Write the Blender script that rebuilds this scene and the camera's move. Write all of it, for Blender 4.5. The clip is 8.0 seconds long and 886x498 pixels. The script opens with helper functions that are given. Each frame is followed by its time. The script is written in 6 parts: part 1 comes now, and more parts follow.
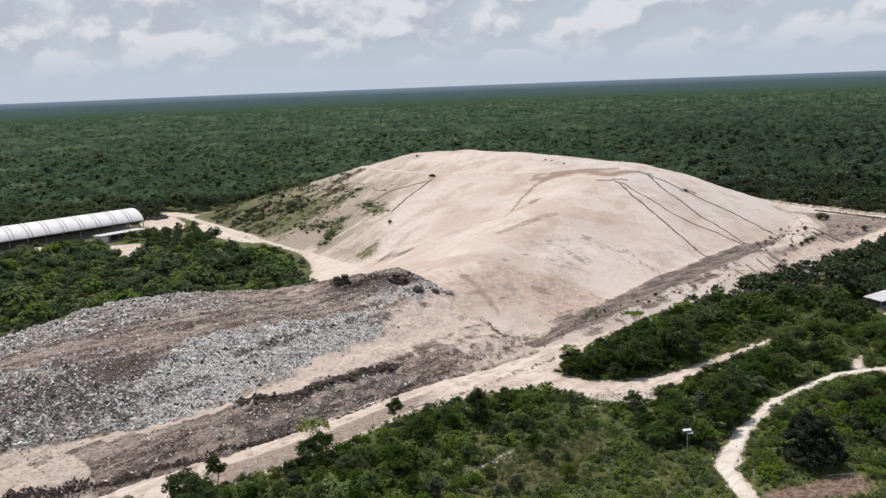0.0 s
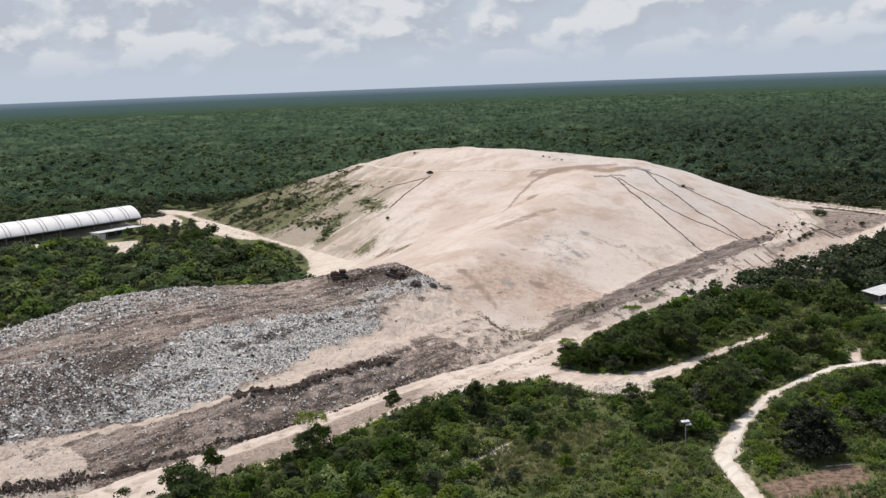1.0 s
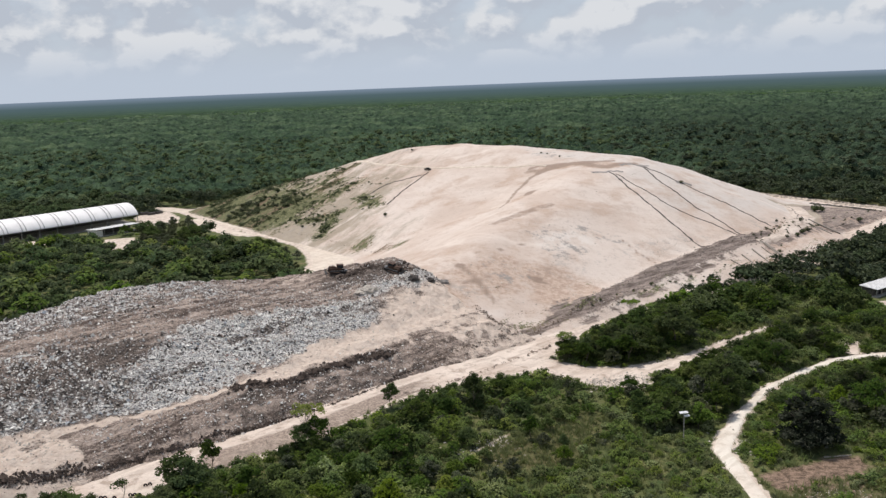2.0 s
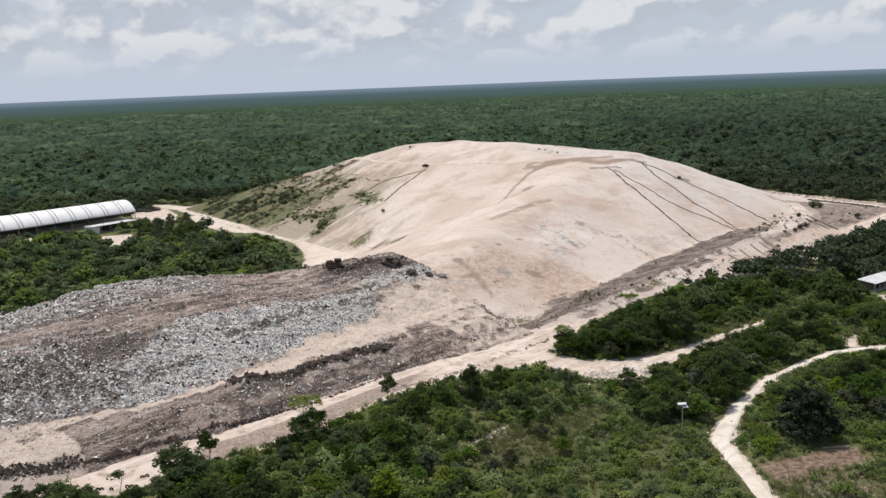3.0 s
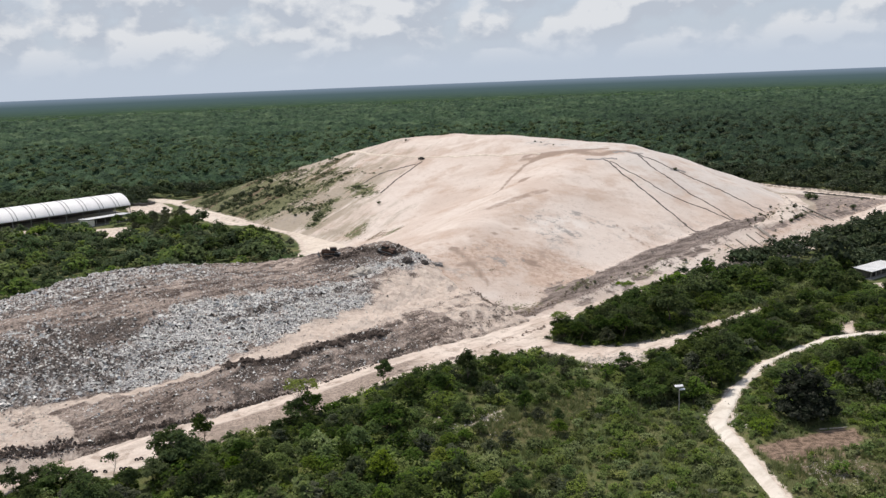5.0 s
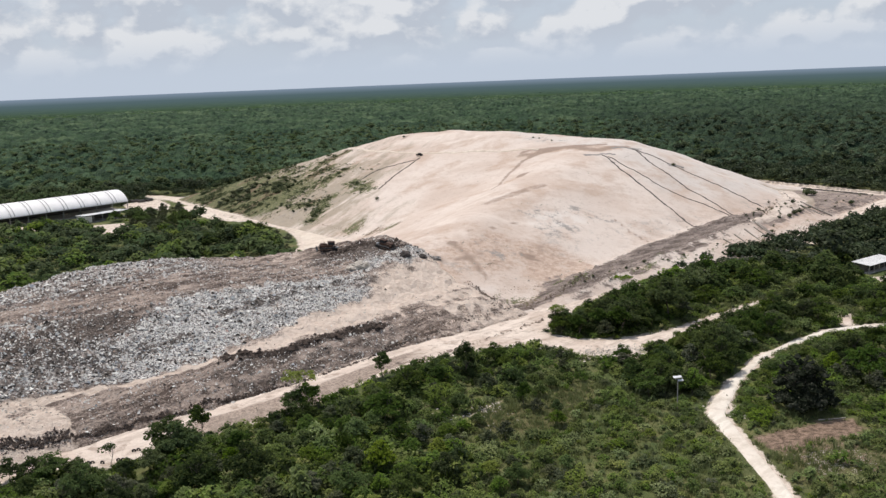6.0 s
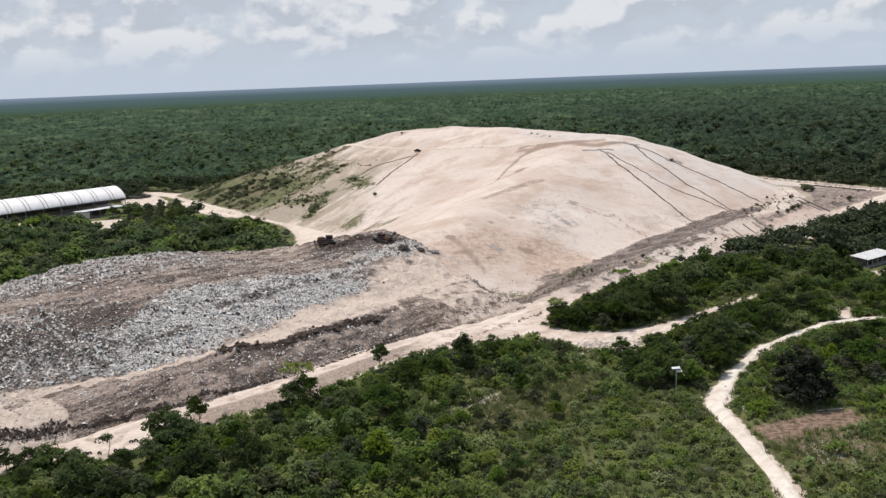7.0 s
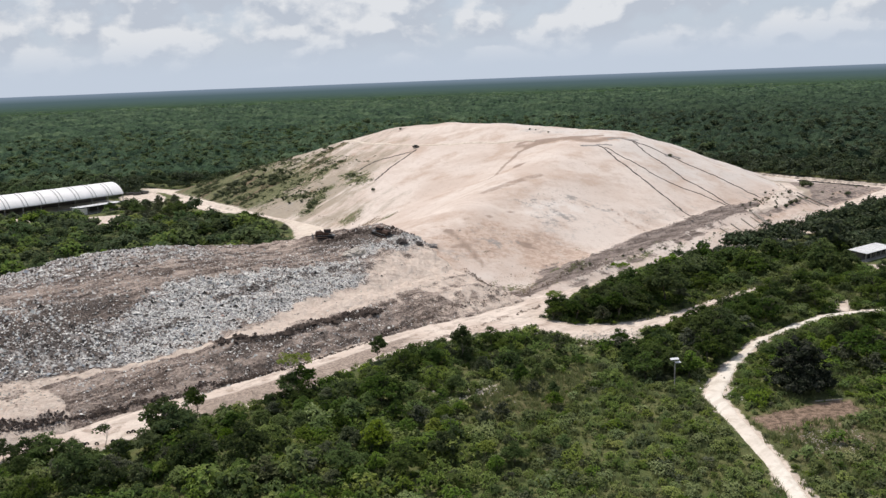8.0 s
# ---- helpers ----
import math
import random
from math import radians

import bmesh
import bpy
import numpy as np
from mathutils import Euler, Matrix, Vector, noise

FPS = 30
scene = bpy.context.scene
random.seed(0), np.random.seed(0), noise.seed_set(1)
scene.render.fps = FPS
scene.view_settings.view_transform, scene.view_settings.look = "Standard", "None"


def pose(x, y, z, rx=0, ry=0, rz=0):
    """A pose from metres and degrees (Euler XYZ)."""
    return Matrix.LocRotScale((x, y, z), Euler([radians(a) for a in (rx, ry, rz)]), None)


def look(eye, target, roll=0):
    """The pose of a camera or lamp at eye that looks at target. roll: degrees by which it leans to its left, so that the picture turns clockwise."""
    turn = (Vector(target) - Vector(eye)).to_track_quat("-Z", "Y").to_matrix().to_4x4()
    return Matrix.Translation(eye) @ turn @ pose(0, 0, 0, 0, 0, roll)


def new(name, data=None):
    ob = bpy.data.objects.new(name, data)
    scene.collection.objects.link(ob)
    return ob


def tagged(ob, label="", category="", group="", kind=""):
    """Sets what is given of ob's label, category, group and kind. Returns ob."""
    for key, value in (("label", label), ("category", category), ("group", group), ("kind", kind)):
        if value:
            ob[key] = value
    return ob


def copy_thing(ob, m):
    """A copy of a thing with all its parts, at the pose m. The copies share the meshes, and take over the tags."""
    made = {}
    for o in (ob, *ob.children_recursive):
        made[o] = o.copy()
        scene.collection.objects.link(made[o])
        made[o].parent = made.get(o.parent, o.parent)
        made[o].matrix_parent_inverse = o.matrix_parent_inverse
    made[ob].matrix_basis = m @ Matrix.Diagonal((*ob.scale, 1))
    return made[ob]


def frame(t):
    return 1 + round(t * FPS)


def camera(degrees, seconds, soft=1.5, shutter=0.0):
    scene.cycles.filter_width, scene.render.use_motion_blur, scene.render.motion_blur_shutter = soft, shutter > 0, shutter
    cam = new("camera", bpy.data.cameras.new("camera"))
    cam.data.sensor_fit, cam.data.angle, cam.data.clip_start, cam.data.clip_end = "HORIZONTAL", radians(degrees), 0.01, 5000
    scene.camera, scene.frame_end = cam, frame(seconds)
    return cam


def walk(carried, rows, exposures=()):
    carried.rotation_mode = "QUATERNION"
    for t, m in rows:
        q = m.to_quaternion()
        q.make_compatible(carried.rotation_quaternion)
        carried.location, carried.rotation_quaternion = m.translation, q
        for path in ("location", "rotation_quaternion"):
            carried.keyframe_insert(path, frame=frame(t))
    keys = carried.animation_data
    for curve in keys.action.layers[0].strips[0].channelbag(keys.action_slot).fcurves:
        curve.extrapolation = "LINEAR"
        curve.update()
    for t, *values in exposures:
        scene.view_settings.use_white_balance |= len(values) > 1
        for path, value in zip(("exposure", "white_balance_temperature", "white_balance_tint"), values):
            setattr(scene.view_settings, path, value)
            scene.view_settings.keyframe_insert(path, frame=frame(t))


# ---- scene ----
# ---- camera: a drone that sinks from 75 m to 61 m ----
cam = camera(55.98, 8.0, soft=1.4)
walk(cam, [
    (0.0, look((-0.000, 0.000, 75.000), (-0.000, 98.026, 55.229), -2.194)),
    (1.0, look((-0.041, 0.065, 73.215), (0.224, 98.093, 53.456), -2.225)),
    (2.0, look((-0.086, 0.124, 71.453), (0.435, 98.149, 51.686), -2.247)),
    (3.0, look((-0.135, 0.175, 69.713), (0.633, 98.194, 49.920), -2.262)),
    (4.0, look((-0.189, 0.219, 67.995), (0.818, 98.227, 48.157), -2.269)),
    (5.0, look((-0.247, 0.257, 66.299), (0.991, 98.249, 46.397), -2.267)),
    (6.0, look((-0.310, 0.287, 64.626), (1.151, 98.259, 44.641), -2.258)),
    (7.0, look((-0.377, 0.311, 62.975), (1.298, 98.258, 42.888), -2.240)),
    (8.0, look((-0.449, 0.327, 61.346), (1.433, 98.246, 41.139), -2.214)),
], exposures=((0.0, -0.05), (8.0, 0.04)))

# ---- light: high sun through broken cumulus ----
SUN_EL, SUN_AZ = 68.0, -34.0    # degrees; azimuth from straight ahead (+y) to the right (+x)
world = bpy.data.worlds.new("world")
scene.world = world
world.use_nodes = True
wt = world.node_tree
wt.nodes.clear()


def put(tree, socket, value):
    """Feeds a socket from another socket, a number or a colour."""
    if isinstance(value, bpy.types.NodeSocket):
        tree.links.new(value, socket)
    else:
        socket.default_value = value


def blend(tree, factor, a, b, way="MIX"):
    node = tree.nodes.new("ShaderNodeMix")
    node.data_type, node.blend_type = "RGBA", way
    for index, value in ((0, factor), (6, a), (7, b)):
        if isinstance(value, tuple) and len(value) == 3:
            value = (*value, 1.0)
        put(tree, node.inputs[index], value)
    return node.outputs[2]


def spread(tree, value, low, high, to_low=0.0, to_high=1.0, soft=True):
    node = tree.nodes.new("ShaderNodeMapRange")
    node.interpolation_type = "SMOOTHSTEP" if soft else "LINEAR"
    put(tree, node.inputs["Value"], value)
    for key, v in (("From Min", low), ("From Max", high), ("To Min", to_low), ("To Max", to_high)):
        node.inputs[key].default_value = v
    return node.outputs[0]


def sums(tree, way, a, b):
    node = tree.nodes.new("ShaderNodeMath")
    node.operation = way
    put(tree, node.inputs[0], a)
    put(tree, node.inputs[1], b)
    return node.outputs[0]


def grain(tree, place, scale, detail=5.0, rough=0.55, bend=0.0):
    node = tree.nodes.new("ShaderNodeTexNoise")
    tree.links.new(place, node.inputs["Vector"])
    for key, v in (("Scale", scale), ("Detail", detail), ("Roughness", rough), ("Distortion", bend)):
        node.inputs[key].default_value = v
    return node.outputs["Fac"]


def moved(tree, place, offset, scale):
    node = tree.nodes.new("ShaderNodeMapping")
    node.inputs["Location"].default_value, node.inputs["Scale"].default_value = offset, scale
    tree.links.new(place, node.inputs["Vector"])
    return node.outputs[0]


def stretched(tree, place, angle, long):
    """Coordinates drawn out along a level direction, in degrees from +x."""
    node = tree.nodes.new("ShaderNodeMapping")
    node.vector_type = "TEXTURE"
    node.inputs["Rotation"].default_value, node.inputs["Scale"].default_value = (0, 0, radians(angle)), (long, 1.0, 1.0)
    tree.links.new(place, node.inputs["Vector"])
    return node.outputs[0]


sky = wt.nodes.new("ShaderNodeTexSky")
sky.sky_type, sky.sun_disc = "NISHITA", False
sky.sun_elevation, sky.sun_rotation = radians(SUN_EL), radians(SUN_AZ)
sky.air_density, sky.dust_density, sky.ozone_density = 1.0, 2.0, 1.0
where = wt.nodes.new("ShaderNodeTexCoord").outputs["Generated"]
split = wt.nodes.new("ShaderNodeSeparateXYZ")
wt.links.new(where, split.inputs[0])
def heaps(lift):
    """Rounded cloud heads: swollen cells, frayed by fine noise."""
    place = moved(wt, where, (0.31 - lift * 0.4, 0.12, lift), (1.0, 1.0, 1.5))
    cells = wt.nodes.new("ShaderNodeTexVoronoi")
    cells.feature, cells.inputs["Scale"].default_value, cells.inputs["Smoothness"].default_value = "SMOOTH_F1", 15.0, 0.6
    frayed = wt.nodes.new("ShaderNodeVectorMath")
    frayed.operation = "MULTIPLY_ADD"
    tint = wt.nodes.new("ShaderNodeTexNoise")
    wt.links.new(place, tint.inputs["Vector"])
    tint.inputs["Scale"].default_value, tint.inputs["Detail"].default_value = 22.0, 8.0
    wt.links.new(tint.outputs["Color"], frayed.inputs[0])
    frayed.inputs[1].default_value = (0.07, 0.07, 0.07)
    wt.links.new(place, frayed.inputs[2])
    wt.links.new(frayed.outputs[0], cells.inputs["Vector"])
    return sums(wt, "ADD", sums(wt, "MULTIPLY", grain(wt, place, 8.0, 8.0, 0.6), 0.7), sums(wt, "MULTIPLY", sums(wt, "SUBTRACT", 0.6, cells.outputs["Distance"]), 0.55))


puffs, puffs_up = heaps(0.0), heaps(0.016)
banks = grain(wt, moved(wt, where, (1.7, 0.4, 0.0), (1.0, 1.0, 3.2)), 5.0, 4.0, 0.5, 0.0)
aloft = spread(wt, split.outputs["Z"], 0.12, 0.5)
heaped = sums(wt, "ADD", puffs, sums(wt, "MULTIPLY", sums(wt, "SUBTRACT", banks, 0.5), 0.5))
cover = sums(wt, "MULTIPLY", spread(wt, heaped, 0.235, 0.39), sums(wt, "SUBTRACT", 1.0, sums(wt, "MULTIPLY", aloft, 0.75)))
lit = spread(wt, sums(wt, "SUBTRACT", puffs, puffs_up), -0.055, 0.06, soft=False)
cloud = blend(wt, lit, (4.95, 5.42, 6.2), (7.2, 7.4, 7.75))
clear = blend(wt, sums(wt, "SUBTRACT", 0.8, sums(wt, "MULTIPLY", aloft, 0.7)), sky.outputs[0], (5.5, 6.2, 7.3))
low = spread(wt, split.outputs["Z"], 0.008, 0.062, 1.0, 0.0)
whole = blend(wt, low, blend(wt, cover, clear, cloud), (5.3, 5.95, 6.95))
back = wt.nodes.new("ShaderNodeBackground")
back.inputs["Strength"].default_value = 0.1
wt.links.new(whole, back.inputs["Color"])
wt.links.new(back.outputs[0], wt.nodes.new("ShaderNodeOutputWorld").inputs[0])

sun = new("sun", bpy.data.lights.new("sun", "SUN"))
sun.data.energy, sun.data.angle, sun.data.color = 3.5, radians(0.6), (1.0, 0.915, 0.85)
az, el = radians(SUN_AZ), radians(SUN_EL)
sun.matrix_world = look((0, 0, 400), (-math.sin(az) * math.cos(el), -math.cos(az) * math.cos(el), 400 - math.sin(el)))

# ---- materials ----
def material(name, rough=0.9):
    """A node material; returns it, its tree, the shader and the world position."""
    m = bpy.data.materials.new(name)
    m.use_nodes = True
    tree = m.node_tree
    shader = tree.nodes["Principled BSDF"]
    shader.inputs["Roughness"].default_value = rough
    shader.inputs["Specular IOR Level"].default_value = 0.25
    return m, tree, shader, tree.nodes.new("ShaderNodeNewGeometry")


def bumped(tree, shader, height, strength, distance):
    node = tree.nodes.new("ShaderNodeBump")
    node.inputs["Strength"].default_value, node.inputs["Distance"].default_value = strength, distance
    tree.links.new(height, node.inputs["Height"])
    tree.links.new(node.outputs[0], shader.inputs["Normal"])


def attribute(tree, name):
    node = tree.nodes.new("ShaderNodeAttribute")
    node.attribute_name = name
    return node.outputs["Fac"]


def plain(name, color, rough=0.7, metal=0.0, mottling=0.25, size=1.2):
    """Paint, metal, wood or plastic with soft wear at two scales."""
    m, tree, shader, geo = material(name, rough)
    shader.inputs["Metallic"].default_value = metal
    pos = geo.outputs["Position"]
    wear = sums(tree, "MULTIPLY", grain(tree, pos, size), grain(tree, pos, size * 9))
    dark = tuple(c * (1 - mottling) for c in color)
    put(tree, shader.inputs["Base Color"], blend(tree, spread(tree, wear, 0.12, 0.38), dark, color))
    bumped(tree, shader, grain(tree, pos, size * 6), 0.25, 0.03)
    return m


def foliage(name, dark, mid, light, patch=0.11, translucent=0.22, far=False):
    """Leaves: each crown has a tone of its own, each leaf differs a little, and stands vary over the land."""
    m, tree, shader, geo = material(name, 0.8)
    shader.inputs["Specular IOR Level"].default_value = 0.06
    pos = geo.outputs["Position"]
    own = tree.nodes.new("ShaderNodeObjectInfo").outputs["Random"]
    key = sums(tree, "FRACT", sums(tree, "ADD", own, attribute(tree, "tone")), 0.0)
    by_leaf = geo.outputs["Random Per Island"]
    stand = sums(tree, "MULTIPLY", sums(tree, "SUBTRACT", grain(tree, pos, patch, 3.0), 0.5), 1.3)
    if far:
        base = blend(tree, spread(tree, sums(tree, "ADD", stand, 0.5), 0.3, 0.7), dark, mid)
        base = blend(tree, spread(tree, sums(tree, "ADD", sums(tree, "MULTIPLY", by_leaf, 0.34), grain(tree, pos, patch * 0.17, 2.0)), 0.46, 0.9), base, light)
        # second tone, darker and greyer, mixed in by the stand attribute
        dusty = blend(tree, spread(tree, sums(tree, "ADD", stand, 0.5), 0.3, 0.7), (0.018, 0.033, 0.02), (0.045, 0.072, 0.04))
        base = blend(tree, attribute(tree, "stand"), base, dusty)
    else:
        base = blend(tree, spread(tree, sums(tree, "ADD", key, stand), 0.1, 0.8), dark, mid)
        pale = spread(tree, sums(tree, "FRACT", sums(tree, "MULTIPLY", key, 7.3), 0.0), 0.68, 1.0, 0.0, 0.75)
        base = blend(tree, pale, base, light)
        base = blend(tree, spread(tree, by_leaf, 0.5, 1.0, 0.0, 0.5), base, light)
        base = blend(tree, spread(tree, by_leaf, 0.0, 0.3, 0.35, 0.0), base, dark)
        hue = tree.nodes.new("ShaderNodeHueSaturation")
        put(tree, hue.inputs["Hue"], spread(tree, sums(tree, "FRACT", sums(tree, "MULTIPLY", key, 3.7), 0.0), 0.0, 1.0, 0.478, 0.516, soft=False))
        put(tree, hue.inputs["Saturation"], spread(tree, sums(tree, "FRACT", sums(tree, "MULTIPLY", key, 11.9), 0.0), 0.0, 1.0, 0.7, 1.12, soft=False))
        put(tree, hue.inputs["Color"], base)
        base = hue.outputs[0]
    put(tree, shader.inputs["Base Color"], base)
    if translucent:
        thin = tree.nodes.new("ShaderNodeBsdfTranslucent")
        put(tree, thin.inputs["Color"], blend(tree, 0.5, base, light))
        both = tree.nodes.new("ShaderNodeMixShader")
        both.inputs[0].default_value = translucent
        tree.links.new(shader.outputs[0], both.inputs[1])
        tree.links.new(thin.outputs[0], both.inputs[2])
        tree.links.new(both.outputs[0], tree.nodes["Material Output"].inputs["Surface"])
    if far:
        bumped(tree, shader, sums(tree, "ADD", grain(tree, pos, 0.3, 6.0, 0.65), grain(tree, pos, 0.8, 3.0)), 0.8, 2.6)
    return m


LEAF = foliage("leaves", (0.021, 0.044, 0.011), (0.062, 0.11, 0.024), (0.15, 0.205, 0.05), translucent=0.4)
# matt leaves; the pale tone paints their glints into the colour
LEAF_DARK = foliage("dark_leaves_painted_glints", (0.007, 0.011, 0.006), (0.016, 0.024, 0.012), (0.1, 0.108, 0.08), translucent=0.05)
LEAF_BRIGHT = foliage("bright_leaves", (0.085, 0.15, 0.02), (0.14, 0.225, 0.032), (0.24, 0.32, 0.06), translucent=0.35)
LEAF_GREY = foliage("dusty_leaves", (0.046, 0.06, 0.03), (0.095, 0.115, 0.058), (0.19, 0.21, 0.12), translucent=0.25)
SCRUB_LEAF = foliage("scrub_leaves", (0.1, 0.155, 0.038), (0.225, 0.305, 0.082), (0.375, 0.43, 0.16), patch=0.14, translucent=0.45)
FOREST_LEAF = foliage("forest_leaves", (0.033, 0.06, 0.027), (0.085, 0.138, 0.06), (0.182, 0.232, 0.105), patch=0.07, translucent=0.4)
SHRUB_LEAF = foliage("shrub_leaves", (0.056, 0.107, 0.022), (0.15, 0.24, 0.047), (0.275, 0.358, 0.087), patch=0.14, translucent=0.45)
FOREST_GREY = foliage("grey_forest_leaves", (0.027, 0.044, 0.023), (0.06, 0.088, 0.045), (0.125, 0.155, 0.086), patch=0.07, translucent=0.2)
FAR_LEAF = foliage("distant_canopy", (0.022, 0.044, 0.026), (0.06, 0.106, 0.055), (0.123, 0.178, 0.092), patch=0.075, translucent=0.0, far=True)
# twig green kept darker than most leaves, putting crown shade into the colour
SHADED_TWIGS = plain("shaded_inner_twigs", (0.062, 0.085, 0.032), 0.95, 0, 0.5, 2.5)
BARK = plain("bark", (0.2, 0.17, 0.135), 0.9, 0, 0.5, 2.0)
PALE_BARK = plain("pale_bark", (0.42, 0.38, 0.33), 0.9, 0, 0.4, 2.0)


def make_sand(name, pale, warm, dirty):
    m, tree, shader, geo = material(name, 0.95)
    pos = geo.outputs["Position"]
    turned = stretched(tree, pos, 41.0, 6.0)
    base = blend(tree, spread(tree, grain(tree, pos, 0.06, 5.0, 0.6, 0.4), 0.4, 0.62), pale, warm)
    base = blend(tree, spread(tree, grain(tree, turned, 0.5, 7.0, 0.7), 0.46, 0.64, 0.0, 0.5), base, dirty)
    base = blend(tree, spread(tree, grain(tree, pos, 0.3, 7.0, 0.72), 0.5, 0.66, 0.0, 0.8), base, dirty)
    base = blend(tree, spread(tree, grain(tree, pos, 2.6, 4.0), 0.3, 0.7, 0.0, 0.2), base, dirty)
    loose = sums(tree, "ADD", attribute(tree, "apron"), sums(tree, "MULTIPLY", sums(tree, "SUBTRACT", grain(tree, turned, 0.35, 7.0, 0.7), 0.5), 1.6))
    base = blend(tree, spread(tree, loose, 0.3, 0.7, 0.0, 0.92), base, blend(tree, spread(tree, grain(tree, pos, 1.6, 6.0, 0.75), 0.36, 0.64), (0.16, 0.125, 0.1), (0.39, 0.32, 0.265)))
    put(tree, shader.inputs["Base Color"], base)
    bumped(tree, shader, sums(tree, "ADD", grain(tree, pos, 0.9, 6.0, 0.65), grain(tree, turned, 0.9, 6.0)), 0.35, 0.25)
    return m


ROAD = make_sand("road_marl", (0.69, 0.61, 0.53), (0.57, 0.48, 0.405), (0.3, 0.235, 0.185))
PATH = make_sand("path_marl", (0.74, 0.7, 0.62), (0.68, 0.62, 0.54), (0.5, 0.44, 0.36))


CREAM = make_sand("cream_marl", (0.69, 0.625, 0.535), (0.63, 0.55, 0.46), (0.45, 0.375, 0.3))


def make_ground():
    m, tree, shader, geo = material("scrub_ground", 0.95)
    pos = geo.outputs["Position"]
    base = blend(tree, spread(tree, grain(tree, pos, 0.09, 5.0, 0.6), 0.38, 0.62), (0.07, 0.095, 0.03), (0.135, 0.14, 0.055))
    base = blend(tree, spread(tree, grain(tree, pos, 0.5, 6.0, 0.65), 0.5, 0.7, 0.0, 0.8), base, (0.045, 0.075, 0.025))
    base = blend(tree, spread(tree, grain(tree, pos, 0.2, 6.0, 0.65), 0.6, 0.72, 0.0, 0.6), base, (0.24, 0.19, 0.12))
    base = blend(tree, attribute(tree, "dry"), base, blend(tree, grain(tree, pos, 0.8), (0.075, 0.07, 0.032), (0.15, 0.13, 0.06)))
    torn = sums(tree, "ADD", attribute(tree, "red"), sums(tree, "MULTIPLY", sums(tree, "SUBTRACT", grain(tree, pos, 0.35, 6.0, 0.7), 0.5), 1.1))
    base = blend(tree, spread(tree, torn, 0.35, 0.65), base, blend(tree, spread(tree, grain(tree, pos, 0.9, 8.0, 0.75), 0.38, 0.62), (0.085, 0.06, 0.04), (0.3, 0.215, 0.16)))
    marl = blend(tree, spread(tree, grain(tree, pos, 0.4, 6.0, 0.65), 0.4, 0.7), (0.66, 0.58, 0.5), (0.4, 0.325, 0.26))
    edge = sums(tree, "ADD", attribute(tree, "bare"), sums(tree, "MULTIPLY", sums(tree, "SUBTRACT", grain(tree, pos, 0.45, 6.0, 0.7), 0.5), 0.9))
    base = blend(tree, spread(tree, edge, 0.42, 0.6), base, marl)
    put(tree, shader.inputs["Base Color"], base)
    bumped(tree, shader, sums(tree, "ADD", grain(tree, pos, 0.8, 6.0, 0.65), grain(tree, pos, 3.0)), 0.7, 0.4)
    return m


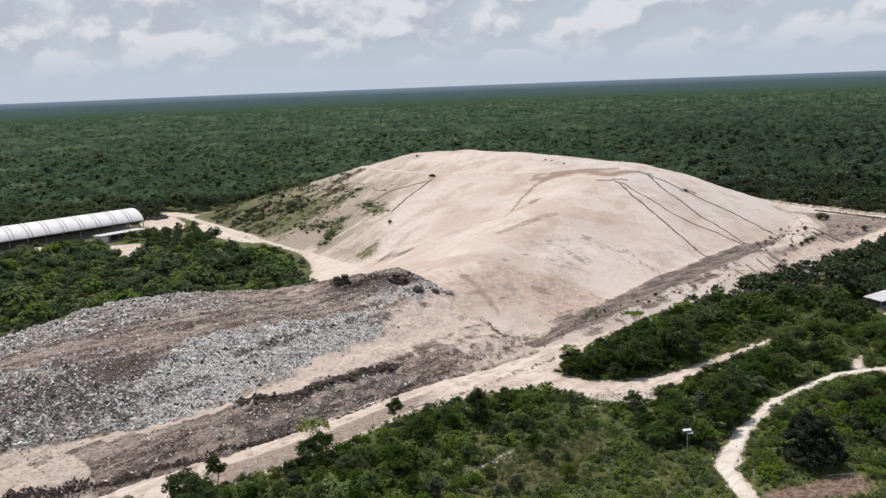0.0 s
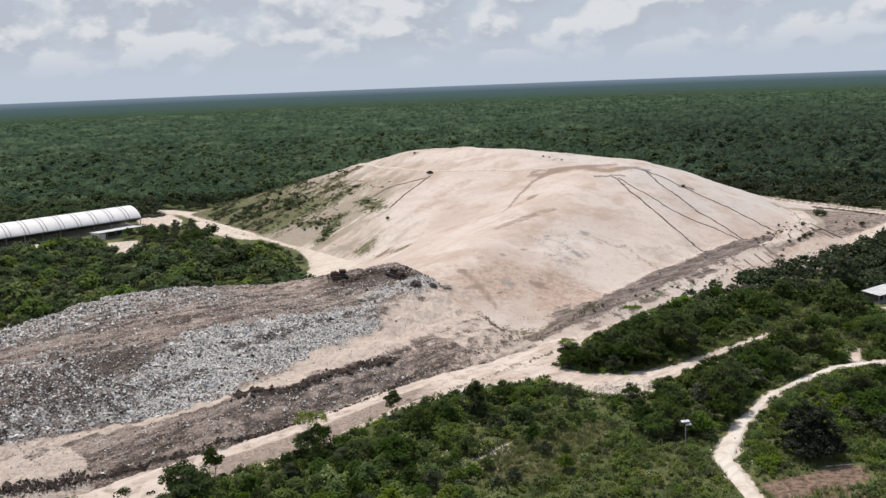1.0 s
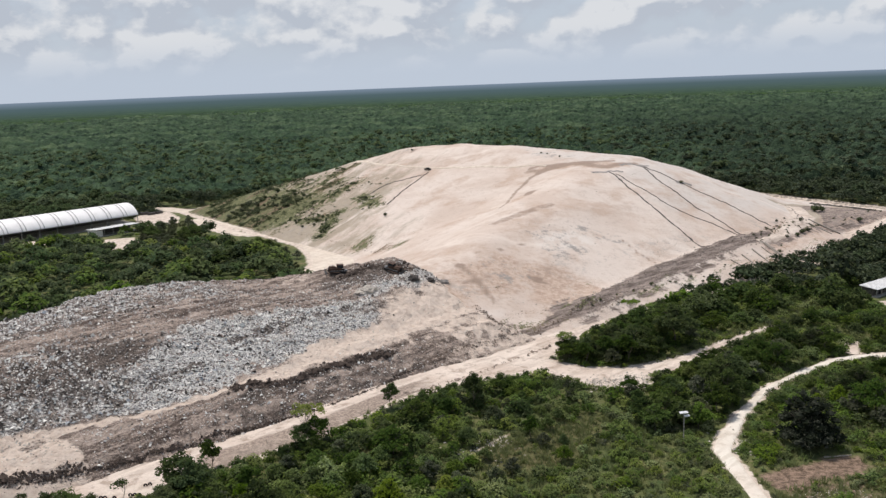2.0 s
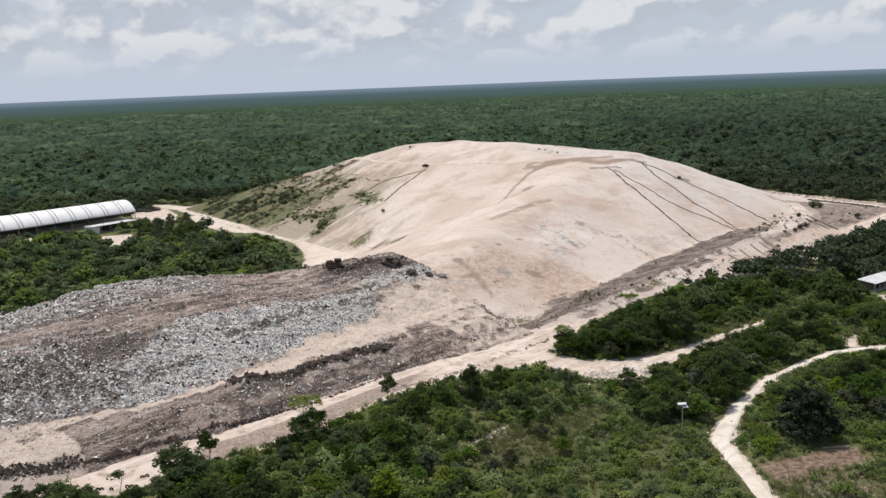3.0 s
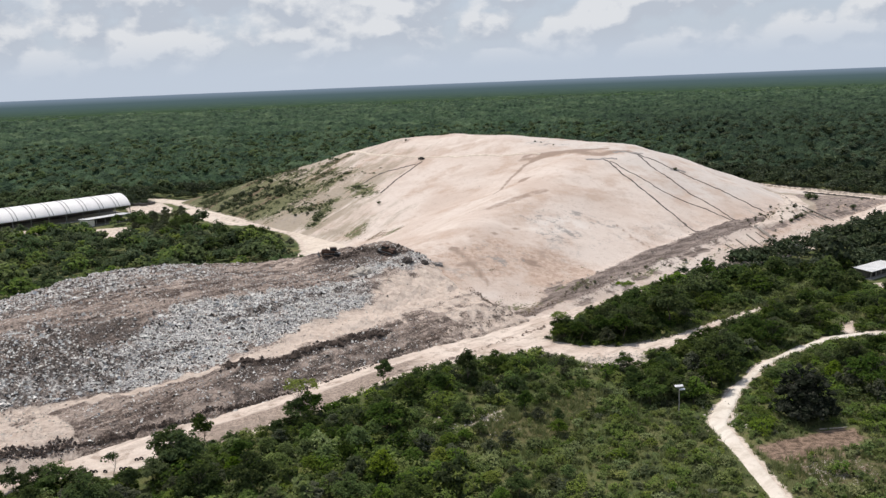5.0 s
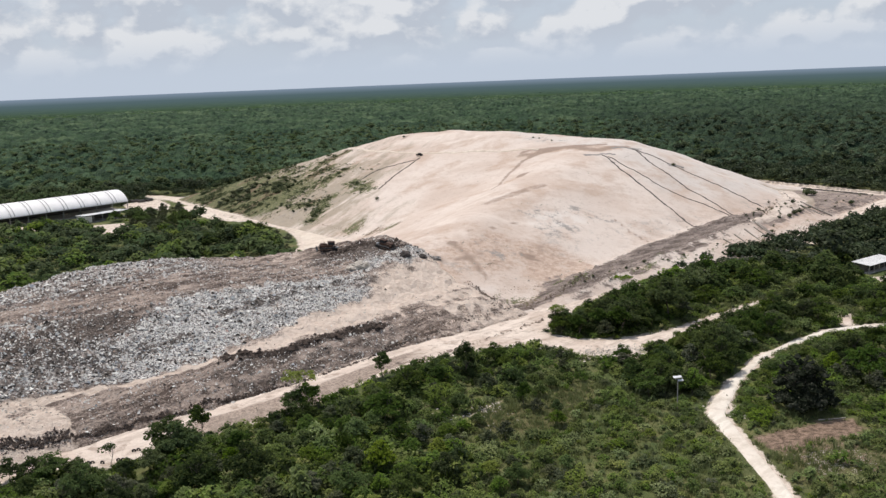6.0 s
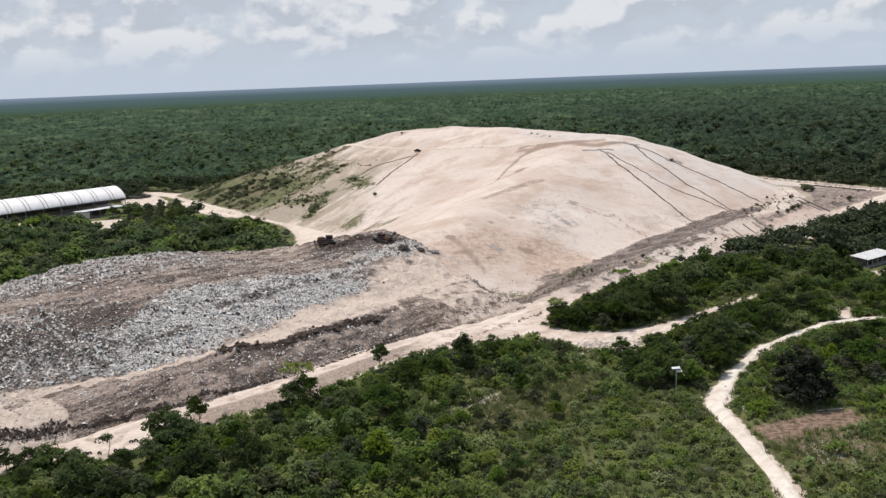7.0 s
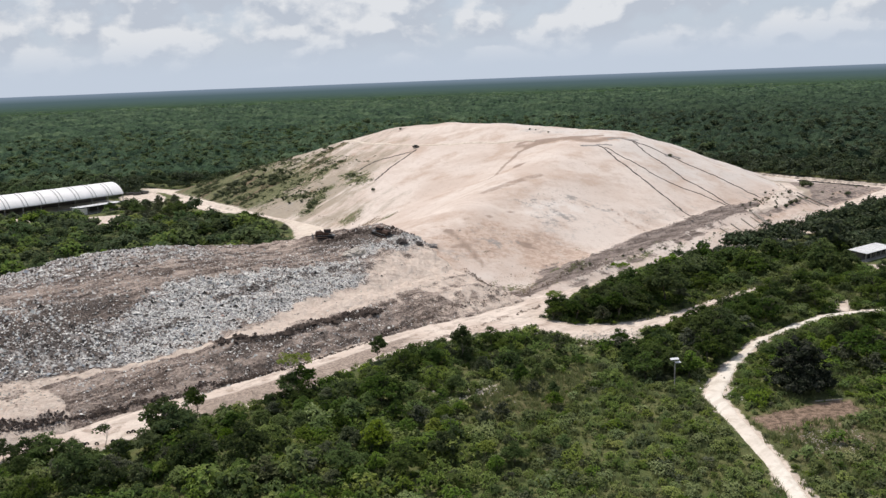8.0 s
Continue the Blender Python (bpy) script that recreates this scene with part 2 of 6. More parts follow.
def make_cover():
    """The capped mound: pale marl, pinkish clay, grey wash, grass on the flank and dark crushed waste at the foot."""
    m, tree, shader, geo = material("capping_marl", 0.96)
    pos = geo.outputs["Position"]
    sloped, graded = stretched(tree, pos, 53.0, 4.0), stretched(tree, pos, -66.0, 8.0)
    base = blend(tree, spread(tree, grain(tree, pos, 0.022, 4.0, 0.6, 0.6), 0.38, 0.64), (0.63, 0.556, 0.492), (0.545, 0.455, 0.388))
    base = blend(tree, spread(tree, sums(tree, "ADD", attribute(tree, "grey"), sums(tree, "MULTIPLY", sums(tree, "SUBTRACT", grain(tree, pos, 0.05, 5.0), 0.5), 1.2)), 0.2, 0.9), base, (0.575, 0.53, 0.485))
    base = blend(tree, spread(tree, grain(tree, graded, 0.3, 6.0, 0.62), 0.5, 0.68, 0.0, 0.3), base, (0.5, 0.41, 0.34))
    base = blend(tree, spread(tree, grain(tree, moved(tree, pos, (7, 3, 0), (1, 1, 1)), 0.06, 7.0, 0.68), 0.48, 0.66, 0.0, 0.7), base, (0.45, 0.34, 0.265))
    base = blend(tree, spread(tree, grain(tree, pos, 0.5, 6.0, 0.7), 0.52, 0.72, 0.0, 0.55), base, (0.4, 0.32, 0.265))
    base = blend(tree, spread(tree, grain(tree, moved(tree, pos, (31, 7, 0), (1, 1, 1)), 0.035, 6.0, 0.6, 0.8), 0.54, 0.7, 0.0, 0.65), base, (0.7, 0.63, 0.56))
    mud = sums(tree, "ADD", attribute(tree, "mud"), sums(tree, "MULTIPLY", sums(tree, "SUBTRACT", grain(tree, sloped, 0.13, 8.0, 0.72), 0.5), 2.2))
    base = blend(tree, spread(tree, mud, 0.25, 0.75, 0.0, 0.85), base, blend(tree, grain(tree, pos, 0.5, 6.0, 0.7), (0.2, 0.175, 0.125), (0.42, 0.36, 0.28)))
    chalk = sums(tree, "MULTIPLY", attribute(tree, "chalk"), spread(tree, grain(tree, pos, 0.2, 6.0, 0.7), 0.35, 0.6))
    base = blend(tree, spread(tree, chalk, 0.1, 0.9, 0.0, 0.7), base, (0.69, 0.65, 0.6))
    clay = sums(tree, "ADD", attribute(tree, "clay"), sums(tree, "MULTIPLY", sums(tree, "SUBTRACT", grain(tree, pos, 0.13, 8.0, 0.74), 0.5), 2.6))
    base = blend(tree, spread(tree, clay, 0.36, 1.0, 0.0, 0.85), base, blend(tree, spread(tree, grain(tree, pos, 0.6, 6.0, 0.7), 0.35, 0.65), (0.36, 0.258, 0.195), (0.55, 0.435, 0.352)))
    # also carries the rill shadows painted on the flank
    rut_shade = sums(tree, "ADD", attribute(tree, "rut_shade"), sums(tree, "MULTIPLY", sums(tree, "SUBTRACT", grain(tree, pos, 0.3, 6.0, 0.7), 0.5), 1.2))
    base = blend(tree, spread(tree, rut_shade, 0.4, 0.95, 0.0, 0.8), base, (0.26, 0.195, 0.152))
    smudge = sums(tree, "MULTIPLY", attribute(tree, "smudge"), spread(tree, grain(tree, pos, 0.22, 7.0, 0.75), 0.46, 0.64))
    base = blend(tree, spread(tree, smudge, 0.1, 0.8, 0.0, 0.8), base, (0.26, 0.25, 0.235))
    dark = sums(tree, "ADD", attribute(tree, "waste"), sums(tree, "MULTIPLY", sums(tree, "SUBTRACT", grain(tree, pos, 0.35, 6.0, 0.7), 0.5), 1.1))
    ridged = sums(tree, "ADD", grain(tree, stretched(tree, pos, 35.6, 9.0), 0.9, 6.0, 0.65), sums(tree, "MULTIPLY", grain(tree, pos, 3.2, 8.0, 0.85), 0.6))
    base = blend(tree, spread(tree, dark, 0.45, 0.62), base, blend(tree, spread(tree, ridged, 0.62, 0.98), (0.1, 0.078, 0.066), (0.36, 0.3, 0.262)))
    weed = sums(tree, "ADD", attribute(tree, "weed"), sums(tree, "MULTIPLY", sums(tree, "SUBTRACT", sums(tree, "ADD", grain(tree, sloped, 0.3, 8.0, 0.74), sums(tree, "MULTIPLY", sums(tree, "SUBTRACT", grain(tree, pos, 1.1, 6.0, 0.7), 0.5), 0.7)), 0.5), 2.4))
    weeds = blend(tree, spread(tree, grain(tree, pos, 0.9, 6.0, 0.75), 0.36, 0.64), (0.05, 0.062, 0.022), (0.165, 0.175, 0.075))
    weeds = blend(tree, spread(tree, grain(tree, sloped, 0.07, 6.0, 0.7), 0.5, 0.62), weeds, (0.16, 0.115, 0.07))
    base = blend(tree, spread(tree, weed, 0.46, 0.6, 0.0, 0.92), base, weeds)
    put(tree, shader.inputs["Base Color"], base)
    bumped(tree, shader, sums(tree, "ADD", grain(tree, pos, 0.2, 6.0, 0.6), sums(tree, "MULTIPLY", grain(tree, pos, 1.8, 4.0), 0.6)), 0.55, 0.8)
    return m


def make_waste():
    """The waste heap: crushed grey-brown rubbish, pale bags, black soil, other dark patches and marl laid over it."""
    m, tree, shader, geo = material("tipped_waste", 0.9)
    pos = geo.outputs["Position"]
    fine, coarse = grain(tree, pos, 2.3, 6.0, 0.75), grain(tree, pos, 0.3, 6.0, 0.65)
    rows = grain(tree, stretched(tree, pos, 41.3, 7.0), 0.45, 6.0, 0.65)
    brown = blend(tree, spread(tree, sums(tree, "ADD", fine, sums(tree, "MULTIPLY", sums(tree, "SUBTRACT", rows, 0.5), 1.3)), 0.34, 0.68), (0.11, 0.083, 0.068), (0.5, 0.41, 0.345))
    pale = blend(tree, spread(tree, fine, 0.4, 0.58), (0.085, 0.077, 0.072), (0.93, 0.915, 0.875))
    ragged = sums(tree, "ADD", sums(tree, "MULTIPLY", sums(tree, "SUBTRACT", coarse, 0.5), 1.3), sums(tree, "MULTIPLY", sums(tree, "SUBTRACT", fine, 0.5), 0.7))
    base = blend(tree, spread(tree, sums(tree, "ADD", attribute(tree, "bags"), sums(tree, "MULTIPLY", ragged, 1.5)), 0.2, 0.85), brown, pale)
    base = blend(tree, spread(tree, sums(tree, "ADD", attribute(tree, "black"), sums(tree, "MULTIPLY", ragged, 1.9)), 0.4, 0.72, 0.0, 0.9), base, blend(tree, spread(tree, fine, 0.34, 0.68), (0.022, 0.018, 0.015), (0.26, 0.215, 0.185)))
    marl = blend(tree, spread(tree, grain(tree, pos, 0.8, 6.0, 0.65), 0.4, 0.7), (0.77, 0.66, 0.56), (0.62, 0.5, 0.41))
    base = blend(tree, spread(tree, sums(tree, "ADD", attribute(tree, "marl"), sums(tree, "MULTIPLY", ragged, 1.5)), 0.4, 0.8), base, marl)
    put(tree, shader.inputs["Base Color"], base)
    bumped(tree, shader, sums(tree, "ADD", fine, grain(tree, pos, 0.5, 6.0, 0.7)), 0.9, 0.7)
    return m


GROUND, COVER, WASTE = make_ground(), make_cover(), make_waste()
SHEET = plain("white_roof_sheet", (0.88, 0.88, 0.87), 0.45, 0, 0.12, 0.3)
RIB = plain("grey_roof_rib", (0.42, 0.42, 0.42), 0.5, 0, 0.2, 0.6)
STEEL = plain("grey_steel", (0.3, 0.31, 0.32), 0.45, 0.7, 0.3)
ZINC = plain("weathered_zinc_roof", (0.74, 0.75, 0.74), 0.5, 0.1, 0.2, 0.4)
PLASTER = plain("white_plaster", (0.72, 0.7, 0.66), 0.85, 0, 0.2, 0.7)
CONCRETE = plain("concrete", (0.42, 0.4, 0.37), 0.9, 0, 0.3)
GLASS_DARK = plain("dark_window", (0.03, 0.035, 0.04), 0.12, 0, 0.1)
BLACK = plain("black_rubber", (0.03, 0.029, 0.028), 0.85, 0, 0.3, 2.0)
STONE = plain("limestone", (0.6, 0.55, 0.48), 0.95, 0, 0.4, 1.4)
PANEL = plain("solar_panel", (0.74, 0.76, 0.78), 0.5, 0.0, 0.2, 1.0)


def make_scraps():
    """Loose rubbish: each scrap takes one of several colours."""
    m, tree, shader, geo = material("loose_scraps", 0.7)
    ramp = tree.nodes.new("ShaderNodeValToRGB")
    ramp.color_ramp.interpolation = "CONSTANT"
    colors = ((0.0, (0.88, 0.87, 0.82)), (0.4, (0.7, 0.68, 0.63)), (0.58, (0.42, 0.38, 0.34)), (0.68, (0.04, 0.035, 0.03)),
              (0.86, (0.4, 0.32, 0.26)), (0.92, (0.46, 0.5, 0.54)), (0.945, (0.4, 0.28, 0.24)), (0.955, (0.82, 0.81, 0.78)))
    while len(ramp.color_ramp.elements) < len(colors):
        ramp.color_ramp.elements.new(0.5)
    for element, (at, color) in zip(ramp.color_ramp.elements, colors):
        element.position, element.color = at, (*color, 1)
    tree.links.new(geo.outputs["Random Per Island"], ramp.inputs[0])
    grime = spread(tree, grain(tree, geo.outputs["Position"], 1.1, 5.0), 0.4, 0.7, 0.0, 0.5)
    put(tree, shader.inputs["Base Color"], blend(tree, grime, ramp.outputs[0], (0.2, 0.17, 0.145)))
    return m


SCRAPS = make_scraps()


def make_distance():
    """The last miles of woodland, glowing, with haze painted in towards the skyline."""
    m = bpy.data.materials.new("distance")
    m.use_nodes = True
    tree = m.node_tree
    tree.nodes.clear()
    pos = tree.nodes.new("ShaderNodeNewGeometry").outputs["Position"]
    far = tree.nodes.new("ShaderNodeVectorMath")
    far.operation = "LENGTH"
    tree.links.new(moved(tree, pos, (0, 0, 0), (1, 1, 0)), far.inputs[0])
    xyz = tree.nodes.new("ShaderNodeSeparateXYZ")
    tree.links.new(pos, xyz.inputs[0])
    rough = grain(tree, pos, 0.02, 7.0, 0.7)
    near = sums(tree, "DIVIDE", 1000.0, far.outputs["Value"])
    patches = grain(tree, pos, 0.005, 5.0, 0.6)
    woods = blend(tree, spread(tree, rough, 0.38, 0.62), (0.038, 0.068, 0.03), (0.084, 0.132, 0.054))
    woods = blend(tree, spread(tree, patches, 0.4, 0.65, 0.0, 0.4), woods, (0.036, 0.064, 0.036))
    # haze put into the colour: bluer and paler with distance
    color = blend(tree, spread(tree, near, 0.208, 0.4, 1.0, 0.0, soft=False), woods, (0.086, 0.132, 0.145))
    # the upright rim is paled as the haze band under the sky
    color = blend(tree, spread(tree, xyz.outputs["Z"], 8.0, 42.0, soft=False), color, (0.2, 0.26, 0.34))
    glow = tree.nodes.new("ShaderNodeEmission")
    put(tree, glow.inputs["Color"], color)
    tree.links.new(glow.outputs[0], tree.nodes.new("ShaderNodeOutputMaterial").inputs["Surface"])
    return m


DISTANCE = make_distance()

# ---- shape of the land ----
def soft_min(values, k):
    stack = np.stack(np.broadcast_arrays(*values))
    low = stack.min(0)
    return low - k * np.log(np.exp(-(stack - low) / k).sum(0))


def soft_max(values, k):
    return -soft_min([-np.asarray(v, float) for v in values], k)


def waves(x, y, size, seed):
    """Smooth irregular waves about one high, some `size` metres long."""
    rng = np.random.RandomState(seed)
    total = np.zeros(np.broadcast(x, y).shape)
    for n in range(9):
        a, ph, f = rng.uniform(0, 6.283), rng.uniform(0, 6.283), rng.uniform(0.7, 1.7) * 6.283 / size
        total = total + np.sin((x * math.cos(a) + y * math.sin(a)) * f + ph + 1.3 * np.sin(f * 0.6 * (y * math.cos(a) - x * math.sin(a)) + n))
    return total / 4.0


def land(x, y):
    """The ground: level limestone land with a low swell under the haul road."""
    return 1.6 * np.exp(-((x + 18) ** 2 + (y - 180) ** 2) / 1570.0)


def along(x, y):
    """Metres along the haul road and inwards from the toe of the waste heap."""
    return 0.75 * (x + 77) + 0.66 * (y - 142), -0.66 * (x + 77) + 0.75 * (y - 142)


def heap(x, y):
    u, v = along(x, y)
    v = v + 0.7 * waves(u, v * 0.3, 14, 3) + 0.35 * waves(u, v * 0.5, 4, 4)
    steep = np.interp(v, (-10.8, -8.8, -1.4, 5, 12, 20, 30, 42, 120), (-2, 0.8, 5.0, 6.4, 7.4, 11.0, 15.4, 17.2, 18.5))
    gentle = np.interp(v - np.interp(u, (0, 12, 30, 46), (3.5, 3.2, 1.5, 0)), (-9.2, -6.7, -2.6, 3, 9, 15, 28, 42, 120), (-2, 0.6, 3.4, 4.7, 5.4, 8.2, 15.2, 17.2, 18.5))
    rise = gentle + (steep - gentle) * np.clip((u - 24) / 22, 0, 1)
    crest = np.interp(u, (-60, 0, 40, 63, 79, 92, 104, 118, 140), (15.5, 16.5, 17.8, 16.6, 13.8, 12.6, 13.8, 15.9, 16.4))
    back = 17.0 - 0.75 * (v - np.interp(u, (0, 20, 34, 46, 80, 120), (61, 68.5, 74, 78, 72, 52)))
    end = 16.5 - 0.7 * (u - np.interp(v, (0, 12, 30, 50), (107, 110, 121, 128)))
    z = soft_min((rise, crest, back, end), 0.7)
    return z + np.clip(z, 0, 3) / 3 * (0.35 * waves(x, y, 9, 5) + 0.16 * waves(x, y, 3.3, 6))


def mound(x, y):
    left = 2.0 + 0.31 * (0.804 * (x + 30) + 0.594 * (y - 343))
    inward = -0.58 * (x - 97) + 0.81 * (y - 302)
    right = 7.2 + np.where(inward > 0, 0.375, 0.32) * inward
    end = 26.7 - 0.4 * (x - 112) + 0.07 * (y - 390)
    du, dv = 0.7 * (x - 35) - 0.71 * (y - 460), 0.71 * (x - 35) + 0.7 * (y - 460)
    cap = 36.0 - du ** 2 / np.where(du > 0, 1050.0, 1400.0) - dv ** 2 / 900.0
    back = 36.0 - 0.34 * (dv - 1)
    far_left = 33.8 + 0.25 * (x + 14) - 0.13 * (y - 505)
    nose = 0.34 * (x + 32) - 0.05 * (y - 343)
    body = soft_min((left, right, end, cap, back, far_left), 0.8)
    spine = 25.8 + 0.1 * (x - 39) + 0.09 * (y - 343) - 0.1 * np.clip(x - 60, 0, 45)
    ridge = soft_min((right + 0.6, nose + 0.6, spine, back - 3.0, end), 0.8)
    bank = -0.676 * (x - 134) + 0.737 * (y - 314)
    shelf = soft_min((6.4 + 0 * x, 0.5 * bank, 6.4 - 0.09 * (0.85 * (x - 165) + 0.5 * (y - 360)), 0.3 * (x - 112), 0.35 * (250 - x), 0.12 * (480 - y)), 0.5)
    z = soft_max((body, ridge, shelf), 0.7)
    # gravel tipped along the foot in two low ridges
    af = 0.81 * (x - 97) + 0.58 * (y - 302)
    off = -0.58 * (x - 97) + 0.81 * (y - 302) + 6 + np.interp(af, (-80, -40, 0, 50), (12, 4.5, -1, -3.5))
    tipped = (1.3 * np.exp(-((off - 2.0) / 1.8) ** 2) + 0.8 * np.exp(-((off + 2.6) / 1.6) ** 2)) * np.clip((af + 90) / 10, 0, 1) * np.clip((44 - af) / 10, 0, 1) * (0.8 + 0.25 * waves(af, off, 9, 12))
    return z + np.clip(z, 0, 2) / 2 * (0.4 * waves(x, y, 38, 8) + 0.1 * waves(x, y, 12, 9) + 0.06 * waves(x, y, 5, 10)) + tipped


def surface(x, y):
    return np.maximum(land(x, y), np.maximum(heap(x, y), mound(x, y)))

# ---- mesh helpers ----
def triangles(name, verts, faces, mat, parent=None, smooth=False, inner=None, inner_mat=None):
    """A mesh object from arrays of corners and triangles or quads; faces flagged as inner take the second material."""
    verts, faces = np.asarray(verts, np.float32), np.asarray(faces, np.int32)
    me = bpy.data.meshes.new(name)
    me.vertices.add(len(verts))
    me.vertices.foreach_set("co", verts.ravel())
    me.loops.add(faces.size)
    me.loops.foreach_set("vertex_index", faces.ravel())
    me.polygons.add(len(faces))
    me.polygons.foreach_set("loop_start", np.arange(0, faces.size, faces.shape[1], dtype=np.int32))
    me.polygons.foreach_set("use_smooth", np.full(len(faces), smooth))
    me.materials.append(mat)
    if inner is not None:
        me.materials.append(inner_mat)
        me.polygons.foreach_set("material_index", np.asarray(inner, np.int32))
    me.update(calc_edges=True)
    me.validate()
    ob = new(name, me)
    ob.parent = parent
    return ob


def attach(ob, name, values):
    layer = ob.data.attributes.new(name, "FLOAT", "POINT")
    layer.data.foreach_set("value", np.asarray(values, np.float32).ravel())


def part(name, bm, mat, parent=None, label="", smooth=False):
    me = bpy.data.meshes.new(name)
    bmesh.ops.recalc_face_normals(bm, faces=bm.faces)
    bm.to_mesh(me)
    bm.free()
    for p in me.polygons:
        p.use_smooth = smooth
    me.materials.append(mat)
    ob = new(name, me)
    ob.parent = parent
    return tagged(ob, label) if label else ob


def box(bm, size, at=(0, 0, 0), turn=(0, 0, 0), bevel=0.0):
    made = bmesh.ops.create_cube(bm, size=1.0)["verts"]
    bmesh.ops.transform(bm, matrix=pose(*at, *turn) @ Matrix.Diagonal((*size, 1)), verts=made)
    if bevel:
        edges = list({e for v in made for e in v.link_edges})
        bmesh.ops.bevel(bm, geom=edges, offset=bevel, segments=1, affect="EDGES", profile=0.5)
    return bm


def tube(bm, a, b, r1, r2=None, sides=8):
    a, b = Vector(a), Vector(b)
    r2 = r1 if r2 is None else r2
    m = Matrix.Translation((a + b) / 2) @ (b - a).to_track_quat("Z", "Y").to_matrix().to_4x4()
    bmesh.ops.create_cone(bm, cap_ends=True, segments=sides, radius1=r1, radius2=r2, depth=(b - a).length, matrix=m)
    return bm


def at_z(x, y):
    return float(surface(np.array([x], float), np.array([y], float))[0])


def grid(xs, ys):
    """Corners and quads of a level grid."""
    gx, gy = np.meshgrid(xs, ys)
    n, m = len(xs), len(ys)
    i = (np.arange(m - 1)[:, None] * n + np.arange(n - 1)).ravel()
    return gx.ravel(), gy.ravel(), np.stack([i, i + 1, i + n + 1, i + n], 1)


def near_line(x, y, line):
    """How far points lie outside a road given as (x, y, width) rows; negative on it."""
    best = np.full(np.shape(x), 1e9)
    for (x0, y0, w0), (x1, y1, w1) in zip(line, line[1:]):
        dx, dy = x1 - x0, y1 - y0
        s = np.clip(((x - x0) * dx + (y - y0) * dy) / (dx * dx + dy * dy), 0, 1)
        d = np.hypot(x - x0 - s * dx, y - y0 - s * dy) - 0.5 * (w0 + s * (w1 - w0))
        best = np.minimum(best, d)
    return best


def inside(x, y, ring):
    """Signed distance to a polygon, negative inside."""
    x, y = np.asarray(x, float), np.asarray(y, float)
    best, odd = np.full(x.shape, 1e9), np.zeros(x.shape, bool)
    for (x0, y0), (x1, y1) in zip(ring, ring[1:] + ring[:1]):
        dx, dy = x1 - x0, y1 - y0
        s = np.clip(((x - x0) * dx + (y - y0) * dy) / (dx * dx + dy * dy), 0, 1)
        best = np.minimum(best, np.hypot(x - x0 - s * dx, y - y0 - s * dy))
        if dy:
            odd ^= ((y0 > y) != (y1 > y)) & (x < x0 + (y - y0) / dy * dx)
    return np.where(odd, -best, best)


# ---- plan: roads and clearings ----
HAUL = [(-150, 88, 10), (-110, 116, 10), (-71, 142, 9), (-55, 152, 12), (-40, 158.5, 13.5), (-28, 167, 12), (-15, 180, 10), (0, 194.5, 15), (12, 202.5, 22), (25, 215.5, 15),
        (37, 230.5, 10), (50, 242, 7), (64, 257, 5), (80, 271, 5), (111, 292, 5), (132, 310, 6), (163, 336, 9), (200, 368, 13), (260, 425, 12), (330, 490, 10)]
LOWER = [(22, 200, 10), (33, 192.5, 9), (44, 191.5, 7), (55, 196.5, 5.5), (66, 204, 3.4), (78, 213.5, 2.2), (86, 220, 1.6), (92, 224.5, 0.5)]
PATHWAY = [(51.5, 70, 2.4), (51.7, 109, 2.4), (52.5, 122, 2.7), (52.5, 138, 3.0), (52.5, 148, 3.4), (55.5, 154, 3.4), (61.5, 163.5, 2.3), (72.5, 178, 1.7),
           (85, 188, 1.8), (97, 195.5, 2.6), (103, 197, 2.8), (113, 198, 2.4), (140, 200, 2.4), (190, 204, 2.4)]
SPUR = [(103, 198.5, 2.2), (105.5, 204, 2.8), (108, 208, 0.8)]
SERVICE = [(-175, 520, 8), (-150, 500, 7), (-128, 468, 5), (-108, 438, 5), (-88, 416, 5), (-76, 402, 5), (-62, 381, 7), (-50, 356, 12), (-42, 335, 20), (-46, 315, 15), (-62, 300, 8)]
SIDE = [(-136, 466, 4), (-121, 440, 7), (-104, 416, 6), (-92, 408, 4)]
TRAIL = [(1, 146, 0.2), (4, 149.5, 0.7), (9, 154.7, 0.6), (13, 158.5, 0.2)]
YARDS = [[(-178, 489), (-165, 502), (-150, 477), (-145, 456), (-161, 450)], [(-168, 410), (-154, 414), (-136, 380), (-143, 370)],
         [(-206, 415), (-190, 410), (-192, 404), (-208, 409)], [(131, 240), (133, 244), (152, 249), (154, 243)]]
SHED_FOOT = [(-166, 461), (-184, 478), (-256, 402), (-238, 385)]
ANNEX_FOOT = [(-176, 417), (-152, 442), (-160, 450), (-186, 426)]
HOUSE_FOOT = [(130, 246), (152, 250), (150, 264), (128, 258)]
CLEARING = [(6, 147), (10, 155), (17, 157.5), (27, 163), (32, 168), (34, 165), (27, 154), (24, 146), (17, 142), (10, 142)]
RED = [(55.5, 138), (64, 141), (76, 144.5), (77, 138), (66, 135), (57, 131)]
ROADS = (HAUL, LOWER, PATHWAY, SPUR, SERVICE, SIDE)


def off_roads(x, y):
    return np.minimum.reduce([near_line(x, y, r) for r in ROADS])


def off_yards(x, y):
    return np.minimum.reduce([inside(x, y, r) for r in YARDS + [SHED_FOOT, ANNEX_FOOT, HOUSE_FOOT]])


def verge(x):
    """y of the haul road's apron, where the thicket begins."""
    return np.interp(x, (-90, -75, -66, -61, -56, -51, -43, -33, -28, -23, -16, -8), (133.5, 139.5, 138.5, 136.5, 137, 141.5, 149.3, 155, 160.3, 166, 175, 177.5))


